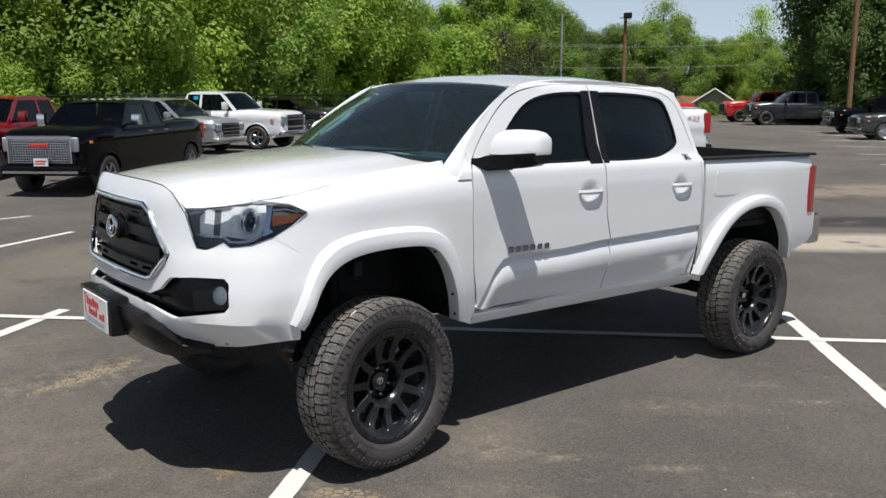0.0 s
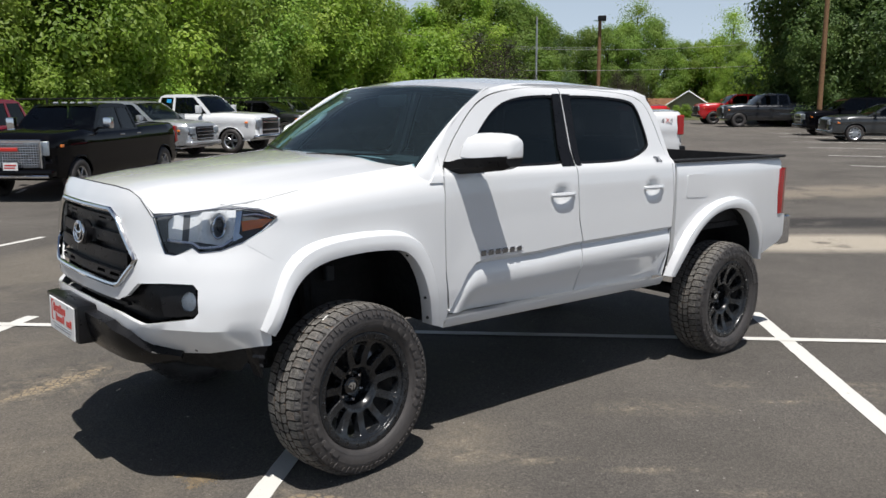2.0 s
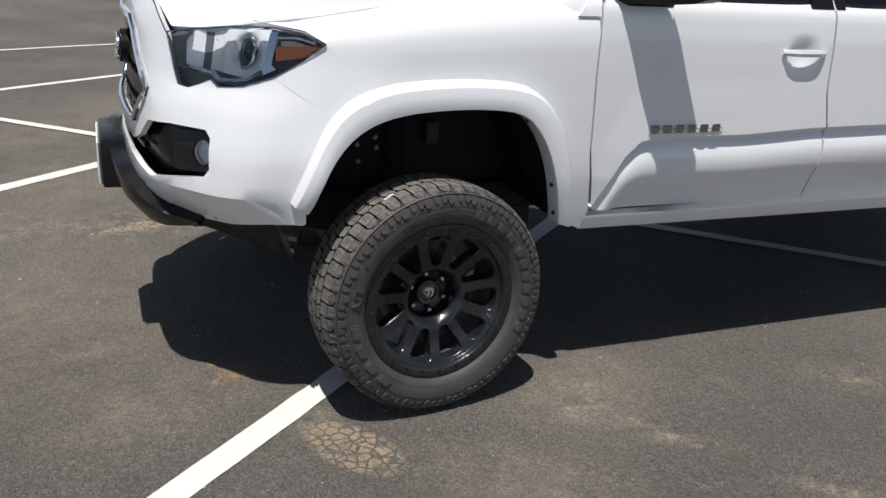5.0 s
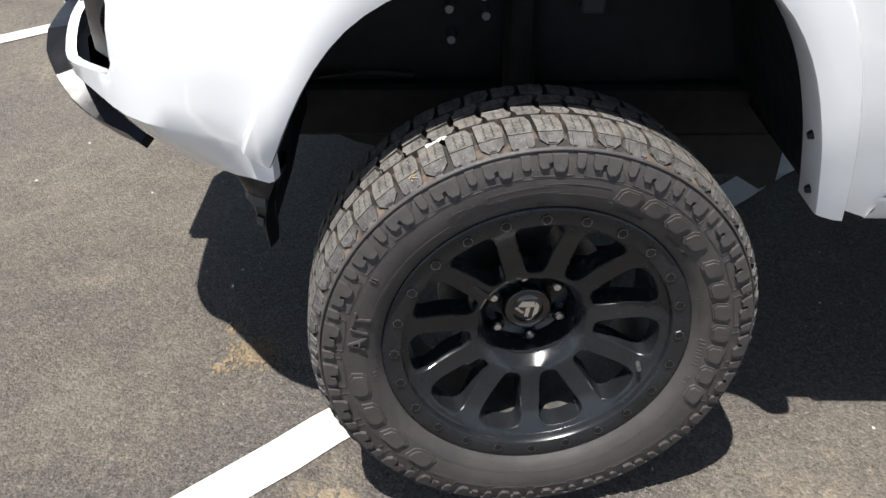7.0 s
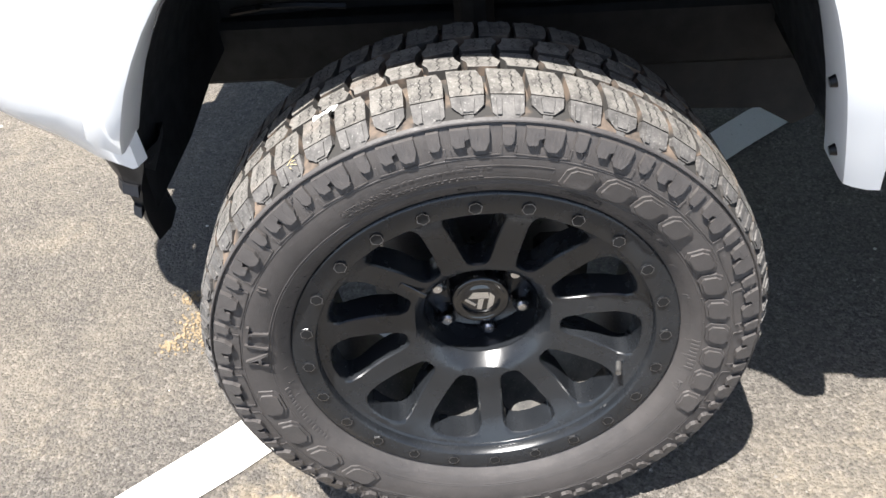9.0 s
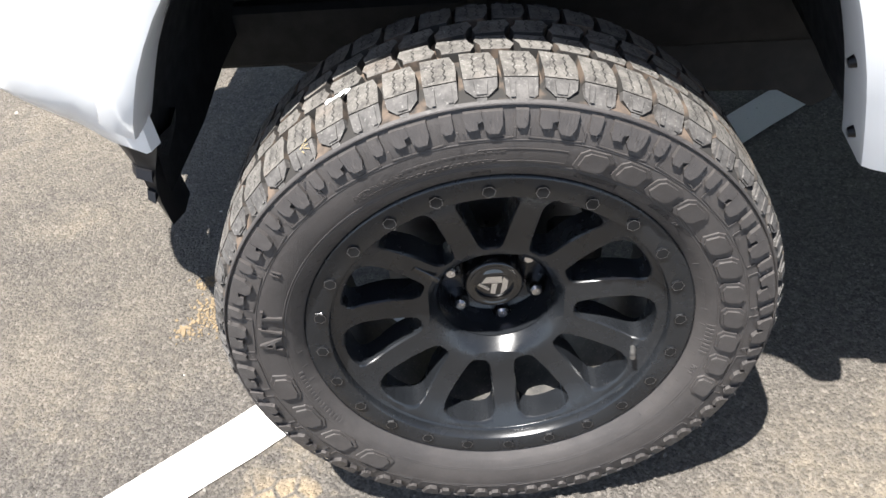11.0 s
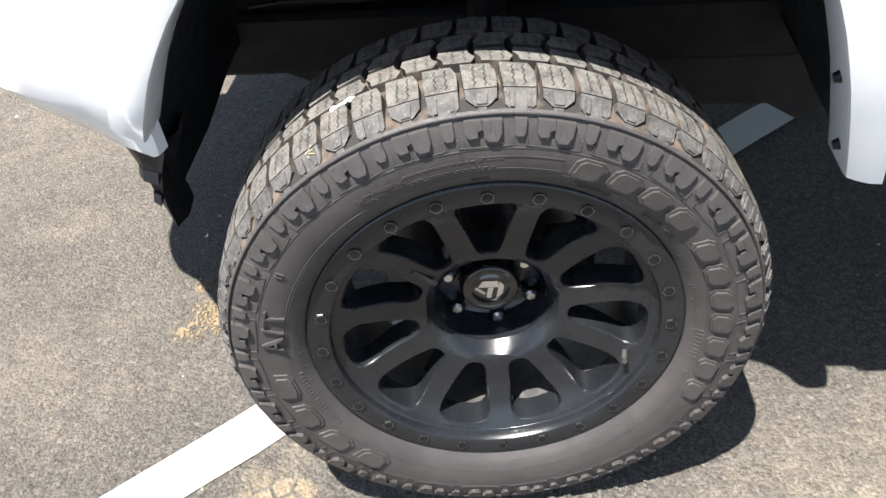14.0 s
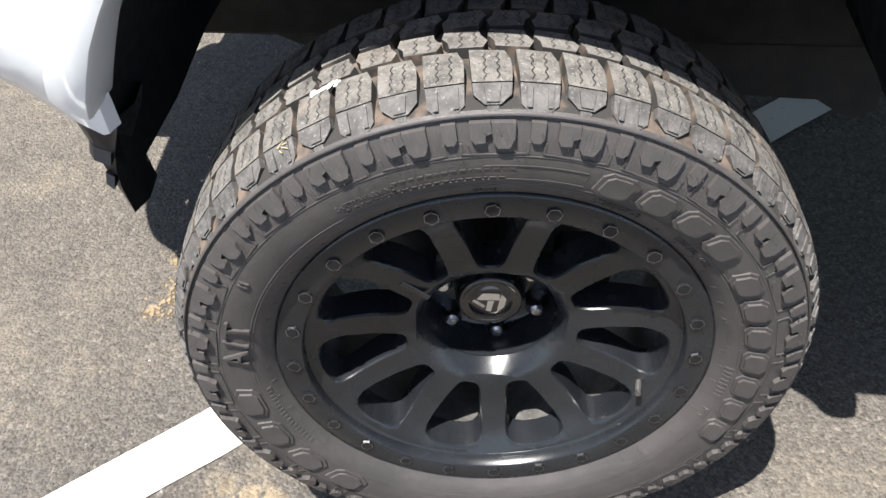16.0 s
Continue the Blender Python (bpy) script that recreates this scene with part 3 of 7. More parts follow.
DOOR_F = back(softened(DOOR_F, 3, 8, 26))
DOOR_R = back(softened(DOOR_R, 5, 10, 26))
FRAME = [(0.56, 1.513), (0.70, 1.66), (0.88, 1.79), (1.02, 1.856), (1.33, 1.893), (1.78, 1.897), (2.28, 1.88), (2.46, 1.83), (2.53, 1.70), (2.605, 1.42), (2.602, 1.15), (2.578, 0.89), (2.55, 0.64),
         (2.546, 0.65), (2.578, 0.90), (2.600, 1.146), (2.588, 1.40), (2.531, 1.495), (2.476, 1.703), (2.414, 1.806), (2.262, 1.853), (1.78, 1.872), (1.34, 1.868), (1.046, 1.835), (0.88, 1.764), (0.705, 1.606), (0.594, 1.48), (0.574, 1.42), (0.562, 1.44)]

FRAME = back(softened(softened(FRAME, 17, 27, 40), 0, 8, 40))

def fender_from(s, z):
    """A point of the nose in the fender panel's own height."""
    x = nose(s, z).x
    drop = float(np.interp(x, [-0.6, -0.36, 0.0, 0.5], [0.155, 0.115, 0.055, 0.0]))
    return x, ((z - drop * 1.10 / 0.36) / (1 - drop / 0.36) if z > 1.10 else z)


LAMP_SIDE = [(1.158, 1.056), (0.99, 1.150), (1.078, 1.20), (1.138, 1.255), (1.062, 1.290), (0.967, 1.300)]
LAMP_SIDE = [(a[0] + (b[0] - a[0]) * k / 5, a[1] + (b[1] - a[1]) * k / 5) for a, b in zip(LAMP_SIDE, LAMP_SIDE[1:]) for k in range(5)] + LAMP_SIDE[-1:]
FENDER = [fender_from(*p) for p in LAMP_SIDE] + [(-0.56, 1.455), (0.0, 1.46), (0.50, 1.46), (0.60, 1.46), (0.60, 1.40), (0.575, 1.37), (0.572, 1.174), (0.585, 0.9), (0.622, 0.672), (0.60, 0.60)] + [(x, z) for x, z in reversed(F_MID) if z > 0.60]
BED = [(2.632, 0.70), (2.636, 1.42), (4.085, 1.415), (4.09, 1.32), (4.10, 0.965), (4.19, 0.955), (4.20, 0.75), (3.90, 0.66), (3.80, 0.66)] + [(x, z) for x, z in reversed(R_MID) if z > 0.66] + [(2.628, 0.66)]


def flare(outer, inner, mirror):
    rows = []
    for (a, b), (c, d) in zip(outer, inner):
        full = min(1.0, max(0.5, (b - 0.62) / 0.20)) if outer[0][0] < 0 and a < 0 else 1.0
        ya = half_width(a, b)
        row = []
        for k, o in ((0.0, 0.0), (0.05, 0.026), (0.14, 0.048), (0.20, 0.054), (0.50, 0.060), (0.80, 0.060), (0.965, 0.057), (1.0, 0.048)):
            row.append((a + (c - a) * k, -(ya + o * full), b + (d - b) * k))
        row.append((c, -(ya - 0.02), d))
        rows.append(row)
    bm = bmesh.new()
    vs = loft(bm, rows)
    bm.faces.new(vs[0])
    bm.faces.new(list(reversed(vs[-1])))
    bm.normal_update()
    if sum(f.normal.y * f.calc_area() for f in bm.faces) > 0:
        bmesh.ops.reverse_faces(bm, faces=bm.faces[:])
    return mirror_bm(bm) if mirror else bm


def well(inner, mirror):
    """The black liner over a wheel."""
    low = 0.60 if inner[0][0] < 0 else inner[0][1] - 0.02
    pts = resample([(inner[0][0] - 0.012, low), (inner[0][0] - 0.012, low + 0.06)] + inner + [(inner[-1][0] + 0.01, inner[-1][1])], 34)
    bm = bmesh.new()
    rows = [[(x, -y, z + 0.012 + (0.02 if 0.3 < y < 0.7 else 0)) for x, z in pts] for y in (0.875, 0.84, 0.7, 0.55, 0.38)]
    vs = loft(bm, rows)
    bm.faces.new(vs[-1])
    return mirror_bm(bm) if mirror else bm


for mirror in (False, True):
    out = (0, -1, 0)
    part("fender", sheet(FENDER, [], 0.05, fender_place, 0.02, out, mirror), WHITE, truck)
    door_f = part("door", sheet(DOOR_F, [WIN_F], 0.024, door_place, 0.025, out, mirror, CREASE), WHITE, truck)
    door_r = part("door", sheet(DOOR_R, [WIN_R], 0.024, door_place, 0.025, out, mirror, CREASE), WHITE, truck)
    part("cab_frame", sheet(FRAME, [], 0.05, side_place, 0.03, out, mirror), WHITE, truck)
    part("bed_side", sheet(BED, [], 0.05, bed_place, 0.03, out, mirror), WHITE, truck)
    part("wheel_arch_flare", flare(F_OUT, F_IN, mirror), WHITE, truck)
    part("wheel_arch_flare", flare(R_OUT, R_IN, mirror), WHITE, truck)
    part("wheel_liner", well(F_IN, mirror), DARK_LINER, truck, "black plastic wheel arch liner")
    part("wheel_liner", well(R_IN, mirror), DARK_LINER, truck, "black plastic wheel arch liner")
    # windows: a pane set in, with a black seal round it
    for door, win in ((door_f, WIN_F), (door_r, WIN_R)):
        cx, cz = sum(p[0] for p in win) / len(win), sum(p[1] for p in win) / len(win)
        grow = [(cx + (x - cx) * 1.01, cz + (z - cz) * 1.02) for x, z in win]
        shrink = [(cx + (x - cx) * 0.965, cz + (z - cz) * 0.93) for x, z in win]
        pane = part("window_pane", sheet(grow, [], 0.1, lambda x, z: Vector((x, -half_width(x, z) + 0.012, z)), 0, out, mirror), TINTED, door, "dark tinted side window")
        part("window_seal", sheet(grow, [shrink], 0.1, lambda x, z: Vector((x, -half_width(x, z) + 0.002, z)), 0.008, out, mirror), BLACK_PLASTIC, door, "black rubber window seal")
    bp = [(1.492, 1.416), (1.532, 1.832), (1.601, 1.834), (1.601, 1.416)]
    part("pillar_cover", sheet(back(bp), [], 0.1, lambda x, z: Vector((x, -half_width(x, z) - 0.003, z)), 0.006, out, mirror), BLACK_PLASTIC, door_f, "black door pillar cover")
    bp = [(1.6175, 1.416), (1.6135, 1.834), (1.690, 1.833), (1.66, 1.416)]
    part("pillar_cover", sheet(back(bp), [], 0.1, lambda x, z: Vector((x, -half_width(x, z) - 0.003, z)), 0.006, out, mirror), BLACK_PLASTIC, door_r, "black door pillar cover")
    foot = back([(0.49, 1.365), (0.576, 1.365), (0.574, 1.40), (0.586, 1.47), (0.60, 1.505), (0.555, 1.49)])
    part("pillar_foot", sheet(foot, [], 0.03, lambda x, z: Vector((x, -half_width(x, z) + 0.004, z)), 0.02, out, mirror), WHITE, truck)
    # rocker under the doors
    bm = bmesh.new()
    rows = []
    for i in range(13):
        x = 0.60 + (2.56 - 0.60) * i / 12
        rows.append([(x, -half_width(x, 0.7) - 0.004, 0.655 - 0.012 * i / 12), (x, -0.868, 0.625 - 0.012 * i / 12), (x, -0.845, 0.595 - 0.012 * i / 12), (x, -0.78, 0.60), (x, -0.78, 0.70)])
    loft(bm, rows)
    bmesh.ops.recalc_face_normals(bm, faces=bm.faces[:])
    part("rocker_panel", mirror_bm(bm) if mirror else bm, WHITE, truck)

# hood

CORNER = [(-0.828, 0.45, 1.352), (-0.793, 0.51, 1.262), (-0.733, 0.575, 1.268), (-0.65, 0.645, 1.280), (-0.585, 0.695, 1.294), (-0.47, 0.738, 1.318)]


def hood_z(x, y):
    zc = float(np.interp(x, [-0.9, -0.84, -0.75, -0.6, -0.2, 0.3, 0.6], [1.345, 1.362, 1.382, 1.405, 1.447, 1.487, 1.50]))
    ze = float(np.interp(x, [-0.9, -0.58, -0.36, 0.0, 0.5], [1.24, 1.298, 1.342, 1.402, 1.458]))
    t = min(1.2, abs(y) / 0.755)
    bulge = 0.012 * (1 / (1 + math.exp((abs(y) - 0.42 - 0.1 * (x + 0.8)) / 0.025)))
    z = zc - (zc - ze) * t ** 2.6 - 0.012 + bulge
    # the front corners roll down to the lamps
    a, best = abs(y), (9.0, 0.0)
    for (x0, y0, z0), (x1, y1, z1) in zip(CORNER, CORNER[1:]):
        dx, dy = x1 - x0, y1 - y0
        k = min(1.0, max(0.0, ((x - x0) * dx + (a - y0) * dy) / (dx * dx + dy * dy)))
        d = math.hypot(x - x0 - k * dx, a - y0 - k * dy)
        if d < best[0]:
            best = (d, z0 + (z1 - z0) * k)
    if best[0] < 0.25 and best[1] < z:
        z -= (z - best[1]) * math.exp(-((best[0] / 0.055) ** 1.3))
    return z


HOOD = [(-0.868, 0.0), (-0.863, 0.20), (-0.850, 0.36), (-0.824, 0.45), (-0.786, 0.512), (-0.728, 0.575), (-0.65, 0.645), (-0.585, 0.695), (-0.47, 0.738), (0.0, 0.752), (0.50, 0.752), (0.44, 0.5), (0.34, 0.2), (0.32, 0.0)]
HOOD = HOOD + [(x, -y) for x, y in reversed(HOOD[1:-1])]
part("hood", sheet(HOOD, [], 0.05, lambda x, y: Vector((x, y, hood_z(x, y))), 0.02, (0, 0, 1)), WHITE, truck)

# roof and windscreen


def roof_z(x, y):
    zc = float(np.interp(x, [0.9, 1.0, 1.15, 1.4, 1.8, 2.2, 2.4, 2.5, 2.58], [1.85, 1.878, 1.908, 1.93, 1.937, 1.925, 1.905, 1.88, 1.84]))
    return zc - 0.045 * (abs(y) / 0.66) ** 2.2


ROOF = [(0.985, -0.4), (1.02, -0.62), (1.12, -0.655), (1.5, -0.665), (2.2, -0.665), (2.40, -0.655), (2.54, -0.60), (2.56, 0.0), (2.54, 0.60), (2.40, 0.655), (2.2, 0.665), (1.5, 0.665), (1.12, 0.655), (1.02, 0.62), (0.985, 0.4), (0.965, 0.0)]
part("roof", sheet(ROOF, [], 0.06, lambda x, y: Vector((x, y, roof_z(x, y))), 0.03, (0, 0, 1)), WHITE, truck)


def screen_place(u, v, lift=0.0):
    """The windscreen: u across from -1 to 1, v from its foot to its head."""
    yb, yt = 0.792 * u, 0.670 * u
    xb, xt = 0.26 + 0.202 * abs(u) ** 2.2, 0.985 + 0.014 * abs(u) ** 2
    zb, zt = 1.475 - 0.03 * u * u, 1.868 - 0.035 * u * u
    b = 0.03 * math.sin(math.pi * v)
    return Vector((xb + (xt - xb) * v - b * 0.5 - lift * 0.5, yb + (yt - yb) * v, zb + (zt - zb) * v + b * 0.6 + lift))


SQ = [(-1, 0), (1, 0), (1, 1), (-1, 1)]
windscreen = part("windscreen", sheet(SQ, [], 0.12, screen_place, 0, (-1, 0, 1)), SHIELD, truck, "tinted windscreen")
part("windscreen_seal", sheet([(-1.01, -0.015), (1.01, -0.015), (1.01, 1.01), (-1.01, 1.01)], [[(-0.97, 0.05), (0.97, 0.05), (0.965, 0.955), (-0.965, 0.955)]], 0.12, lambda u, v: screen_place(u, v, -0.006), 0.01, (-1, 0, 1)), BLACK_PLASTIC, windscreen, "black windscreen edge")
for side in (-1, 1):
    # the pillar between windscreen and door
    bm = bmesh.new()
    rows = []
    for i in range(13):
        v = -0.25 + 1.25 * i / 12
        p = screen_place(side * 1.0, v)
        x, z = np.interp(v, [-0.25, 0, 0.45, 0.85, 1], [0.60, 0.51, 0.70, 0.90, 1.03]), np.interp(v, [-0.25, 0, 0.45, 0.85, 1], [1.34, 1.44, 1.66, 1.80, 1.858])
        x += 0.028 * step_up(float(z))
        q = Vector((float(x), side * (half_width(float(x), float(z)) - 0.10 * max(0.0, -v - 0.02)), float(z)))
        rows.append([p + (p - q) * 0.02, p.lerp(q, 0.3) + Vector((-0.004, side * 0.003, 0.005)), p.lerp(q, 0.7) + Vector((-0.004, side * 0.005, 0.005)), q])
    loft(bm, rows)
    bmesh.ops.recalc_face_normals(bm, faces=bm.faces[:])
    part("windscreen_pillar", bm, WHITE, truck)
    y0, y1 = sorted((side * 0.69, side * 0.785))
    part("cowl_corner", boxed((0.40, y0, 1.41), (0.58, y1, 1.438), 0.012, None, 3), WHITE, truck)
# cowl, rear wall of the cab and its window
part("cowl", sheet([(-0.9, -0.12), (0.9, -0.12), (0.9, 0.03), (-0.9, 0.03)], [], 0.1, lambda u, v: screen_place(u * 1.0, 0) + Vector((v * 0.9 - 0.02, 0, -0.03)), 0.02, (0, 0, 1)), BLACK_PLASTIC, truck, "black plastic cowl under the windscreen")
for side in (-1, 1):
    bm = bmesh.new()
    a = screen_place(side * 0.15, 0.0) + Vector((-0.03, 0, 0.005))
    b = screen_place(side * 0.82, 0.06) + Vector((-0.005, 0, 0.016))
    rod(bm, a, b, 0.006, 0.004, 6)
    part("windscreen_wiper", bm, BLACK_PLASTIC, truck, "black windscreen wiper")
BACK = [(-0.80, 1.0), (0.80, 1.0), (0.80, 1.42), (0.66, 1.84), (0.55, 1.88), (-0.55, 1.88), (-0.66, 1.84), (-0.80, 1.42)]
RWIN = [(-0.62, 1.48), (0.62, 1.48), (0.56, 1.78), (-0.56, 1.78)]
part("cab_back", sheet(BACK, [RWIN], 0.1, lambda y, z: Vector((2.60 - max(0, z - 1.42) * 0.16, y, z)), 0.03, (1, 0, 0)), WHITE, truck)
part("rear_window", sheet(RWIN, [], 0.3, lambda y, z: Vector((2.59 - max(0, z - 1.42) * 0.16, y, z)), 0, (1, 0, 0)), TINTED, truck, "dark tinted rear window")

# nose: the painted fascia round grille, lamps and slot
GRILLE = [(-0.33, 1.274), (0.33, 1.274), (0.395, 1.240), (0.530, 1.068), (0.517, 1.042), (0.430, 0.948), (0.39, 0.938), (-0.39, 0.938), (-0.430, 0.948), (-0.517, 1.042), (-0.530, 1.068), (-0.395, 1.240)]
LAMP = [(0.585, 1.252), (0.70, 1.272), (0.832, 1.29), (0.967, 1.296), (1.06, 1.286), (1.135, 1.255), (1.075, 1.20), (0.995, 1.15), (0.90, 1.115), (0.809, 1.105), (0.777, 1.126), (0.70, 1.092), (0.655, 1.098), (0.632, 1.14)]
SLOT_TOP = [(0.0, 0.878), (0.22, 0.878), (0.40, 0.878), (0.47, 0.905), (0.54, 0.968), (0.66, 0.978), (0.802, 0.978), (0.826, 0.955)]
SLOT_FOOT = [(0.0, 0.838), (0.25, 0.835), (0.431, 0.820), (0.579, 0.793), (0.70, 0.815), (0.815, 0.835), (0.833, 0.86)]
SLOT = SLOT_TOP + SLOT_FOOT[::-1] + [(-s, z) for s, z in SLOT_FOOT[1:]] + [(-s, z) for s, z in SLOT_TOP[:0:-1]]
TOP = [(0, 1.372), (0.30, 1.37), (0.42, 1.362), (0.50, 1.335), (0.555, 1.29), (0.585, 1.252)]
FACE = [(s, z) for s, z in TOP] + list(reversed(LAMP[7:])) + [(1.165, 1.055), (NOSE_LEN + 0.05, 0.95), (NOSE_LEN + 0.03, 0.86), (NOSE_LEN, 0.78), (NOSE_LEN, 0.702), (NOSE_LEN - 0.01, 0.697), (1.09, 0.697), (0.851, 0.66), (0.615, 0.645), (0.55, 0.70), (0.42, 0.765), (0.0, 0.775)]
FACE = FACE + [(-s, z) for s, z in reversed(FACE[1:-1])]


def crease_out(s, z):
    """The bumper steps out under the lamps and tucks in below the slot."""
    a = abs(s)
    o = 0.0
    if a > 0.5:
        o += 0.016 * min(1.0, (a - 0.5) / 0.12) / (1 + math.exp((z - 1.075) / 0.010)) * (1.0 if a < 1.0 else max(0.0, 1 - (a - 1.0) / 0.12))
    o += 0.012 / (1 + math.exp((z - 0.83) / 0.010)) * (1.0 if a < 0.9 else max(0.0, 1 - (a - 0.9) / 0.15))
    o -= 0.6 * max(0.0, 0.772 - z) * min(1.0, max(0.0, (a - 0.5) / 0.12)) * (1.0 if a < 1.0 else max(0.0, 1 - (a - 1.0) / 0.12))
    return o


fascia = part("front_bumper", sheet(FACE, [GRILLE, SLOT], 0.045, lambda s, z: nose(s, z, crease_out(s, z)), 0.02, (-1, 0, 0)), WHITE, truck, "white painted front bumper and nose")


def ring_of(poly, k):
    cx, cz = sum(p[0] for p in poly) / len(poly), sum(p[1] for p in poly) / len(poly)
    return [(cx + (x - cx) * k, cz + (z - cz) * k) for x, z in poly]


def tube_path(pts, r, n=6, closed=False):
    """A round bead along points in space."""
    pts = [Vector(p) for p in pts]
    rows = []
    m = len(pts)
    for i, p in enumerate(pts):
        a, b = (pts[(i - 1) % m], pts[(i + 1) % m]) if closed else (pts[max(i - 1, 0)], pts[min(i + 1, m - 1)])
        q = (b - a).to_track_quat("Z", "Y")
        rows.append([p + q @ Vector((r * math.cos(2 * math.pi * k / n), r * math.sin(2 * math.pi * k / n), 0)) for k in range(n)])
    if closed:
        rows.append(rows[0])
    bm = bmesh.new()
    loft(bm, rows, True)
    bmesh.ops.remove_doubles(bm, verts=bm.verts[:], dist=1e-5)
    bmesh.ops.recalc_face_normals(bm, faces=bm.faces[:])
    return bm


def along(poly, step=0.04, closed=True):
    out = []
    for a, b in zip(poly, poly[1:] + (poly[:1] if closed else [])):
        n = max(1, int(math.hypot(b[0] - a[0], b[1] - a[1]) / step))
        out += [(a[0] + (b[0] - a[0]) * i / n, a[1] + (b[1] - a[1]) * i / n) for i in range(n)]
    return out


# grille: a black panel with deep bars, a chrome rim and an oval badge
grille = part("grille", sheet(ring_of(GRILLE, 1.01), [], 0.05, lambda s, z: nose(s, z, -0.045), 0, (-1, 0, 0)), BLACK_PLASTIC, truck, "black plastic grille with a chrome rim")
part("grille_rim", tube_path([nose(s, z, 0.004) for s, z in along(ring_of(GRILLE, 0.972), 0.03)], 0.0125, 8, True), CHROME, grille, "chrome grille rim")
for z0, z1, w in ((1.205, 1.235, 0.36), (1.115, 1.165, 0.43), (1.03, 1.085, 0.45), (0.962, 1.0, 0.40)):
    bar = [(-w, z0), (w, z0), (w * 0.985, z1), (-w * 0.985, z1)]
    slots = [[(s - 0.045, z0 + 0.012), (s + 0.045, z0 + 0.012), (s + 0.04, z1 - 0.012), (s - 0.04, z1 - 0.012)] for s in (-0.34, -0.2, 0.2, 0.34)] if z0 in (1.205, 0.962) else []
    part("grille_bar", sheet(bar, slots, 0.06, lambda s, z: nose(s, z, -0.012), 0.03, (-1, 0, 0)), BLACK_PLASTIC, grille)
oval = [(0.068 * math.cos(a * math.pi / 12), 1.135 + 0.048 * math.sin(a * math.pi / 12)) for a in range(24)]
part("badge_plate", sheet(ring_of(oval, 1.25), [], 0.05, lambda s, z: nose(s, z, 0.014), 0.03, (-1, 0, 0)), BLACK_PLASTIC, grille)
for k, (c, a, b) in enumerate(((1.135, 0.068, 0.048), (1.141, 0.03, 0.040), (1.155, 0.052, 0.021))):
    loop = [nose(a * math.cos(t * math.pi / 16), c + b * math.sin(t * math.pi / 16), 0.022) for t in range(32)]
    part("badge_ring", tube_path(loop, 0.006, 6, True), CHROME, grille, "chrome badge ring")

# the slot with the fog lamps
slot = part("lower_grille", sheet(ring_of(SLOT, 1.0), [], 0.04, lambda s, z: nose(s, z, -0.05 + 0.0 * z), 0, (-1, 0, 0)), BLACK_PLASTIC, truck, "black lower grille slot")
part("slot_bar", sheet([(-0.45, 0.855), (0.45, 0.855), (0.44, 0.868), (-0.44, 0.868)], [], 0.06, lambda s, z: nose(s, z, -0.02), 0.02, (-1, 0, 0)), BLACK_PLASTIC, slot)
for side in (-1, 1):
    pod = [(side * s, z) for s, z in ((0.63, 0.955), (0.80, 0.965), (0.82, 0.85), (0.80, 0.84), (0.66, 0.825))]
    eye = [(side * (0.775 + 0.036 * math.cos(k * math.pi / 9)), 0.898 + 0.043 * math.sin(k * math.pi / 9)) for k in range(18)]
    part("fog_lamp_bezel", sheet(pod, [eye], 0.05, lambda s, z: nose(s, z, -0.012 - 0.10 * max(0, 0.70 - abs(s))), 0.03, (-1, 0, 0)), BLACK_PLASTIC, slot, "black fog lamp bezel")
    fog = part("fog_lamp", sheet(ring_of(eye, 0.93), [], 0.03, lambda s, z: nose(s, z, -0.018), 0.012, (-1, 0, 0)), LENS, slot, "round clear fog lamp")
    part("fog_bowl", sheet(ring_of(eye, 1.0), [], 0.03, lambda s, z: nose(s, z, -0.035), 0.0, (-1, 0, 0)), LAMP_BOWL, fog)

# headlamps
LAMP_GREY = plastic("lamp_grey", (0.09, 0.093, 0.098), 0.30, 0.05)


def bowl(s, z):
    """The fluted, stepped reflector behind the lens."""
    a = abs(s)
    d = -0.030
    if a < 0.80:
        d -= 0.016 * math.sin(min(1.0, max(0.0, (a - 0.655) / 0.15)) * math.pi)
        d += 0.0014 * math.sin(a * 420)
    elif a < 0.945:
        q = math.hypot((a - 0.872) / 0.052, (z - 1.208) / 0.062)
        d -= 0.030 * max(0.0, 1 - q * q)
    return d


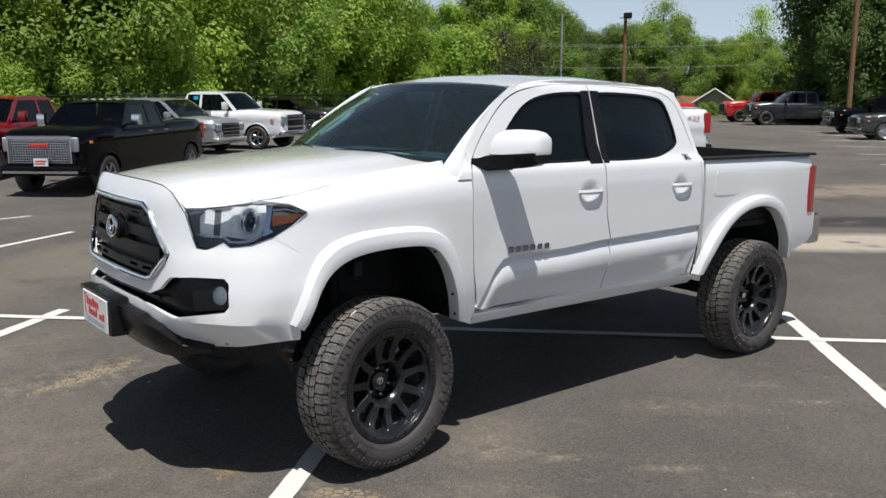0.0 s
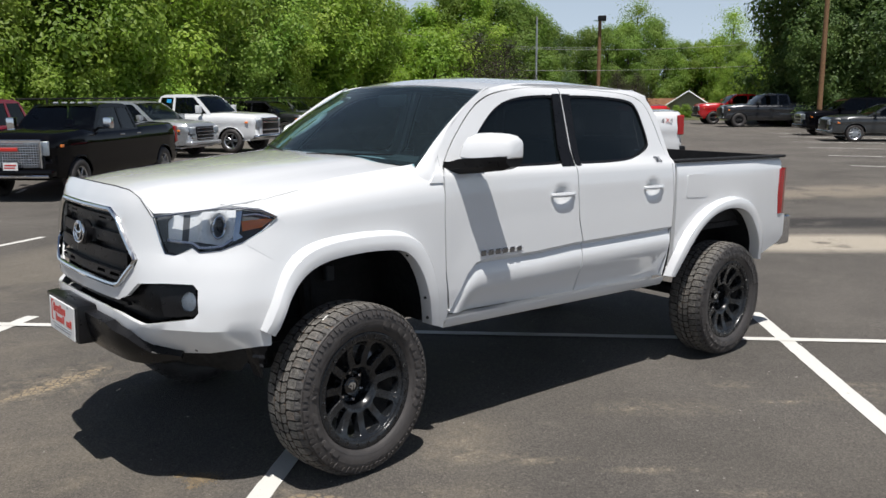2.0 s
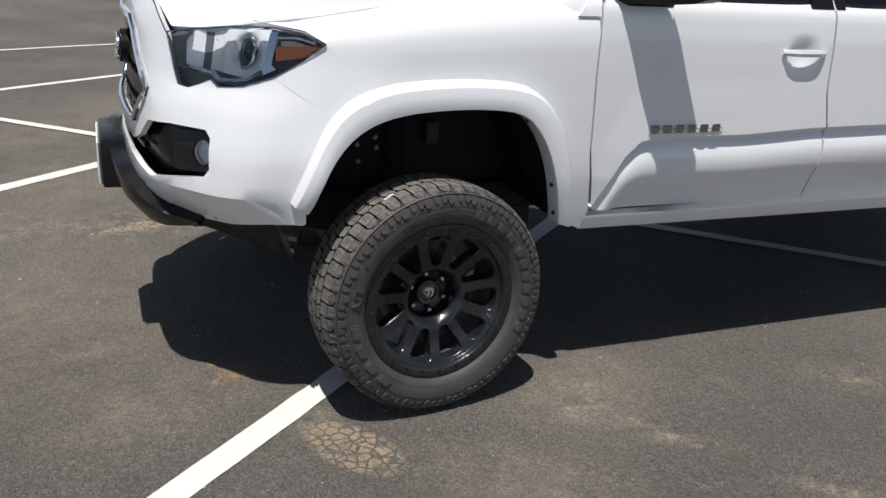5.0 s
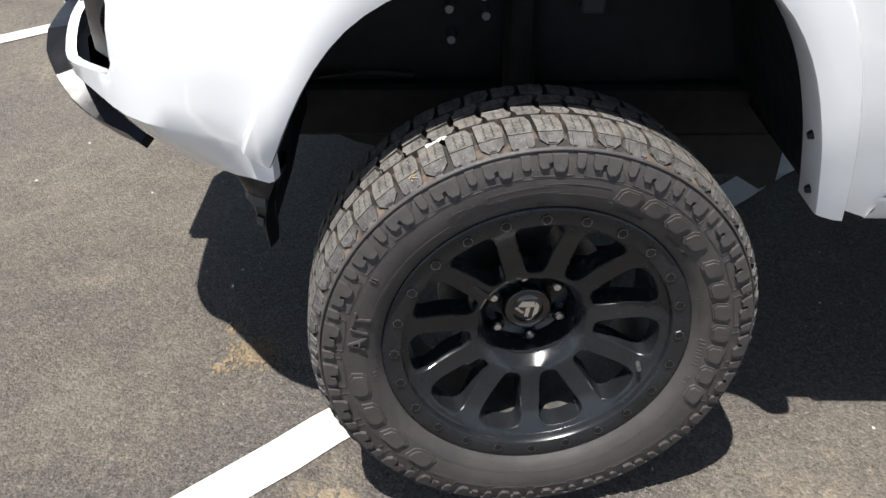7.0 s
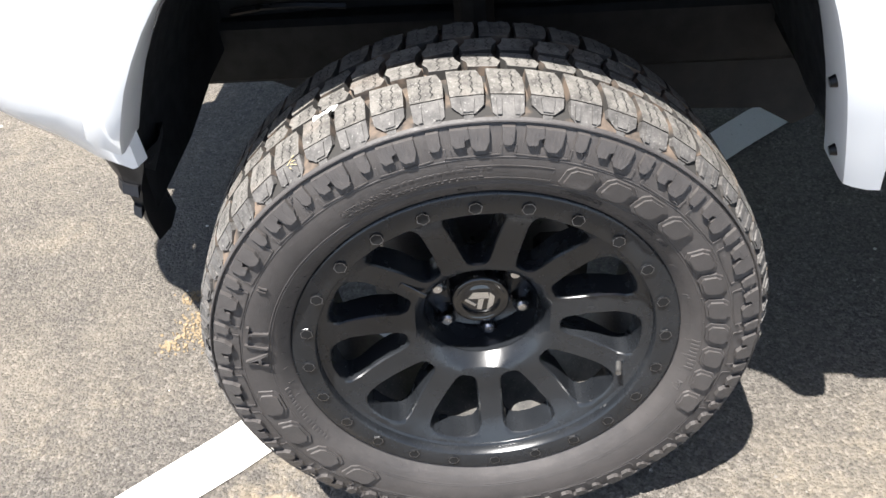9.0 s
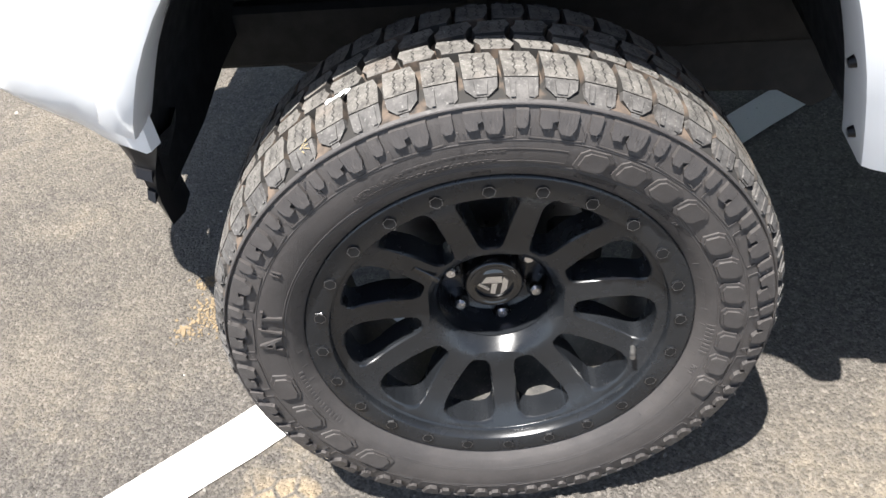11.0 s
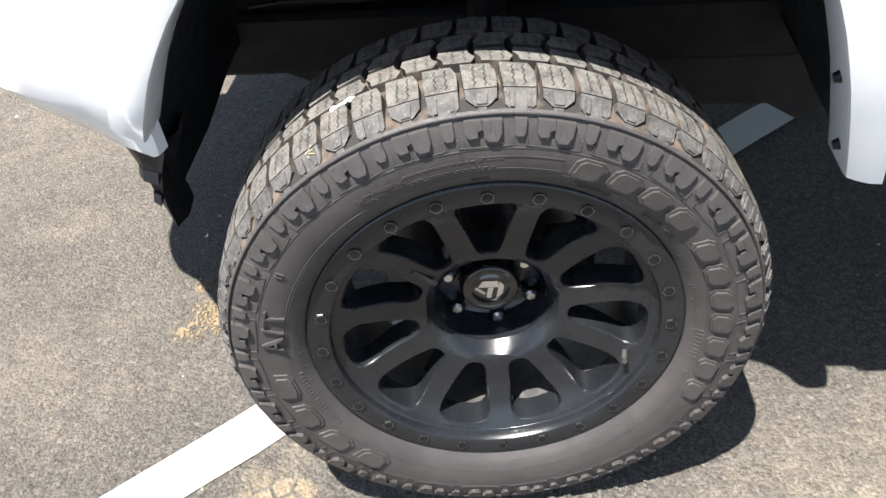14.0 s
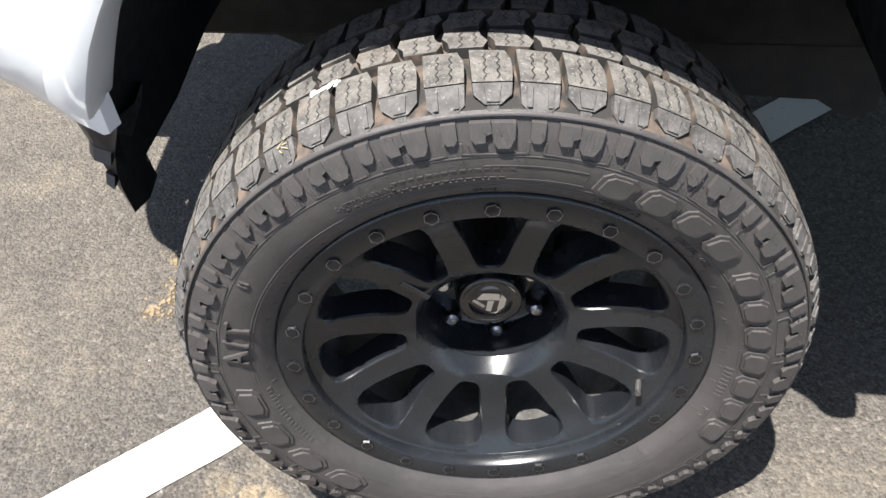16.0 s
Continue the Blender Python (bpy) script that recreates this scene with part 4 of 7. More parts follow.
for side in (-1, 1):
    lamp_out = [(side * s, z) for s, z in LAMP]
    glass = part("headlamp", sheet(ring_of(lamp_out, 0.99), [], 0.03, lambda s, z: nose(s, z, 0.003), 0.010, (-1, 0, 0)), LENS, truck, "clear headlamp with chrome and amber inside")
    part("lamp_housing", sheet(ring_of(lamp_out, 1.0), [], 0.04, lambda s, z: nose(s, z, -0.045), 0, (-1, 0, 0)), LAMP_GREY, glass, "grey lamp housing")
    part("lamp_edge", tube_path([nose(s, z, -0.001) for s, z in along(ring_of(lamp_out, 0.988), 0.03)], 0.0035, 6, True), CHROME, glass)
    refl = [(side * s, z) for s, z in ((0.655, 1.155), (0.645, 1.225), (0.67, 1.258), (0.80, 1.276), (0.945, 1.284), (0.955, 1.20), (0.935, 1.155), (0.90, 1.135), (0.80, 1.145))]
    part("lamp_reflector", sheet(refl, [], 0.012, lambda s, z: nose(s, z, bowl(s, z)), 0.01, (-1, 0, 0)), LAMP_BOWL, glass, "fluted chrome reflector")
    part("lamp_bezel", sheet([(side * s, z) for s, z in ((0.60, 1.245), (0.64, 1.145), (0.655, 1.155), (0.648, 1.235), (0.67, 1.258))], [], 0.02, lambda s, z: nose(s, z, -0.012), 0.03, (-1, 0, 0)), LAMP_GREY, glass, "grey lamp bezel")
    eye = nose(side * 0.880, 1.212, -0.040)
    bm = bmesh.new()
    bmesh.ops.create_uvsphere(bm, u_segments=20, v_segments=12, radius=0.034, matrix=Matrix.Translation(eye) @ Matrix.Diagonal((0.6, 0.75, 1.15, 1.0)))
    part("projector_eye", bm, GLOSS_BLACK, glass, "dark projector eye")
    part("projector_ring", tube_path([nose(side * (0.880 + 0.027 * math.cos(k * math.pi / 12)), 1.212 + 0.046 * math.sin(k * math.pi / 12), -0.020) for k in range(24)], 0.005, 6, True), CHROME, glass)
    part("lamp_trim", tube_path([nose(side * s, z, -0.012) for s, z in ((0.66, 1.155), (0.72, 1.148), (0.775, 1.143), (0.80, 1.125), (0.85, 1.125), (0.905, 1.132), (0.945, 1.16))], 0.010, 6), CHROME, glass)
    wrap = [(side * s, z) for s, z in ((0.945, 1.150), (0.95, 1.278), (0.975, 1.282), (0.972, 1.185), (0.99, 1.172))]
    part("lamp_trim", sheet(wrap, [], 0.015, lambda s, z: nose(s, z, -0.010), 0.03, (-1, 0, 0)), CHROME, glass)
    part("lamp_brow", tube_path([nose(side * s, z, -0.006) for s, z in ((0.98, 1.262), (1.04, 1.266), (1.10, 1.252))], 0.007, 6), CHROME, glass)
    amb = [(side * s, z) for s, z in ((0.985, 1.196), (0.975, 1.238), (1.095, 1.250), (1.112, 1.242), (1.07, 1.212))]
    part("side_marker", sheet(amb, [], 0.02, lambda s, z: nose(s, z, -0.008 + 0.0015 * math.sin(s * 900)), 0.012, (-1, 0, 0)), AMBER, glass, "amber side reflector")

# open seams: hood to nose and hood to fender
for side in (-1, 1):
    part("hood_seam", tube_path([nose(side * s, z, 0.0005) for s, z in along(TOP, 0.05, False) + [TOP[-1]]], 0.0020, 5), CREVICE, truck)
    part("hood_seam", tube_path([(x, side * 0.7535, hood_z(x, 0.752) + 0.001) for x in (-0.47, -0.3, -0.1, 0.1, 0.3, 0.49)], 0.0007, 5), CREVICE, truck)
# black clips along the inner edge of the front flares
clip = bmesh.new()
bmesh.ops.create_cone(clip, cap_ends=True, segments=12, radius1=0.009, radius2=0.006, depth=0.010)
clip = mesh_of(clip, "flare_clip", BLACK_PLASTIC)
for mirror in (False, True):
    for k in (31, 34, 24, 10):
        x, z = F_IN[k]
        dx, dz = F_IN[k][0] - F_IN[k - 1][0], F_IN[k][1] - F_IN[k - 1][1]
        n = Vector((dz, 0, -dx)).normalized()
        o = part("flare_clip", clip, None, truck, "black flare clip")
        y = half_width(x, z) + 0.026
        o.matrix_basis = Matrix.Translation((x + n.x * 0.003, y if mirror else -y, z + n.z * 0.003)) @ n.to_track_quat("Z", "Y").to_matrix().to_4x4()

# black bumper guard and lower valance
GUARD = [(0.0, 0.80), (0.20, 0.797), (0.40, 0.785), (0.52, 0.735), (0.60, 0.665), (0.72, 0.645), (0.72, 0.63), (0.56, 0.60), (0.30, 0.60), (0.0, 0.60)]
GUARD = GUARD + [(-s, z) for s, z in reversed(GUARD[1:-1])]
part("bumper_guard", sheet(GUARD, [], 0.04, lambda s, z: nose(s, z, float(np.interp(abs(s), [0, 0.3, 0.46, 0.55, 0.68], [0.050, 0.056, 0.058, 0.040, 0.0])) + 0.012 - 0.9 * max(0, 0.69 - z) ** 1.3), 0.05, (-1, 0, 0)), BLACK_PLASTIC, truck, "black plastic bumper guard")
VAL = [(0.0, 0.615), (0.55, 0.615), (0.66, 0.655), (0.85, 0.668), (1.02, 0.69), (1.07, 0.70), (1.06, 0.62), (1.02, 0.55), (0.88, 0.535), (0.72, 0.56), (0.60, 0.597), (0.0, 0.60)]
VAL = VAL + [(-s, z) for s, z in reversed(VAL[1:-1])]
part("valance", sheet(VAL, [], 0.05, lambda s, z: nose(s, max(z, 0.5), -0.02 - 0.05 * min(1.0, max(0.0, (abs(s) - 0.5) / 0.2)) - 0.55 * max(0, 0.66 - z)), 0.02, (-1, 0, 0)), DARK_LINER, truck, "black plastic lower valance")
# plate bracket
part("plate_bracket", boxed((-1.035, -0.20, 0.64), (-0.94, 0.20, 0.825), 0.02, None, 2), BLACK_PLASTIC, truck, "black plate bracket")
plate = part("dealer_plate", boxed((-1.044, -0.178, 0.652), (-1.036, 0.178, 0.812), 0.004), glow_less("plate_white", (0.78, 0.78, 0.77), 0.4), truck, "white dealer plate with red bars")
RED_INK = glow_less("red_ink", (0.55, 0.03, 0.02), 0.5)
GREY_INK = glow_less("grey_ink", (0.30, 0.31, 0.33), 0.5)
bars = [(0.132, 0.142, 0.705, 0.800), (0.112, 0.142, 0.796, 0.802), (0.112, 0.142, 0.703, 0.708)]
bars += [(0.112 - 0.030 * k - 0.022, 0.112 - 0.030 * k, 0.748, 0.780 if k % 3 else 0.790) for k in range(6)]
bars += [(0.085 - 0.026 * k - 0.019, 0.085 - 0.026 * k, 0.706, 0.731 if k % 4 else 0.742) for k in range(9) if k != 5]
for y0, y1, z0, z1 in bars:
    part("plate_bar", boxed((-1.0455, y0, z0), (-1.0435, y1, z1)), RED_INK, plate)
for y0, y1, z0, z1 in ((-0.14, 0.14, 0.688, 0.692), (-0.13, 0.12, 0.674, 0.679), (-0.11, -0.09, 0.795, 0.801), (0.09, 0.11, 0.660, 0.664), (-0.11, -0.09, 0.660, 0.664)):
    part("plate_bar", boxed((-1.0455, y0, z0), (-1.0435, y1, z1)), GREY_INK, plate)
# side skirts with fins in front of the front wheels
for mirror in (False, True):
    bm = bmesh.new()
    rows = []
    for z, x0, x1 in ((0.708, -0.530, -0.438), (0.685, -0.520, -0.446), (0.650, -0.509, -0.461), (0.620, -0.500, -0.469), (0.590, -0.489, -0.472), (0.546, -0.473, -0.469)):
        y = 0.878 - 0.05 * (0.705 - z)
        rows.append([(x0, -(y - 0.075), z), (x0 + 0.004, -(y - 0.03), z), (x0 + (x1 - x0) * 0.45, -(y - 0.006), z), (x1, -y, z), (x1 + 0.010, -(y - 0.03), z), (x1 + 0.004, -(y - 0.075), z)])
    loft(bm, rows, True)
    for z, x0, x1 in ((0.643, -0.512, -0.465), (0.604, -0.498, -0.473)):
        fin = [(x0 + 0.006, -0.850, z), (x0 + 0.014, -0.868, z + 0.003), ((x0 + x1) / 2, -0.880, z), (x1, -0.886, z - 0.004), (x1 + 0.002, -0.850, z + 0.008)]
        lo = [bm.verts.new(p) for p in fin]
        hi = [bm.verts.new((p[0], p[1] + 0.008, p[2] + 0.012)) for p in fin]
        bm.faces.new(lo)
        bm.faces.new(hi)
        for k in range(5):
            bm.faces.new((lo[k], lo[(k + 1) % 5], hi[(k + 1) % 5], hi[k]))
    bmesh.ops.recalc_face_normals(bm, faces=bm.faces[:])
    part("wheel_deflector", mirror_bm(bm) if mirror else bm, BLACK_PLASTIC, truck, "black plastic air deflector with fins")

# mirrors
for side in (-1, 1):
    bm = bmesh.new()
    sec = []
    for y, k in ((0.885, 0.74), (0.898, 0.96), (0.92, 1.08), (0.975, 1.13), (1.03, 1.10), (1.065, 0.98), (1.082, 0.80), (1.088, 0.55)):
        cx, cz = 0.735 + (y - 0.9) * 0.78, 1.513
        loop = [(-0.115, -0.020), (-0.105, -0.028), (0.06, -0.026), (0.085, -0.022), (0.092, 0.0), (0.090, 0.055), (0.078, 0.080), (0.05, 0.092), (0.0, 0.093), (-0.045, 0.080), (-0.085, 0.045), (-0.107, 0.010)]
        sec.append([(cx + px * 0.68 * k, side * y, cz + pz * k) for px, pz in loop])
    vs = loft(bm, sec, True)
    bm.faces.new(vs[0])
    bm.faces.new(vs[-1])
    bmesh.ops.recalc_face_normals(bm, faces=bm.faces[:])
    mir = part("door_mirror", bm, WHITE, truck, "white door mirror on a black base")
    bm = bmesh.new()
    sec = []
    for y, k, z in ((0.825, 0.84, 1.440), (0.86, 0.92, 1.440), (0.90, 1.08, 1.450), (0.98, 1.12, 1.457), (1.05, 1.06, 1.466), (1.080, 0.84, 1.476)):
        sec.append([(0.735 + (y - 0.9) * 0.78 + px * 0.72 * k, side * y, z + pz * k) for px, pz in ((-0.118, 0.032), (-0.112, -0.01), (-0.06, -0.035), (0.04, -0.030), (0.082, -0.005), (0.09, 0.032))])
    vs = loft(bm, sec, True)
    bm.faces.new(vs[0])
    bm.faces.new(vs[-1])
    bmesh.ops.recalc_face_normals(bm, faces=bm.faces[:])
    part("mirror_base", bm, BLACK_PLASTIC, mir, "black mirror base")
    part("mirror_glass", boxed((-0.003, -0.075, -0.04), (0.003, 0.075, 0.07), 0.003, Matrix.Translation((0.872, side * 0.985, 1.515)) @ Matrix.Rotation(side * -0.66, 4, 'Z')), CHROME, mir)
    # patch in the window's corner behind the mirror
    tri = back([(0.67, 1.405), (0.69, 1.44), (0.79, 1.555), (0.87, 1.42), (0.86, 1.405)])
    part("mirror_patch", sheet(tri, [], 0.1, lambda x, z: Vector((x, -half_width(x, z) - 0.003, z)), 0.005, (0, -1, 0), side > 0), BLACK_PLASTIC, mir)

# door handles, badges, fuel door, lamps, bed
for mirror in (False, True):
    sg = 1 if mirror else -1
    for x in (1.48, 2.368):
        y = half_width(x, 1.255)
        bm = bmesh.new()
        sec = []
        for t in range(9):
            u = -1 + t / 4
            k = 0.62 + 0.38 * math.sqrt(max(0.0, 1 - u * u))
            o = 0.006 + 0.022 * (1 - u ** 4)
            sec.append([(x + u * 0.105, sg * (y + o - 0.012 * (q[0])), 1.256 + q[1] * 0.018 * k) for q in ((0, 0.7), (-0.3, 0.0), (0, -0.7), (1.2, -0.8), (1.2, 0.8))])
        vs = loft(bm, sec, True)
        bm.faces.new(vs[0])
        bm.faces.new(vs[-1])
        bmesh.ops.recalc_face_normals(bm, faces=bm.faces[:])
        hd = part("door_handle", bm, WHITE, truck)
    if not mirror:
        bm = sheet([(2.76, 1.165), (2.98, 1.158), (3.02, 1.175), (3.00, 1.31), (2.975, 1.322), (2.775, 1.322), (2.755, 1.305), (2.75, 1.18)], [], 0.06, lambda x, z: bed_place(x, z) - Vector((0, 0.003, 0)), 0.006, (0, -1, 0))
        part("fuel_door", bm, WHITE, truck)
    bm = bmesh.new()
    rows = [[(x, sg * y, z) for x, y in ((4.040 + 0.02 * abs(z - 1.14) / 0.17, 0.862), (4.046 + 0.02 * abs(z - 1.14) / 0.17, 0.878), (4.10, 0.880), (4.15, 0.874), (4.20, 0.850), (4.215, 0.78), (4.205, 0.72))] for z in (0.965, 0.985, 1.10, 1.22, 1.305, 1.318)]
    loft(bm, rows)
    bmesh.ops.recalc_face_normals(bm, faces=bm.faces[:])
    part("tail_lamp", bm, RED_LENS, truck, "red tail lamp")
# bed: rails, inner walls, floor, tailgate
BED_IN = plastic("bed_liner", (0.012, 0.012, 0.013), 0.7, 0.5, 120)
for side in (-1, 1):
    bm = boxed((2.62, side * 0.845 - 0.035, 1.405), (4.12, side * 0.845 + 0.03, 1.425), 0.006)
    part("bed_rail", bm, BED_IN, truck, "black bed rail cap")
    part("bed_wall", boxed((2.62, side * 0.79 - 0.01, 0.95), (4.13, side * 0.79 + 0.01, 1.41)), BED_IN, truck)
part("bed_floor", boxed((2.62, -0.79, 0.90), (4.14, 0.79, 0.94)), BED_IN, truck)
part("bed_front_wall", boxed((2.612, -0.80, 0.92), (2.64, 0.80, 1.41), 0.004), BED_IN, truck)
part("tailgate_liner", boxed((4.116, -0.74, 0.94), (4.1285, 0.74, 1.418), 0.003), BED_IN, truck, "black tailgate liner")
part("tailgate", boxed((4.13, -0.74, 0.92), (4.195, 0.74, 1.415), 0.012, None, 2), WHITE, truck)
rb = part("rear_bumper", boxed((4.15, -0.86, 0.70), (4.33, 0.86, 0.94), 0.03, None, 3), CHROME, truck, "chrome rear bumper")
part("bumper_step", boxed((4.17, -0.5, 0.935), (4.30, 0.5, 0.955), 0.006), BLACK_PLASTIC, rb)
# underside: frame rails, axles, floor pan
CHASSIS = plastic("chassis_black", (0.006, 0.006, 0.006), 0.7)
part("floor_pan", boxed((0.50, -0.78, 0.64), (2.62, 0.78, 0.68)), CHASSIS, truck)
# unseen boxes added inside the nose to stop sunlight leaking through its gaps
part("bumper_core", boxed((-0.66, -0.60, 0.62), (-0.45, 0.60, 1.22), 0.03), CHASSIS, truck)
part("bumper_core", boxed((-0.84, -0.36, 0.60), (-0.64, 0.36, 1.20), 0.03), CHASSIS, truck)
part("bumper_core", boxed((-0.90, -0.42, 0.61), (-0.62, 0.42, 0.66), 0.01), CHASSIS, truck)
part("bumper_core", boxed((-0.862, -0.53, 0.695), (-0.60, 0.53, 0.715), 0.005), CHASSIS, truck)
part("bumper_core", boxed((-0.785, -0.62, 0.70), (-0.60, 0.62, 0.72), 0.005), CHASSIS, truck)
part("bumper_core", boxed((-0.835, -0.58, 0.655), (-0.60, 0.58, 0.69), 0.01), CHASSIS, truck)
part("bumper_core", boxed((-0.70, -0.70, 0.665), (-0.50, 0.70, 0.69), 0.01), CHASSIS, truck)
part("engine_bay", boxed((-0.55, -0.38, 0.62), (0.50, 0.38, 1.26)), CHASSIS, truck)
for side in (-1, 1):
    part("frame_rail", boxed((-0.75, side * 0.42 - 0.04, 0.56), (4.1, side * 0.42 + 0.04, 0.68), 0.01), CHASSIS, truck)
BRACKET = plastic("dark_bracket", (0.035, 0.038, 0.042), 0.6)
GUARD_SHAPE = [(-0.60, 0.64), (-0.468, 0.582), (-0.350, 0.528), (-0.10, 0.47), (0.30, 0.45), (0.515, 0.452), (0.580, 0.412), (0.615, 0.43), (0.62, 1.10), (-0.62, 1.10)]
for mirror in (False, True):
    splash = part("splash_guard", sheet(GUARD_SHAPE, [], 0.12, lambda x, z: Vector((x, -0.425 - 0.012 * math.sin(x * 9) * math.sin(z * 11), z)), 0.01, (0, -1, 0), mirror), DARK_LINER, truck, "black plastic inner splash guard")
    sg = 1 if mirror else -1
    for x, z in ((-0.145, 0.842), (-0.075, 0.868), (-0.070, 0.828), (-0.140, 0.778)):
        part("guard_bolt", rod(bmesh.new(), (x, sg * 0.42, z), (x, sg * 0.452, z), 0.012, 0.009, 8), DULL_METAL, splash, "small dull steel bolt")
    part("bracket", boxed((0.115, sg * 0.47 - 0.02, 0.845), (0.165, sg * 0.47 + 0.02, 0.93), 0.006), BRACKET, splash, "dark grey bracket")
    part("brake_hose", tube_path([(-0.42, sg * 0.455, 0.70), (-0.36, sg * 0.47, 0.715), (-0.30, sg * 0.462, 0.712), (-0.22, sg * 0.45, 0.70)], 0.006, 6), BLACK_PLASTIC, splash, "black hose")
bm = bmesh.new()
rod(bm, (3.235, -0.72, 0.405), (3.235, 0.72, 0.405), 0.045, None, 14)
bmesh.ops.create_uvsphere(bm, u_segments=16, v_segments=10, radius=0.15, matrix=Matrix.Translation((3.235, 0.1, 0.405)))
part("rear_axle", bm, CHASSIS, truck)
for side in (-1, 1):
    for nm, a, b, r in (("drive_shaft", (0.0, 0.40, 0.47), (0.0, 0.70, 0.40), 0.03), ("control_arm", (-0.15, 0.42, 0.50), (0.02, 0.70, 0.34), 0.025), ("control_arm", (0.15, 0.42, 0.50), (0.02, 0.70, 0.34), 0.025), ("shock_absorber", (0.0, 0.52, 0.45), (0.0, 0.43, 1.0), 0.035)):
        part(nm, rod(bmesh.new(), (a[0], side * a[1], a[2]), (b[0], side * b[1], b[2]), r), CHASSIS, truck)
part("cross_member", boxed((-0.25, -0.42, 0.42), (0.25, 0.42, 0.52), 0.02), CHASSIS, truck)
# cabin: dashboard, seats, wheel
part("dashboard", boxed((0.45, -0.72, 1.10), (0.98, 0.72, 1.455), 0.06, None, 3), CABIN, truck)
for y in (-0.38, 0.38):
    for x in (1.45, 2.25):
        bm = bmesh.new()
        box(bm, (x + 0.12, y - 0.25, 1.0), (x + 0.27, y + 0.25, 1.56), 0.05, None, 3)
        box(bm, (x + 0.15, y - 0.13, 1.57), (x + 0.25, y + 0.13, 1.74), 0.04, None, 3)
        box(bm, (x - 0.35, y - 0.26, 0.95), (x + 0.2, y + 0.26, 1.12), 0.05, None, 3)
        part("seat", bm, CLOTH, truck, "grey cloth seat with headrest")
bm = tube_path([(1.02 + 0.07 * math.sin(k * math.pi / 14), -0.38 + 0.19 * math.cos(k * math.pi / 14), 1.42 + 0.165 * math.sin(k * math.pi / 14)) for k in range(28)], 0.016, 8, True)
part("steering_wheel", bm, CABIN, truck)
part("rear_view_mirror", boxed((0.90, -0.13, 1.74), (0.93, 0.13, 1.81), 0.012, None, 2), CABIN, truck)

# pale trim and grab handle inside the far windscreen pillar
bm = bmesh.new()
rows = []
for i in range(9):
    v = 0.02 + 0.96 * i / 8
    rows.append([screen_place(0.985, v) + Vector((0.03, -0.01, -0.03)), screen_place(0.88, v) + Vector((0.05, 0, -0.035))])
loft(bm, rows)
part("pillar_trim", bm, PALE_PLASTIC, truck, "pale grey pillar trim")
part("grab_handle", tube_path([screen_place(0.86, v) + Vector((0.05 - o, -o, -0.04 - o * 0.5)) for v, o in ((0.28, 0.0), (0.32, 0.05), (0.45, 0.07), (0.60, 0.06), (0.66, 0.0))], 0.017, 8), PALE_PLASTIC, truck, "pale grey grab handle")
# door badge of six plain chrome blocks, trim badge by the rear window
for mirror in (False, True):
    badge = part("door_badge", boxed((0.815, -0.0015, -0.002), (1.145, 0.0015, 0.002), 0.0005), CHROME, truck, "chrome door badge")
    y = door_width(0.98, 0.977)
    badge.matrix_basis = Matrix.Translation((0, y + 0.006 if mirror else -y - 0.006, 0.978))
    for k in range(6):
        x = 0.822 + 0.0545 * k
        bm = boxed((x, -0.003, -0.015), (x + 0.038, 0.003, 0.015), 0.003)
        part("badge_block", bm, BADGE_METAL, badge)
    tb = lettering("SR5", 0.05, 0.005, 1.0)
    for v in tb.verts:
        x, z = 2.418 + v.co.x * 0.86, 1.415 + v.co.y
        yy = half_width(x, z) + 0.001 + (v.co.z + 0.003)
        v.co = Vector((x if not mirror else 4.94 - x, -yy if not mirror else yy, z))
    if mirror:
        tb.free()
    else:
        part("trim_badge", tb, BADGE_METAL, truck, "small chrome trim badge")

# ---- wheels ----
# In a wheel's own space the axle is y and -y looks outward; w below is the distance outward from its middle.
PITCH = 27
BOLT_BLACK = plastic("bolt_black", (0.009, 0.0095, 0.0105), 0.16, 0.05, 900)


def barrel_dust():
    k = Mat("dusty_barrel_alloy", 0.6)
    c = k.mix(k.ramp(k.noise(30.0, 5, 0.7), (0.35, 0.0), (0.7, 1.0)), (0.030, 0.029, 0.028), (0.085, 0.078, 0.070))
    c = k.mix(k.ramp(k.noise(240.0, 3), (0.62, 0.0), (0.72, 0.7)), c, (0.20, 0.18, 0.155))
    k.color(c)
    return k.m


BARREL_DUST = barrel_dust()
EDGE_GLINT = metal("bolt_edge_glint", (0.30, 0.30, 0.31), 0.35)



def shoulder_rubber():
    k = Mat("shoulder_rubber", 0.7).vary()
    n = k.noise(60.0, 5, 0.7)
    c = k.mix(k.ramp(n, (0.38, 0.0), (0.66, 1.0)), (0.050, 0.047, 0.045), (0.115, 0.108, 0.102))
    c = k.mix(k.ramp(k.noise(260.0, 3), (0.60, 0.0), (0.70, 0.6)), c, (0.24, 0.23, 0.215))
    k.color(c)
    k.bump(k.noise(260.0, 5, 0.7), 0.7, 0.0016)
    return k.m


def groove_rubber():
    k = Mat("clay_and_shade_groove", 0.9).vary()
    # brown is clay; the near-black rubber is the grooves' shade put into the colour
    c = k.mix(k.ramp(k.noise(26.0, 5), (0.48, 0.0), (0.66, 1.0)), (0.026, 0.024, 0.022), (0.135, 0.100, 0.075))
    k.color(c)
    k.bump(k.noise(300.0, 4), 0.5, 0.001)
    return k.m


SHOULDER, GROOVE = shoulder_rubber(), groove_rubber()


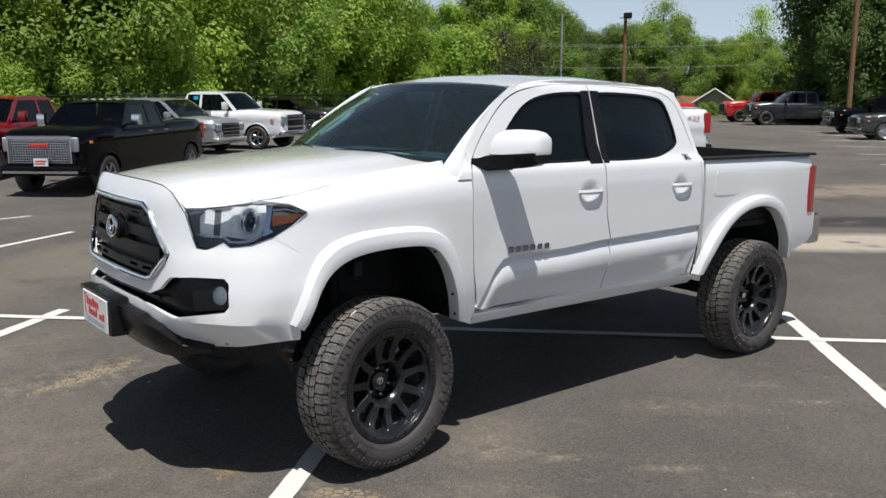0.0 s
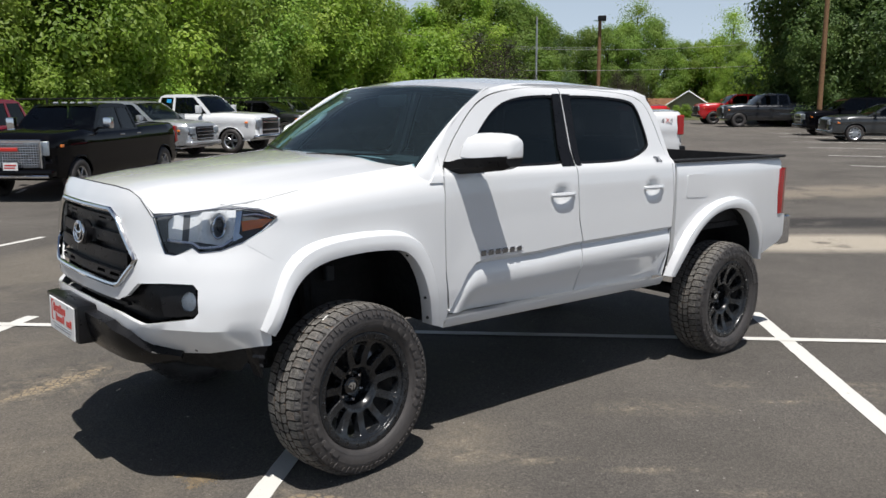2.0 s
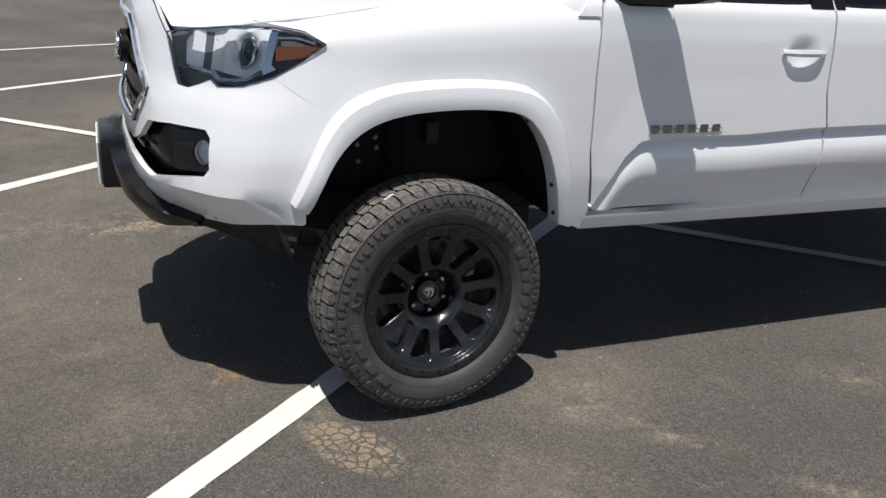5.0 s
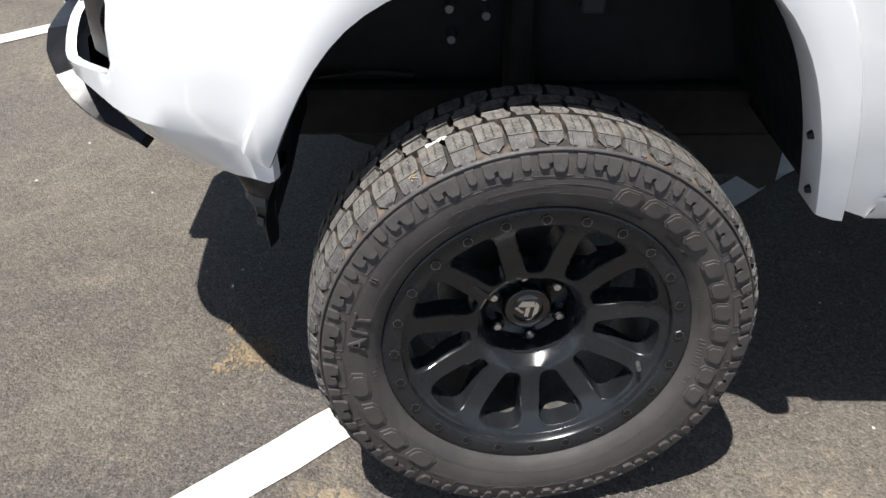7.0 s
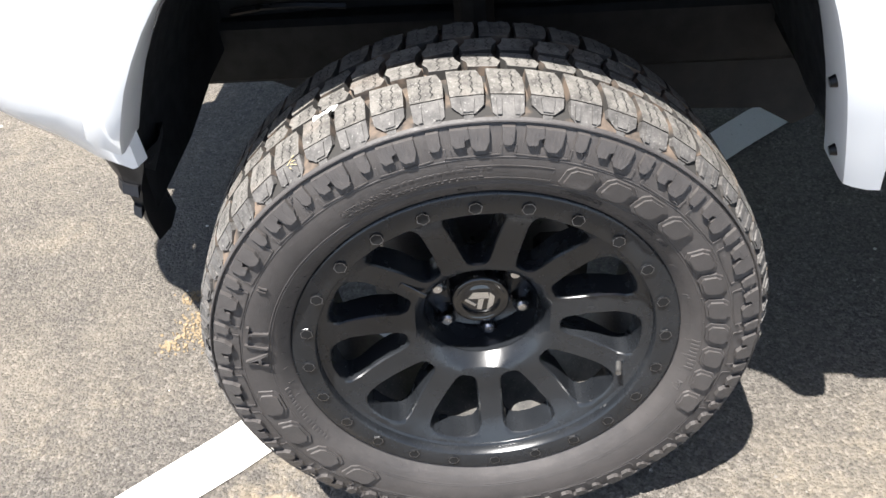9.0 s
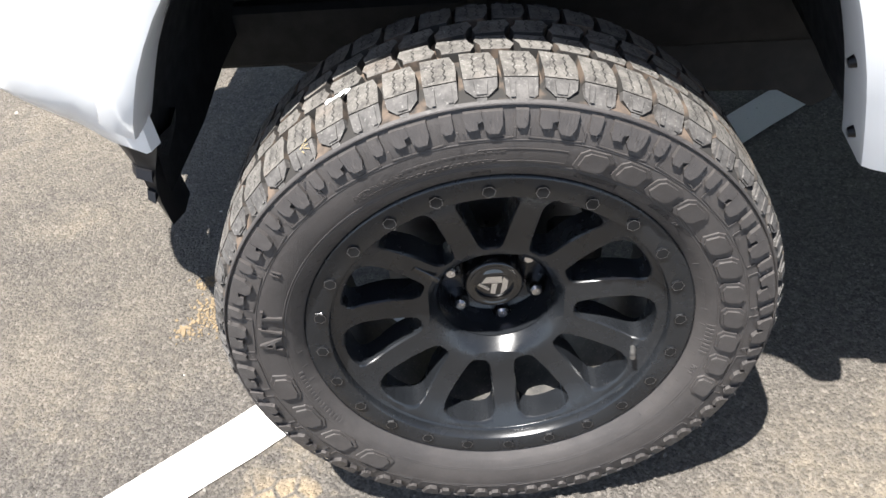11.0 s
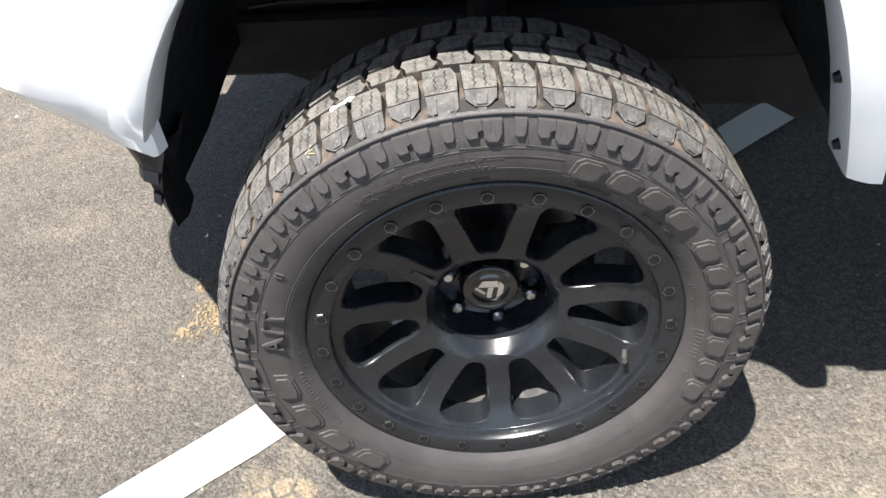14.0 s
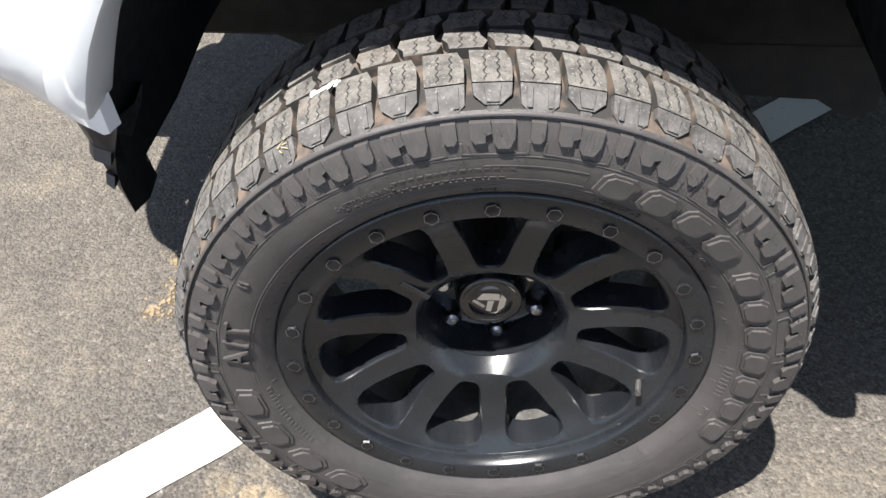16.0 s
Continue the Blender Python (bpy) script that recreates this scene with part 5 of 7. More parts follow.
def tyre_side(r):
    """How far out the sidewall lies at a radius."""
    return float(np.interp(r, [0.262, 0.280, 0.288, 0.300, 0.320, 0.338, 0.355, 0.372, 0.385, 0.392, 0.400, 0.408], [0.100, 0.112, 0.122, 0.130, 0.1355, 0.1365, 0.135, 0.131, 0.126, 0.121, 0.112, 0.098]))


def polar(a, r, w):
    return Vector((r * math.cos(a), -w, r * math.sin(a)))


def tyre_mesh():
    bm = bmesh.new()
    prof = [(0.10, 0.255)] + [(tyre_side(r), r) for r in (0.262, 0.280, 0.288, 0.300, 0.320, 0.338, 0.355, 0.365, 0.375, 0.385)]
    prof += [(0.121, 0.3895), (0.110, 0.394), (0.090, 0.397), (0.0, 0.399)]
    prof = prof + [(-w, r) for w, r in reversed(prof[:-1])]
    lathe(bm, prof, 180)
    # the tread's floor takes the groove colour, darkened for shade between the blocks
    for f in bm.faces:
        c = f.calc_center_median()
        if math.hypot(c.x, c.z) > 0.390:
            f.material_index = 1
    return bm


def bead_line(r, out, height=0.0012, half=0.0012, n=240):
    """A fine raised ring on the sidewall."""
    bm = bmesh.new()
    lathe(bm, [(tyre_side(r - half) + out, r - half), (tyre_side(r) + height + out, r), (tyre_side(r + half) + out, r + half)], n)
    return bm


def block(bm, pts, base, top, mat=0):
    """A solid with a slightly smaller top: pts are (angle, along) pairs; base and top map them to space."""
    n = len(pts)
    ca, cb = sum(p[0] for p in pts) / n, sum(p[1] for p in pts) / n
    lo = [bm.verts.new(base(*p)) for p in pts]
    hi = [bm.verts.new(top(ca + (p[0] - ca) * 0.965, cb + (p[1] - cb) * 0.97)) for p in pts]
    fs = [bm.faces.new(hi)]
    for k in range(n):
        fs.append(bm.faces.new((lo[k], lo[(k + 1) % n], hi[(k + 1) % n], hi[k])))
    for f in fs:
        f.material_index = mat
    if mat == 1:
        for f in fs[1:]:
            f.material_index = 3
    return hi


# across the tread a distance d from the middle line maps to a point of the crown
CROWN = [(0.0, 0.4115, 0.0), (0.05, 0.411, 0.05), (0.084, 0.4095, 0.084), (0.098, 0.4065, 0.097), (0.110, 0.4015, 0.108), (0.122, 0.395, 0.118), (0.132, 0.388, 0.1245), (0.140, 0.381, 0.1285)]


def crown(a, d, drop=0.0):
    s = 1 if d >= 0 else -1
    d = abs(d)
    r = float(np.interp(d, [c[0] for c in CROWN], [c[1] for c in CROWN]))
    w = float(np.interp(d, [c[0] for c in CROWN], [c[2] for c in CROWN]))
    if drop:
        lean = min(1.0, max(0.0, (d - 0.075) / 0.05))
        r, w = r - drop * (1 - 0.55 * lean), w - drop * 0.85 * lean
    return polar(a, r, s * w)


STEP = math.pi / PITCH


def sipe(bm, a, side, d0, d1, n, sway):
    """One fine zigzag cut in a tread block."""
    left, right = [], []
    for k in range(n + 1):
        d = d0 + (d1 - d0) * k / n
        z = a + (sway if k % 2 else -sway)
        left.append(bm.verts.new(crown(z - 0.0012, side * d, -0.0003)))
        right.append(bm.verts.new(crown(z + 0.0012, side * d, -0.0003)))
    for k in range(n):
        bm.faces.new((left[k], right[k], right[k + 1], left[k + 1])).material_index = 4


def shoulder_block(bm, a, side, wide):
    """A block of the shoulder: its flat crown and the part that wraps over the edge."""
    longer = 0.134 if wide else 0.124
    h = STEP * 0.445
    cut = 0.099
    p = [(a - h * 0.9 + 0.012, 0.046), (a + h * 0.85 + 0.012, 0.043), (a + h * 1.04, 0.066), (a + h * 1.0, 0.084), (a + h * 0.97, cut), (a - h * 0.97, cut), (a - h, 0.082), (a - h * 0.96, 0.064)]
    block(bm, [(x, side * y) for x, y in p], lambda u, v: crown(u, v, 0.014), lambda u, v: crown(u, v), 1)
    p = [(a - h * 0.97, cut), (a + h * 0.97, cut), (a + h * 0.93, longer - 0.011), (a + h * 0.40, longer), (a - h * 0.40, longer), (a - h * 0.93, longer - 0.011)]
    block(bm, [(x, side * y) for x, y in p], lambda u, v: crown(u, v, 0.010), lambda u, v: crown(u, v, 0.0004), 2)
    if wide:
        # two shallow chamfers at the foot
        for q in (-0.5, 0.5):
            p = [(a + h * (q - 0.16), 0.103), (a + h * (q + 0.16), 0.103), (a + h * (q + 0.13), longer - 0.008), (a + h * (q - 0.13), longer - 0.008)]
            block(bm, [(x, side * y) for x, y in p], lambda u, v: crown(u, v, 0.002), lambda u, v: crown(u, v, -0.0014), 2)
    else:
        p = [(a - h * 0.30, longer + 0.001), (a + h * 0.30, longer + 0.001), (a + h * 0.24, longer + 0.010), (a - h * 0.24, longer + 0.010)]
        block(bm, [(x, side * y) for x, y in p], lambda u, v: crown(u, v, 0.006), lambda u, v: crown(u, v, 0.001), 2)
        p = [(a - h * 0.42, 0.103), (a + h * 0.42, 0.103), (a + h * 0.30, longer - 0.003), (a - h * 0.30, longer - 0.003)]
        block(bm, [(x, side * y) for x, y in p], lambda u, v: crown(u, v, 0.002), lambda u, v: crown(u, v, -0.0016), 2)
    for da, d0 in ((-0.34, 0.052), (0.36, 0.052)):
        sipe(bm, a + da * h * 0.9, side, d0, 0.095, 7, 0.004)


def inner_block(bm, a, side):
    """A block of the row beside the middle line, set askew."""
    h = STEP * 0.445
    p = [(a - h * 1.0 + 0.02, 0.005), (a + h * 0.75 + 0.02, 0.003), (a + h * 1.08 + 0.01, 0.016), (a + h * 0.95, 0.027), (a + h * 0.90, 0.038), (a - h * 0.8, 0.040), (a - h * 1.05, 0.027), (a - h * 0.9 + 0.01, 0.015)]
    block(bm, [(x, side * y) for x, y in p], lambda u, v: crown(u, v, 0.013), lambda u, v: crown(u, v), 1)
    for da in (-0.4, 0.3):
        sipe(bm, a + da * h, side, 0.008, 0.037, 5, 0.005)


def on_wall(pts, h, bm, side=1, taper=0.9, base=-0.003):
    """A raised shape on the sidewall; pts are (angle, radius)."""
    block(bm, pts, lambda a, r: polar(a, r, side * (tyre_side(r) + base)), lambda a, r: polar(a, r, side * (tyre_side(r) + h)), 0)


def side_lug(bm, a, side):
    """The notched lug, the small bar beside it and their fine outline on the sidewall."""
    step = 2 * STEP
    for foot, h in (([(-0.25, 0.383), (-0.25, 0.367), (-0.19, 0.357), (-0.05, 0.357), (0.01, 0.363), (0.03, 0.383)], 0.0068),
                    ([(0.03, 0.383), (0.012, 0.3725), (0.09, 0.370), (0.09, 0.363), (0.22, 0.362), (0.27, 0.368), (0.27, 0.383)], 0.0064)):
        on_wall([(a + u * step, r) for u, r in foot], h, bm, side)
    b = a + step / 2
    on_wall([(b - 0.045 * step, 0.362), (b + 0.045 * step, 0.362), (b + 0.085 * step, 0.367), (b + 0.085 * step, 0.383), (b - 0.085 * step, 0.383), (b - 0.085 * step, 0.367)], 0.0055, bm, side)
    for u0, u1 in ((-0.43, -0.40), (0.37, 0.40)):
        on_wall([(a + u0 * step, 0.3485), (a + u1 * step, 0.3485), (a + u1 * step, 0.361), (a + u0 * step, 0.361)], 0.0014, bm, side)
    on_wall([(a - 0.40 * step, 0.348), (a + 0.40 * step, 0.348), (a + 0.40 * step, 0.3494), (a - 0.40 * step, 0.3494)], 0.0014, bm, side)


def tread(rim, single):
    """The tyre's tread and side lugs, block by block, or as one joined part."""
    mats = [RUBBER, TREAD, SHOULDER, GROOVE, CREVICE]
    kinds = []
    for side in (1, -1):
        kinds += [("tread_block", 2, 0, lambda bm, a, s=side: shoulder_block(bm, a, s, False)), ("tread_block", 2, 1, lambda bm, a, s=side: shoulder_block(bm, a, s, True)),
                  ("tread_block", 1, 0.5, lambda bm, a, s=side: inner_block(bm, a, s)), ("side_lug", 2, 0, lambda bm, a, s=side: side_lug(bm, a, s))]
    joined = bmesh.new()
    for name, every, shift, make in kinds:
        if single:
            bm = bmesh.new()
            make(bm, 0.0)
            bmesh.ops.recalc_face_normals(bm, faces=bm.faces[:])
            me = mesh_of(bm, name, mats, 25)
        for i in range(2 * PITCH // every):
            a = (i * every + shift) * STEP
            if single:
                part(name, me, None, rim).matrix_basis = Matrix.Rotation(-a, 4, "Y")
            else:
                make(joined, a)
    if single:
        joined.free()
    else:
        bmesh.ops.recalc_face_normals(joined, faces=joined.faces[:])
        tagged(part("tread", joined, mats, rim, "dusty tread and side lugs", 25), kind="stuff")


def rounded(a0, a1, r0, r1, cut=0.25, slant=0.0):
    c, d = (a1 - a0) * cut, (r1 - r0) * cut
    s = slant
    return [(a0 + c, r0), (a1 - c, r0), (a1, r0 + d), (a1 + s, r1 - d), (a1 - c + s, r1), (a0 + c + s, r1), (a0 + s, r1 - d), (a0, r0 + d)]


def wall_letters(bm, text, size, angle, r, height, spacing=1.0, upright=True):
    """Letters bent round the sidewall, their foot at radius r, from an angle in degrees clockwise."""
    tb = lettering(text, size, 0.002, spacing)
    for v in tb.verts:
        rr = r + v.co.y
        a = radians(angle) - v.co.x / (r + size * 0.35)
        v.co = polar(a, rr, tyre_side(rr) + (height if v.co.z > 0 else -0.003))
    tmp = bpy.data.meshes.new("letters")
    tb.to_mesh(tmp)
    tb.free()
    bm.from_mesh(tmp)
    bpy.data.meshes.remove(tmp)


def wall_marks():
    """Raised marks on the sidewall: plain blocks for the names, letters for the size and the tread type."""
    bm = bmesh.new()

    def names(a0, count, pitch, r0, r1, w=0.78):
        for k in range(count):
            s = a0 - k * pitch
            loop = rounded(radians(s - pitch * w), radians(s), r0, r1, 0.2, radians(-0.8))
            ca, cr = sum(p[0] for p in loop) / 8, sum(p[1] for p in loop) / 8
            on_wall(loop, 0.0028, bm)
            on_wall([(ca + (a - ca) * 0.74, cr + (r - cr) * 0.80) for a, r in loop], 0.0052, bm, 1, 0.9, 0.0)

    names(75.0, 4, 9.0, 0.309, 0.342, 0.86)
    names(35.5, 7, 8.6, 0.309, 0.342, 0.86)
    names(-123.0, 4, 13.0, 0.309, 0.342, 0.80)
    wall_letters(bm, "A/T", 0.045, 178.5, 0.309, 0.0048, 1.25)
    wall_letters(bm, "II", 0.018, 153.0, 0.328, 0.003, 1.1)
    wall_letters(bm, "LT285/55R20", 0.0105, 73.0, 0.2945, 0.0014)
    wall_letters(bm, "122/119S  10PR", 0.0105, 52.0, 0.2945, 0.0014)
    wall_letters(bm, "M+S", 0.0105, -14.0, 0.2945, 0.0014)
    wall_letters(bm, "SAFETY WARNING", 0.0085, 124.0, 0.322, 0.0012)
    wall_letters(bm, "DPAT2", 0.0085, 97.5, 0.2925, 0.0012)
    for r, a0, a1 in ((0.3165, 123.5, 92.0), (0.3125, 123.0, 90.0), (0.3285, 112.0, 90.0)):
        k = a0
        while k > a1:
            w = 1.2 if int(k * 7) % 3 else 0.6
            on_wall([(radians(k - w), r), (radians(k), r), (radians(k), r + 0.0022), (radians(k - w), r + 0.0022)], 0.0009, bm)
            k -= w + 0.45
    for a0, a1, r in ((189.5, 214.0, 0.294), (2.0, -9.0, 0.299), (2.0, -9.0, 0.294)):
        s = 1 if a1 > a0 else -1
        k = a0
        while (a1 - k) * s > 0:
            on_wall([(radians(k - 0.45), r), (radians(k + 0.45), r), (radians(k + 0.45), r + 0.006), (radians(k - 0.45), r + 0.006)], 0.0011, bm)
            k += s * 1.5
    # thin frames and spokes of the mould
    for a, r0, r1 in ((112.0, 0.295, 0.342), (95.0, 0.312, 0.333), (86.0, 0.300, 0.333), (76.5, 0.314, 0.332), (18.5, 0.290, 0.308), (9.5, 0.290, 0.308), (150.0, 0.289, 0.308), (-31.0, 0.291, 0.318), (-60.0, 0.291, 0.322), (-110.0, 0.291, 0.322), (-138.0, 0.291, 0.308)):
        on_wall([(radians(a - 0.12), r0), (radians(a + 0.12), r0), (radians(a + 0.12), r1), (radians(a - 0.12), r1)], 0.0009, bm)
    for a0, a1, r in ((76.5, 95.0, 0.3325), (76.5, 92.0, 0.314), (9.5, 18.5, 0.3075), (9.5, 18.5, 0.290)):
        n = 12
        for k in range(n):
            u, v = a0 + (a1 - a0) * k / n, a0 + (a1 - a0) * (k + 1) / n
            on_wall([(radians(u), r), (radians(v), r), (radians(v), r + 0.0012), (radians(u), r + 0.0012)], 0.0009, bm)
    for k in range(60):
        a = k * 6.0 + 1.7
        on_wall([(radians(a - 0.1), 0.286), (radians(a + 0.1), 0.286), (radians(a + 0.1), 0.292), (radians(a - 0.1), 0.292)], 0.0010, bm)
    return bm


def nubs(bm, rng):
    """Thin mould hairs on blocks and wall."""
    for i in range(260):
        a, r = rng.uniform(0, 2 * math.pi), rng.choice((0.361, 0.372, 0.381, 0.352))
        p = polar(a, r, tyre_side(r) + 0.002)
        q = polar(a + rng.uniform(-0.008, 0.008), r + rng.uniform(-0.001, 0.004), tyre_side(r) + rng.uniform(0.006, 0.010))
        rod(bm, p, q, 0.0005, 0.0003, 3)


FACE_W = [(0.0, 0.030), (0.0875, 0.030), (0.0905, 0.036), (0.095, 0.047), (0.100, 0.0545), (0.106, 0.0590), (0.113, 0.0612), (0.125, 0.063), (0.16, 0.066), (0.20, 0.075), (0.226, 0.088), (0.236, 0.095), (0.2405, 0.0965)]


def face_w(r):
    return float(np.interp(r, [p[0] for p in FACE_W], [p[1] for p in FACE_W]))


HOLES = 11


def window_shape(c):
    """One rounded, teardrop window in the wheel's face."""
    pts = []
    raw = [(0.1185, 0.013), (0.125, 0.0175), (0.140, 0.0225), (0.165, 0.0305), (0.19, 0.0385), (0.207, 0.0430), (0.219, 0.0425), (0.2275, 0.036), (0.2325, 0.022)]
    for r, h in raw:
        pts.append((r, h))
    loop = [(r, -h) for r, h in pts] + [(0.2345, 0.0)] + [(r, h) for r, h in reversed(pts)] + [(0.1155, 0.007), (0.1155, -0.007)]
    return [(r * math.cos(c) - h * math.sin(c), r * math.sin(c) + h * math.cos(c)) for r, h in loop]


def rim_face():
    circle = [(0.2405 * math.cos(k * math.pi / 48), 0.2405 * math.sin(k * math.pi / 48)) for k in range(96)]
    hub = [(0.0875 * math.cos(k * math.pi / 32), 0.0875 * math.sin(k * math.pi / 32)) for k in range(64)]
    wins = [window_shape(radians(94.0) - 2 * math.pi * k / HOLES) for k in range(HOLES)]
    bm = flat_cut(circle, [hub, *wins], 0.0125)
    for v in bm.verts:
        u, z = v.co.x, v.co.y
        r = math.hypot(u, z)
        v.co = Vector((u, -face_w(r), z))
    bm.normal_update()
    if sum(f.normal.y for f in bm.faces) > 0:
        bmesh.ops.reverse_faces(bm, faces=bm.faces[:])
    rims = [e for e in bm.edges if e.is_boundary and 0.1 < math.hypot(e.verts[0].co.x, e.verts[0].co.z) < 0.2395]
    # a small chamfer, then the deep wall of each window
    for dw, grow in ((0.003, 0.0022), (0.040, 0.004)):
        made = [g for g in bmesh.ops.extrude_edge_only(bm, edges=rims)["geom"]]
        vs = [g for g in made if isinstance(g, bmesh.types.BMVert)]
        for v in vs:
            a = math.atan2(v.co.z, v.co.x)
            k = round((radians(94.0) - a) / (2 * math.pi / HOLES))
            c = radians(94.0) - 2 * math.pi * k / HOLES
            m = Vector((0.178 * math.cos(c), v.co.y, 0.178 * math.sin(c)))
            d = (v.co - m)
            v.co = v.co - d.normalized() * grow + Vector((0, dw, 0))
        rims = [g for g in made if isinstance(g, bmesh.types.BMEdge) and g.is_boundary]
    # the pocket of the hub, then barrel and lips
    lathe(bm, [(0.034, 0.0955 - 0.008), (0.020, 0.0865), (-0.022, 0.0845), (-0.024, 0.083), (-0.024, 0.030), (-0.024, 0.001)], 72)
    lathe(bm, [(0.0965, 0.2405), (0.0985, 0.2415), (0.0985, 0.2435), (0.104, 0.2445)], 120)
    return bm


def barrel_mesh():
    bm = bmesh.new()
    lathe(bm, [(0.090, 0.2400), (0.06, 0.2370), (0.02, 0.2300), (-0.05, 0.2250), (-0.10, 0.2440), (-0.115, 0.262), (-0.118, 0.262)], 96)
    return bm


def ring_mesh():
    bm = bmesh.new()
    lathe(bm, [(0.100, 0.2435), (0.1140, 0.2450), (0.1152, 0.2466), (0.1160, 0.2745), (0.1152, 0.2782), (0.1120, 0.2803), (0.100, 0.2810)], 160)
    return bm


def hex_bolt():
    bm = bmesh.new()
    turn = Matrix.Rotation(math.pi / 2, 4, "X")
    bmesh.ops.create_cone(bm, cap_ends=True, segments=6, radius1=0.0104, radius2=0.0086, depth=0.0040, matrix=turn)
    # a paler rim round the head, put in as the glint along its edges
    outer = [bm.verts.new((0.0093 * math.cos(k * math.pi / 3), -0.0022, 0.0093 * math.sin(k * math.pi / 3))) for k in range(6)]
    inner = [bm.verts.new((0.0084 * math.cos(k * math.pi / 3), -0.0022, 0.0084 * math.sin(k * math.pi / 3))) for k in range(6)]
    for k in range(6):
        bm.faces.new((outer[k], outer[(k + 1) % 6], inner[(k + 1) % 6], inner[k])).material_index = 1
    return bm


def lug_mesh():
    bm = bmesh.new()
    rot = Matrix.Rotation(math.pi / 2, 4, "X")
    bmesh.ops.create_cone(bm, cap_ends=True, segments=12, radius1=0.0105, radius2=0.0098, depth=0.024, matrix=rot)
    bmesh.ops.create_cone(bm, cap_ends=True, segments=12, radius1=0.0098, radius2=0.0070, depth=0.004, matrix=Matrix.Translation((0, -0.014, 0)) @ rot)
    bmesh.ops.create_cone(bm, cap_ends=False, segments=20, radius1=0.0155, radius2=0.0150, depth=0.02, matrix=Matrix.Translation((0, 0.004, 0)) @ rot)
    return bm


def cap_mesh():
    bm = bmesh.new()
    lathe(bm, [(-0.024, 0.052), (-0.012, 0.050), (0.004, 0.047), (0.010, 0.044), (0.0115, 0.040), (0.009, 0.038), (0.009, 0.030), (0.011, 0.028), (0.0118, 0.015), (0.012, 0.001)], 56)
    return bm


def build_wheel(single):
    rng = random.Random(5)
    rim = new("wheel", mesh_of(rim_face(), "wheel", SATIN_BLACK, 28))
    tb = tyre_mesh()
    bmesh.ops.recalc_face_normals(tb, faces=tb.faces[:])
    tyre = part("tyre", tb, [RUBBER, GROOVE], rim, "black all-terrain tyre with dusty tread", 25)
    tread(rim, single)
    bb = bmesh.new()
    nubs(bb, rng)
    tagged(part("mould_hair", bb, RUBBER, rim), kind="stuff")
    for r, o in ((0.3875, 0.0012), (0.3045, 0.0), (0.3080, 0.0), (0.3445, 0.0)):
        part("tyre_ridge", bead_line(r, o, 0.0040 if r > 0.36 else 0.0009, 0.0019 if r > 0.36 else 0.0009), RUBBER, rim)
    marks = wall_marks()
    bmesh.ops.recalc_face_normals(marks, faces=marks.faces[:])
    tagged(part("raised_lettering", marks, RUBBER, rim, "raised marks on the tyre sidewall", 25), kind="stuff")
    part("bead_ring", ring_mesh(), SATIN_BLACK, rim, "black ring with small bolts")
    bolt = mesh_of(hex_bolt(), "ring_bolt", [BOLT_BLACK, EDGE_GLINT], 20)
    for k in range(24):
        a = radians(93.4 + 15 * k)
        o = part("ring_bolt", bolt, None, rim)
        o.matrix_basis = Matrix.Translation((0.2580 * math.cos(a), -0.1165, 0.2580 * math.sin(a))) @ Matrix.Rotation(a * 3, 4, "Y")
    part("barrel", barrel_mesh(), BARREL_DUST, rim, "dusty grey rim barrel")
    lug = mesh_of(lug_mesh(), "lug_nut", BARE_METAL, 25)
    for k in range(6):
        a = radians(101.0 + 60 * k)
        o = part("lug_nut", lug, None, rim, "bright steel lug nut")
        o.matrix_basis = Matrix.Translation((0.06985 * math.cos(a), 0.009, 0.06985 * math.sin(a)))
    cap = part("centre_cap", cap_mesh(), GLOSS_BLACK, rim, "gloss black centre cap")
    # a plain emblem of three bright slabs
    bm = bmesh.new()
    for pts in ([(-0.020, 0.006), (-0.012, 0.019), (0.011, 0.019), (0.013, 0.006)], [(-0.004, 0.005), (0.005, 0.005), (0.001, -0.017), (-0.006, -0.015)], [(0.014, 0.018), (0.0215, 0.009), (0.019, -0.008), (0.009, -0.019)]):
        vs = [bm.verts.new((x, -0.0128, z)) for x, z in pts]
        bm.faces.new(vs)
        lo = [bm.verts.new((x * 1.04, -0.0112, z * 1.04)) for x, z in pts]
        for k in range(4):
            bm.faces.new((vs[k], vs[(k + 1) % 4], lo[(k + 1) % 4], lo[k]))
    bmesh.ops.recalc_face_normals(bm, faces=bm.faces[:])
    part("cap_emblem", bm, CHROME, rim, "bright emblem on the cap")
    part("cap_bar", boxed((-0.022, -0.0127, -0.0135), (-0.0015, -0.0112, -0.0085), 0, Matrix.Rotation(radians(38), 4, "Y")), BARE_METAL, rim)
    # a plain embossed bar on a spoke
    part("spoke_bar", boxed((0.105, -0.0665, -0.0045), (0.15, -0.0645, 0.0045), 0.001, Matrix.Rotation(-radians(143.0), 4, "Y")), GLOSS_BLACK, rim)
    bm = bmesh.new()
    va = radians(-20.0)
    rod(bm, (0.223 * math.cos(va), -0.072, 0.223 * math.sin(va)), (0.214 * math.cos(va), -0.108, 0.214 * math.sin(va)), 0.0045, 0.0042, 10)
    part("valve_stem", bm, DULL_METAL, rim, "grey valve stem")
    bm = bmesh.new()
    lathe(bm, [(-0.045, 0.165), (-0.045, 0.06), (-0.07, 0.06), (-0.07, 0.165), (-0.045, 0.165)], 48)
    part("brake_disc", bm, DULL_METAL, rim, "grey brake disc")
    bm = bmesh.new()
    box(bm, (0.08, 0.035, -0.09), (0.175, 0.085, 0.09), 0.015)
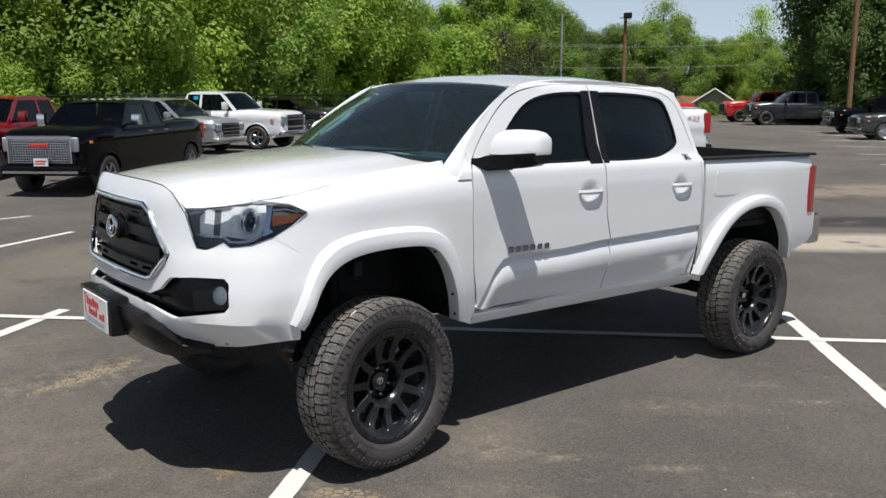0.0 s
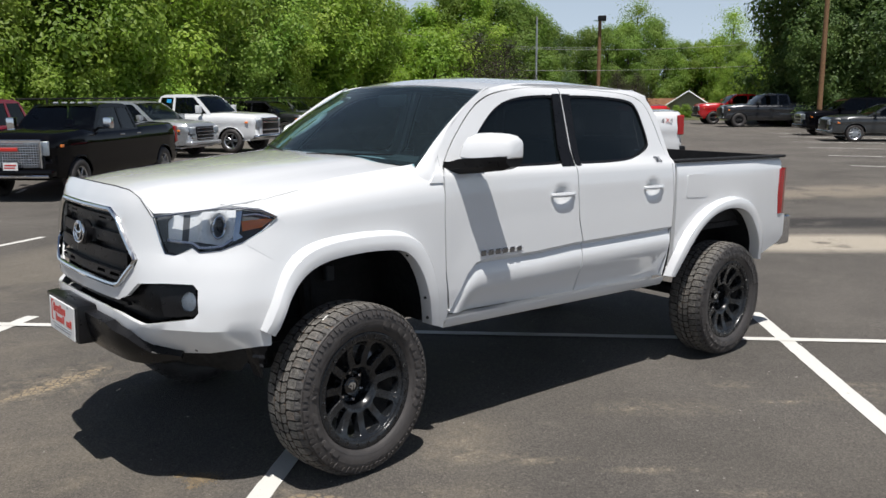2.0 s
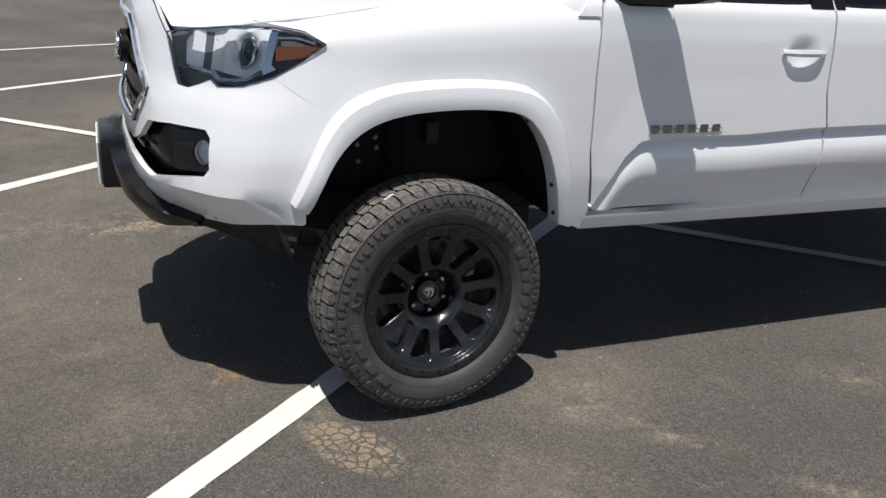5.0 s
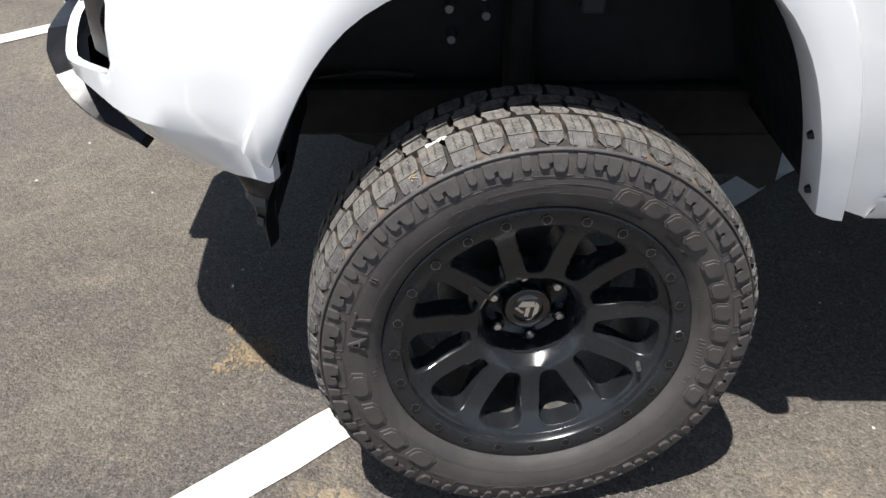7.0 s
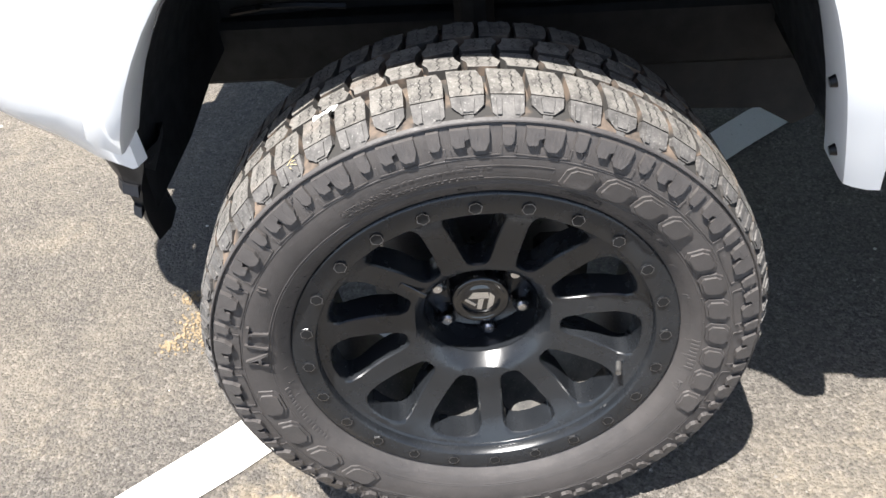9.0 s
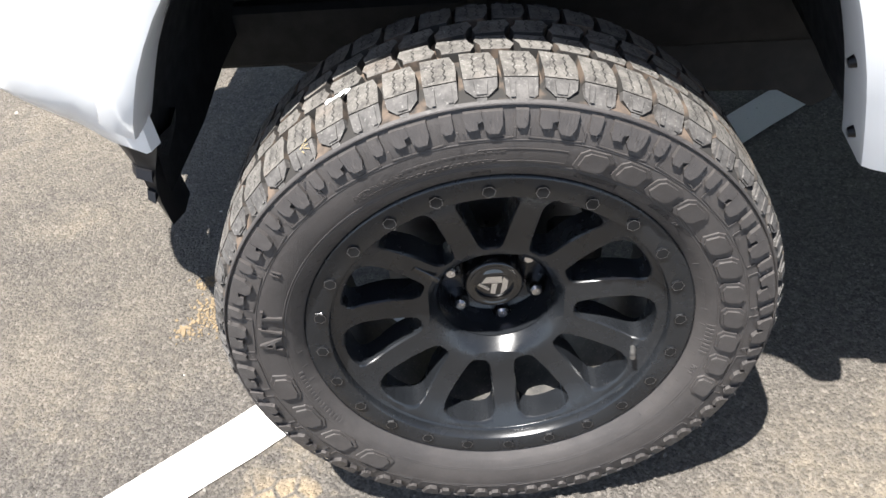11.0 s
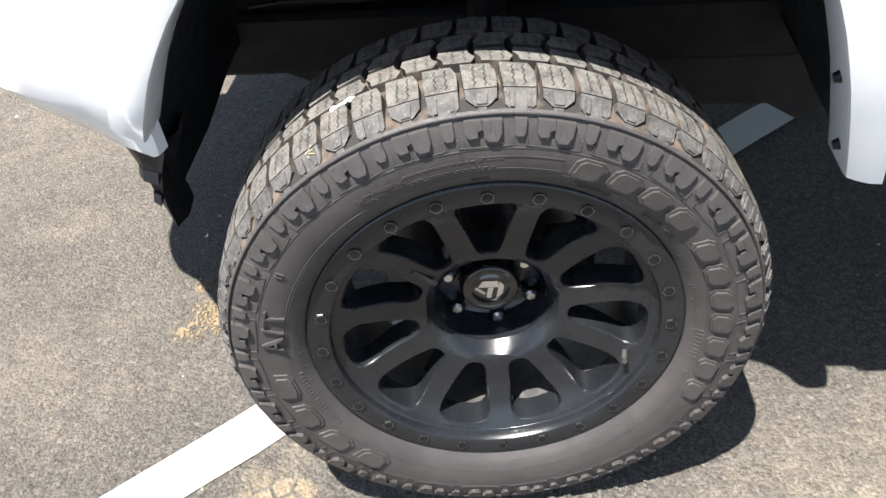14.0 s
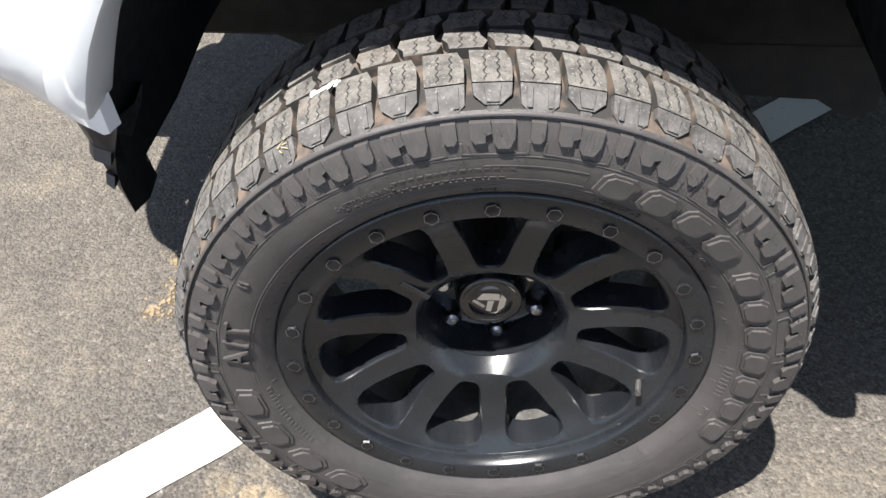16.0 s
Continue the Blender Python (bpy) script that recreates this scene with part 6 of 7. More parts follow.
    part("brake_caliper", bm, CHASSIS, rim)
    return rim


wheel = build_wheel(True)
# a smear of white paint on two tread blocks, and a straw caught in a groove
smear = bmesh.new()
rs = random.Random(3)
for k in range(30):
    a, d = radians(118.5 + rs.uniform(-2.8, 2.8)), rs.gauss(0.0455, 0.0024)
    ring = [smear.verts.new(crown(a + rs.uniform(0.004, 0.009) * math.cos(j * 1.047), d + rs.uniform(0.002, 0.004) * math.sin(j * 1.047), -0.0006)) for j in range(6)]
    smear.faces.new(ring)
part("paint_smear", smear, glow_less("white_smear", (0.72, 0.72, 0.70), 0.6), wheel, "white paint smear on the tread")
straw = bmesh.new()
for k in range(5):
    a, d = radians(rs.gauss(126.0, 0.6)), rs.uniform(0.100, 0.110)
    rod(straw, crown(a, d, -0.002), crown(a + rs.uniform(-0.03, 0.03), d + rs.uniform(-0.008, 0.008), -0.004), 0.0007, 0.0004, 4)
part("straw", straw, glow_less("dry_straw", (0.45, 0.35, 0.18), 0.8), wheel, "dry straw caught in the tread")
wheel.parent = truck
wheel.matrix_basis = pose(0.0022, -0.8676, 0.4105, -2.60, 3.03, 5.17)
other = build_wheel(False)
other.parent = truck
other.matrix_basis = pose(3.235, -0.868, 0.408, 0, 0, 0) @ Matrix.Rotation(radians(-37), 4, "Y")
for m in (pose(0.0, 0.868, 0.406, 0, 0, 180), pose(3.235, 0.868, 0.408, 0, 20, 180)):
    copy_thing(other, m)

# ---- the other parked vehicles ----
RIM_SILVER = metal("alloy_rim", (0.55, 0.56, 0.58), 0.28)
RIM_DARK = plastic("dark_rim", (0.02, 0.02, 0.021), 0.35)
CAR_GLASS = clear("car_glass", (0.10, 0.115, 0.12), 0.02)
CAR_SHIELD = clear("car_windscreen", (0.30, 0.36, 0.36), 0.02)


def car_wheel(r, rim_r, w, spokes, rim_mat):
    bm = bmesh.new()
    lathe(bm, [(w * 0.42, rim_r), (w * 0.5, rim_r + 0.02), (w * 0.5, r - 0.05), (w * 0.42, r - 0.01), (w * 0.3, r), (-w * 0.3, r), (-w * 0.5, r - 0.05), (-w * 0.5, rim_r), (w * 0.42, rim_r)], 36)
    rim = bmesh.new()
    lathe(rim, [(w * 0.43, rim_r), (w * 0.36, rim_r - 0.025), (-w * 0.2, rim_r - 0.04)], 36)
    for k in range(spokes):
        a = 2 * math.pi * k / spokes
        m = Matrix.Rotation(a, 4, "Y")
        box(rim, (0.0, -w * 0.36, -0.030), (rim_r - 0.02, -w * 0.22, 0.030), 0.008, m)
    rod(rim, (0, -w * 0.40, 0), (0, -w * 0.1, 0), 0.06, 0.08, 14)
    well_ = bmesh.new()
    lathe(well_, [(w * 0.10, rim_r - 0.02), (w * 0.10, 0.001)], 24)
    return bm, rim, well_


def fillet(pts, r):
    """An open outline with each corner rounded by about r."""
    out = [pts[0]]
    for p, q, n in zip(pts, pts[1:], pts[2:]):
        a, b = math.hypot(q[0] - p[0], q[1] - p[1]), math.hypot(n[0] - q[0], n[1] - q[1])
        u, v = min(r, a * 0.45) / max(a, 1e-6), min(r, b * 0.45) / max(b, 1e-6)
        e, f = (q[0] + (p[0] - q[0]) * u, q[1] + (p[1] - q[1]) * u), (q[0] + (n[0] - q[0]) * v, q[1] + (n[1] - q[1]) * v)
        out += [e, ((e[0] + f[0] + 2 * q[0]) / 4, (e[1] + f[1] + 2 * q[1]) / 4), f]
    return out + [pts[-1]]


def vehicle(name, label, kind, paint_mat, L, W, H, wb, nose_len, at, r=0.38, rim_r=0.24, hood=1.15, belt=1.15, deck=1.30, ride=0.32, glass=(0.32, 0.44, 0.70, 0.74), grille="bars", bumper=None, rim_mat=None, bars=4, spokes=6, sticker=False, group="parked vehicles"):
    """A parked vehicle. It heads along +x, its front axle at x = 0 and the ground at z = 0.
    glass: where the windscreen's foot, the roof's front, the roof's end and the glass's end lie, as shares of the length."""
    car = thing(name, label, "car" if kind != "pickup" else "pickup truck", at, group)
    bumper, rim_mat = bumper or paint_mat, rim_mat or RIM_SILVER
    xf, xr = nose_len, nose_len - L
    hw = W / 2
    X = lambda k: xf - L * k

    def width(x, z):
        k = (xf - x) / L
        w = hw * float(np.interp(k, [0, 0.03, 0.10, 0.2, 0.9, 0.97, 1.0], [0.80, 0.90, 0.975, 1.0, 1.0, 0.96, 0.90]))
        return w * float(np.interp(z, [ride, ride + 0.12, belt * 0.58, belt * 0.70, belt * 0.82, belt * 0.86, belt, belt + 0.3], [0.93, 0.985, 0.990, 0.982, 1.0, 0.998, 0.955, 0.93]))

    ra = r + 0.075
    arc = lambda cx: [(cx + ra * math.cos(math.pi * k / 12), max(ride, r * 0.97 + ra * math.sin(math.pi * k / 12))) for k in range(13)]
    top = [(xf - 0.02, ride + 0.12), (xf, 0.55), (xf - 0.03, hood * 0.72), (xf - 0.06, hood * 0.90), (xf - 0.18, hood * 0.985), (X(glass[0]) + 0.35, hood + 0.05), (X(glass[0]), belt + 0.02)]
    if kind == "pickup":
        top += [(X(glass[3]), belt + 0.02), (X(glass[3]) - 0.03, deck), (xr + 0.10, deck + 0.02), (xr + 0.03, deck - 0.03), (xr + 0.02, 0.62), (xr, 0.58), (xr + 0.02, ride + 0.08)]
    elif kind == "sedan":
        top += [(X(glass[3]), belt + 0.05), (xr + 0.10, deck), (xr + 0.02, deck - 0.10), (xr, 0.62), (xr + 0.03, ride + 0.05)]
    else:
        top += [(X(glass[3]) + 0.1, belt + 0.05), (xr + 0.06, belt), (xr, belt - 0.2), (xr - 0.02, 0.6), (xr + 0.03, ride + 0.05)]
    top = fillet(top, 0.16)
    crest = sorted(top)

    def shoulder(x, z):
        """The width with the body's upper edge rolled inwards."""
        high = float(np.interp(x, [p[0] for p in crest], [p[1] for p in crest]))
        return width(x, z) - 0.07 * max(0.0, 1 - (high - z) / 0.11) ** 2

    # sides, with real wheel openings
    outline = top + [(x, z) for x, z in reversed(arc(-wb))][::1] + [(x, z) for x, z in reversed(arc(0.0))]
    body = bmesh.new()
    for mirror in (False, True):
        sb = sheet(outline, [], 0.09, lambda x, z: Vector((x, -shoulder(x, z), z)), 0.02, (0, -1, 0), mirror)
        tmp = bpy.data.meshes.new("side")
        sb.to_mesh(tmp)
        sb.free()
        body.from_mesh(tmp)
        bpy.data.meshes.remove(tmp)
    rows = []
    for x, z in top:
        w = shoulder(x, z)
        up = 1.0 if z > 0.8 * hood else 0.2
        rows.append([(x, y * w, z + up * h) for y, h in ((-1, 0.0), (-0.97, 0.012), (-0.90, 0.026), (-0.75, 0.040), (-0.5, 0.050), (-0.2, 0.062), (0.2, 0.062), (0.5, 0.050), (0.75, 0.040), (0.90, 0.026), (0.97, 0.012), (1, 0.0))])
    loft(body, rows)
    box(body, (xr + 0.25, -hw * 0.9, ride), (xf - 0.3, hw * 0.9, ride + 0.05))
    bmesh.ops.remove_doubles(body, verts=body.verts[:], dist=1e-4)
    part("body", body, paint_mat, car)
    # greenhouse: painted frame over dark glass
    a, b, c, d = (X(k) for k in glass)
    zb, zt = belt - 0.02, H - 0.03
    wb_, wt = hw * 0.925, hw * 0.74

    def house(k, z):
        t = (z - zb) / (zt - zb)
        return wb_ + (wt - wb_) * t

    shape = fillet([(a, zb), (b, zt), ((b + c) / 2, zt + 0.02), (c, zt), (d, zb)], 0.22)
    px = [p[0] for p in shape]

    def wins():
        m = 0.07
        lean_f, lean_r = (b - a) / (zt - zb), (c - d) / (zt - zb)
        lo, hi = zb + 0.05, zt - 0.085
        xa = lambda z: a + (z - zb) * lean_f - 0.16
        xd = lambda z: d + (z - zb) * lean_r + 0.10
        mid = X(glass[1]) - (0.80 if kind == "pickup" else 0.72)
        first = [(xa(lo), lo), (min(xa(hi), b - 0.02), hi), (mid + 0.04, hi), (mid + 0.05, lo)]
        second = [(mid - 0.05, lo), (mid - 0.04, hi), (max(xd(hi), c + 0.05), hi), (xd(lo), lo)]
        return [first, second]

    holes = wins()
    shell = bmesh.new()
    for mirror in (False, True):
        sb = sheet(shape, holes, 0.3, lambda x, z: Vector((x, -house(x, z), z)), 0.03, (0, -1, 0), mirror)
        tmp = bpy.data.meshes.new("side")
        sb.to_mesh(tmp)
        sb.free()
        shell.from_mesh(tmp)
        bpy.data.meshes.remove(tmp)
    rows = []
    for x, z in ((b + 0.05, zt - 0.035), (b - 0.05, zt + 0.0), (b - 0.3, zt + 0.03), ((b + c) / 2, zt + 0.04), (c + 0.25, zt + 0.025), (c, zt - 0.01)):
        rows.append([(x, y * wt, z - 0.04 * abs(y) ** 3) for y in (-1, -0.92, -0.6, 0, 0.6, 0.92, 1)])
    loft(shell, rows)
    part("cabin", shell, paint_mat, car)
    for mirror in (False, True):
        for h in holes:
            part("side_window", sheet(ring_of(h, 1.03), [], 0.5, lambda x, z: Vector((x, -house(x, z) + 0.012, z)), 0, (0, -1, 0), mirror), CAR_GLASS, car, "dark side window")
    bm = bmesh.new()
    loft(bm, [[(a - 0.05 * abs(y) ** 2, y * wb_ * 0.97, zb), ((a + b) / 2 + 0.02 - 0.04 * abs(y) ** 2, y * (wb_ + wt) / 2 * 0.97, (zb + zt) / 2 + 0.03), (b - 0.02 * abs(y) ** 2, y * wt * 0.97, zt - 0.03)] for y in (-1, -0.7, -0.35, 0, 0.35, 0.7, 1)])
    bmesh.ops.recalc_face_normals(bm, faces=bm.faces[:])
    part("windscreen", bm, CAR_SHIELD, car, "tinted windscreen")
    bm = bmesh.new()
    loft(bm, [[(d, y * wb_ * 0.95, zb), (c, y * wt * 0.95, zt - 0.03)] for y in (-1, 0, 1)])
    part("rear_window", bm, CAR_GLASS, car, "dark rear window")
    cabin = bmesh.new()
    box(cabin, (d + 0.1, -hw * 0.8, ride + 0.1), (a - 0.25, hw * 0.8, zb - 0.02), 0.05)
    for y in (-0.38, 0.38):
        for x in (b - 0.75, b - 1.6):
            box(cabin, (x - 0.1, y - 0.22, zb - 0.3), (x + 0.05, y + 0.22, zb + 0.12), 0.04)
            box(cabin, (x - 0.09, y - 0.11, zb + 0.13), (x, y + 0.11, zb + 0.28), 0.03)
    part("interior", cabin, CABIN, car)
    # wheels
    tyre, rim, dark = car_wheel(r, rim_r, 0.26, spokes, rim_mat)
    tm, rm, dm = mesh_of(tyre, "wheel", RUBBER), mesh_of(rim, "rim", rim_mat), mesh_of(dark, "hub_shade", CHASSIS)
    for x in (0.0, -wb):
        for s in (-1, 1):
            wob = part("wheel", tm, None, car)
            wob.matrix_basis = Matrix.Translation((x, s * (hw - 0.14), r)) @ (Matrix.Rotation(math.pi, 4, "Z") if s > 0 else Matrix.Identity(4))
            part("rim", rm, None, wob)
            part("hub_shade", dm, None, wob)
            part("arch_liner", boxed((x - ra + 0.01, s * (hw - 0.36) - 0.18, ride + 0.1), (x + ra - 0.01, s * (hw - 0.36) + 0.14, r + ra - 0.02), 0.08), DARK_LINER, car)
            lip = tube_path([(px, s * (width(px, pz) + 0.004), pz) for px, pz in arc(x) if pz > ride + 0.02], 0.016, 6)
            part("arch_lip", lip, paint_mat, car)
    # front: grille, lamps, bumper
    g0, g1 = hood * 0.50, hood * 0.90
    gw = hw * (0.66 if grille == "mesh" else 0.56 if kind == "pickup" else 0.48)
    gx = xf + 0.012
    gr = part("grille", boxed((gx - 0.10, -gw, g0), (gx, gw, g1), 0.03, None, 2), BLACK_PLASTIC, car, "dark grille")
    if grille in ("chrome", "mesh"):
        part("grille_surround", boxed((gx - 0.05, -gw - 0.03, g1 - 0.05), (gx + 0.02, gw + 0.03, g1 + 0.03), 0.015), CHROME, gr, "chrome grille bar")
        for s in (-1, 1):
            part("grille_surround", boxed((gx - 0.05, s * (gw + 0.015) - 0.02, g0), (gx + 0.02, s * (gw + 0.015) + 0.02, g1), 0.01), CHROME, gr, "chrome grille bar")
    if grille == "mesh":
        for k in range(24):
            y = gw * (k - 11.5) / 12.0
            part("grille_bar", boxed((gx - 0.02, y - 0.007, g0 + 0.02), (gx + 0.006, y + 0.007, g1 - 0.04), 0.002), BARE_METAL, gr)
        part("badge_bar", boxed((gx, -0.20, g1 - 0.21), (gx + 0.022, 0.20, g1 - 0.145), 0.008), RED_INK, gr, "red badge bar")
    for k in range(bars):
        z = g0 + (g1 - g0) * (k + 0.5) / bars
        h = (g1 - g0) / bars * (0.30 if grille == "mesh" else 0.22)
        part("grille_bar", boxed((gx - 0.02, -gw * 0.96, z - h / 2), (gx + 0.014, gw * 0.96, z + h / 2), 0.006), CHROME if grille != "black" else BLACK_PLASTIC, gr)
    for s in (-1, 1):
        y = s * (gw + (hw * 0.80 - gw) / 2 + 0.02)
        lw = (hw * 0.78 - gw) / 2
        lm = part("headlamp", boxed((xf - 0.28, y - lw, g0 + (g1 - g0) * 0.45), (xf - 0.02, y + lw, g1 - 0.01), 0.03, None, 2), LAMP_BOWL, car, "clear headlamp")
        part("lamp_lens", boxed((xf - 0.25, y - lw * 1.03, g0 + (g1 - g0) * 0.43), (xf - 0.008, y + lw * 1.03, g1), 0.03, None, 2), LENS, lm)
        part("turn_lamp", boxed((xf - 0.42, s * hw * 0.935 - 0.03, g1 - 0.15), (xf - 0.31, s * hw * 0.935 + 0.012, g1 - 0.09), 0.01), AMBER, lm)
        tz0, tz1 = (deck - 0.50, deck - 0.05) if kind == "pickup" else (belt - 0.28, belt - 0.08)
        part("tail_lamp", boxed((xr - 0.005, s * hw * 0.84 - 0.11, tz0), (xr + 0.16, s * hw * 0.84 + 0.115, tz1), 0.02), RED_LENS, car, "red tail lamp")
        # mirrors and handles
        mz = zb + 0.10
        bm = boxed((a - 0.45, s * (hw + 0.13) - 0.11, mz - 0.02), (a - 0.30, s * (hw + 0.13) + 0.09, mz + (0.24 if kind == "pickup" else 0.15)), 0.04, None, 2)
        mr = part("door_mirror", bm, CHROME if grille == "mesh" else paint_mat, car)
        part("mirror_arm", boxed((a - 0.42, s * hw * 0.95 - 0.06, mz - 0.02), (a - 0.34, s * hw * 0.95 + 0.10, mz + 0.03), 0.01), BLACK_PLASTIC, mr)
        for x in (X(glass[1]) - 0.62, X(glass[1]) - 1.5):
            part("door_handle", boxed((x - 0.11, s * width(x, belt - 0.1) - 0.02, belt - 0.12), (x + 0.11, s * width(x, belt - 0.1) + 0.02, belt - 0.085), 0.008), paint_mat if grille != "mesh" else CHROME, car)
        part("door_gap", sheet([(X(glass[1]) - 0.80, ride + 0.10), (X(glass[1]) - 0.80, zb), (X(glass[1]) - 0.812, zb), (X(glass[1]) - 0.812, ride + 0.10)], [], 1.0, lambda x, z: Vector((x, -width(x, z) - 0.002, z)), 0, (0, -1, 0), s > 0), CREVICE, car)
    part("bumper", boxed((xf - 0.18, -hw * 0.88, ride + 0.08), (xf + 0.06, hw * 0.88, g0 - 0.03), 0.06, None, 3), bumper, car, "front bumper")
    part("air_intake", boxed((xf + 0.02, -hw * 0.5, ride + 0.10), (xf + 0.068, hw * 0.5, g0 - 0.12), 0.02), BLACK_PLASTIC, car)
    part("rear_bumper", boxed((xr - 0.08, -hw * 0.9, ride + 0.12), (xr + 0.12, hw * 0.9, 0.66), 0.05, None, 3), bumper, car, "rear bumper")
    if kind == "pickup":
        part("bed_void", boxed((xr + 0.12, -hw * 0.80, deck - 0.35), (X(glass[3]) - 0.12, hw * 0.80, deck + 0.048), 0.02), BED_IN, car, "black bed liner")
    if sticker:
        part("window_sticker", sheet([(holes[1][2][0] + 0.22, zt - 0.26), (holes[1][2][0] + 0.22, zt - 0.14), (holes[1][2][0] + 0.40, zt - 0.14), (holes[1][2][0] + 0.40, zt - 0.26)], [], 1, lambda x, z: Vector((x, -house(x, z) - 0.004, z)), 0, (0, -1, 0)), STICKER, car, "blue window sticker")
    return car


STICKER = glow_less("blue_sticker", (0.02, 0.30, 0.60), 0.5)
P_BLACK = paint("black_car_paint", (0.003, 0.003, 0.004), 0.07, 0, 0.08)
P_BLACK.node_tree.nodes["Principled BSDF"].inputs["Specular IOR Level"].default_value = 0.14
P_RED = paint("red_car_paint", (0.26, 0.010, 0.016), 0.18, 0.2, 0.9)
P_BRIGHT_RED = paint("bright_red_paint", (0.50, 0.012, 0.014), 0.2, 0.0, 0.8)
P_SILVER = paint("silver_car_paint", (0.50, 0.52, 0.54), 0.28, 0.6, 0.8)
P_CHAR = paint("charcoal_car_paint", (0.035, 0.037, 0.042), 0.22, 0.4, 0.9)
P_GREY = paint("grey_car_paint", (0.055, 0.058, 0.06), 0.22, 0.5, 0.9)

gmc = vehicle("pickup_truck", "black heavy-duty crew cab pickup truck with a chrome grille", "pickup", P_BLACK, 6.35, 2.06, 2.02, 4.36, 0.98, stand(3.12, 15.5, 224), 0.42, 0.25, 1.40, 1.38, 1.42, 0.42, (0.265, 0.375, 0.60, 0.625), "mesh", P_BLACK, None, 11)
plate2 = part("plate", boxed((1.065, -0.10, 0.66), (1.075, 0.22, 0.82), 0.003), bpy.data.materials["plate_white"], gmc, "white dealer plate")
part("plate_bar", boxed((1.076, -0.06, 0.75), (1.078, 0.19, 0.78)), RED_INK, plate2)
part("plate_bar", boxed((1.076, -0.07, 0.70), (1.078, 0.16, 0.725)), RED_INK, plate2)
for y in (-0.42, -0.2, 0.0, 0.2, 0.42):
    part("roof_marker", boxed((-1.74, y - 0.05, 2.005), (-1.65, y + 0.05, 2.038), 0.01), PALE_PLASTIC, gmc)
part("front_trim", boxed((1.02, -0.85, 0.50), (1.06, 0.85, 0.56), 0.02), CHROME, gmc)
part("paper", boxed((-0.95, -0.15, 1.40), (-0.75, 0.12, 1.41)), bpy.data.materials["plate_white"], gmc)

vehicle("pickup_truck", "dark red crew cab pickup truck with chrome grille bars", "pickup", P_RED, 5.9, 2.03, 1.97, 3.68, 0.95, stand(1.5, 18.7, 223), 0.41, 0.24, 1.30, 1.28, 1.40, 0.40, (0.27, 0.385, 0.63, 0.66), "chrome", P_RED, None, 3)
vehicle("suv", "silver crossover with a chrome barred grille", "suv", P_SILVER, 4.78, 1.93, 1.74, 2.85, 0.98, stand(9.05, 21.65, 302), 0.36, 0.24, 1.05, 1.08, 1.1, 0.28, (0.25, 0.43, 0.90, 0.985), "bars", P_SILVER, None, 4)
vehicle("pickup_truck", "white crew cab pickup truck with chrome bumper and grille", "pickup", WHITE, 5.82, 2.02, 1.95, 3.57, 0.95, stand(11.70, 22.25, 303), 0.40, 0.255, 1.25, 1.26, 1.38, 0.40, (0.28, 0.40, 0.64, 0.66), "chrome", CHROME, None, 2, 5, True)
vehicle("suv", "dark grey crossover with a blue window sticker", "suv", P_CHAR, 4.7, 1.88, 1.70, 2.75, 0.95, stand(18.9, 31.0, 302), 0.36, 0.24, 1.05, 1.08, 1.1, 0.28, (0.26, 0.43, 0.88, 0.98), "bars", P_CHAR, None, 4, 8, True)
vehicle("suv", "silver sport utility vehicle with dark windows", "suv", P_SILVER, 4.8, 1.95, 1.76, 2.85, 0.98, stand(22.5, 35.2, 302), 0.37, 0.24, 1.08, 1.1, 1.1, 0.3, (0.25, 0.42, 0.90, 0.985), "bars", P_SILVER, None, 4, 6, True)
vehicle("sedan", "black sedan parked beyond the silver vehicle", "sedan", P_BLACK, 4.85, 1.85, 1.47, 2.85, 0.97, stand(26.2, 39.4, 302), 0.33, 0.23, 0.92, 0.95, 1.05, 0.22, (0.29, 0.46, 0.76, 0.90), "bars", P_BLACK)
white_pickup = vehicle("pickup_truck", "white pickup truck with red and grey lettering on its bed", "pickup", WHITE, 5.9, 2.03, 1.97, 3.68, 0.95, stand(11.5, 10.75, 143), 0.40, 0.24, 1.30, 1.28, 1.42, 0.42, (0.27, 0.385, 0.63, 0.66), "chrome", BLACK_PLASTIC, None, 3)
vehicle("pickup_truck", "charcoal crew cab pickup truck with black wheels", "pickup", P_CHAR, 5.82, 2.02, 1.95, 3.57, 0.95, stand(44.1, 22.5, 133), 0.41, 0.23, 1.25, 1.26, 1.38, 0.40, (0.28, 0.40, 0.64, 0.66), "black", P_CHAR, RIM_DARK, 3)
vehicle("pickup_truck", "bright red pickup truck with a dark grille", "pickup", P_BRIGHT_RED, 5.9, 2.03, 1.95, 3.7, 0.97, stand(48.0, 26.6, 136), 0.41, 0.24, 1.30, 1.28, 1.40, 0.40, (0.28, 0.40, 0.63, 0.66), "black", BLACK_PLASTIC, RIM_DARK, 3)
vehicle("suv", "black sport utility vehicle with a chrome grille", "suv", P_BLACK, 4.75, 1.88, 1.72, 2.86, 0.98, stand(36.7, 13.95, 132), 0.36, 0.24, 1.08, 1.1, 1.1, 0.28, (0.25, 0.42, 0.90, 0.985), "chrome", P_BLACK, None, 3)
vehicle("sedan", "dark grey sedan with bright alloy wheels", "sedan", P_GREY, 4.87, 1.85, 1.48, 2.85, 0.97, stand(32.4, 10.8, 130), 0.335, 0.235, 0.95, 0.97, 1.08, 0.22, (0.27, 0.45, 0.76, 0.92), "black", P_GREY, None, 4, 10)
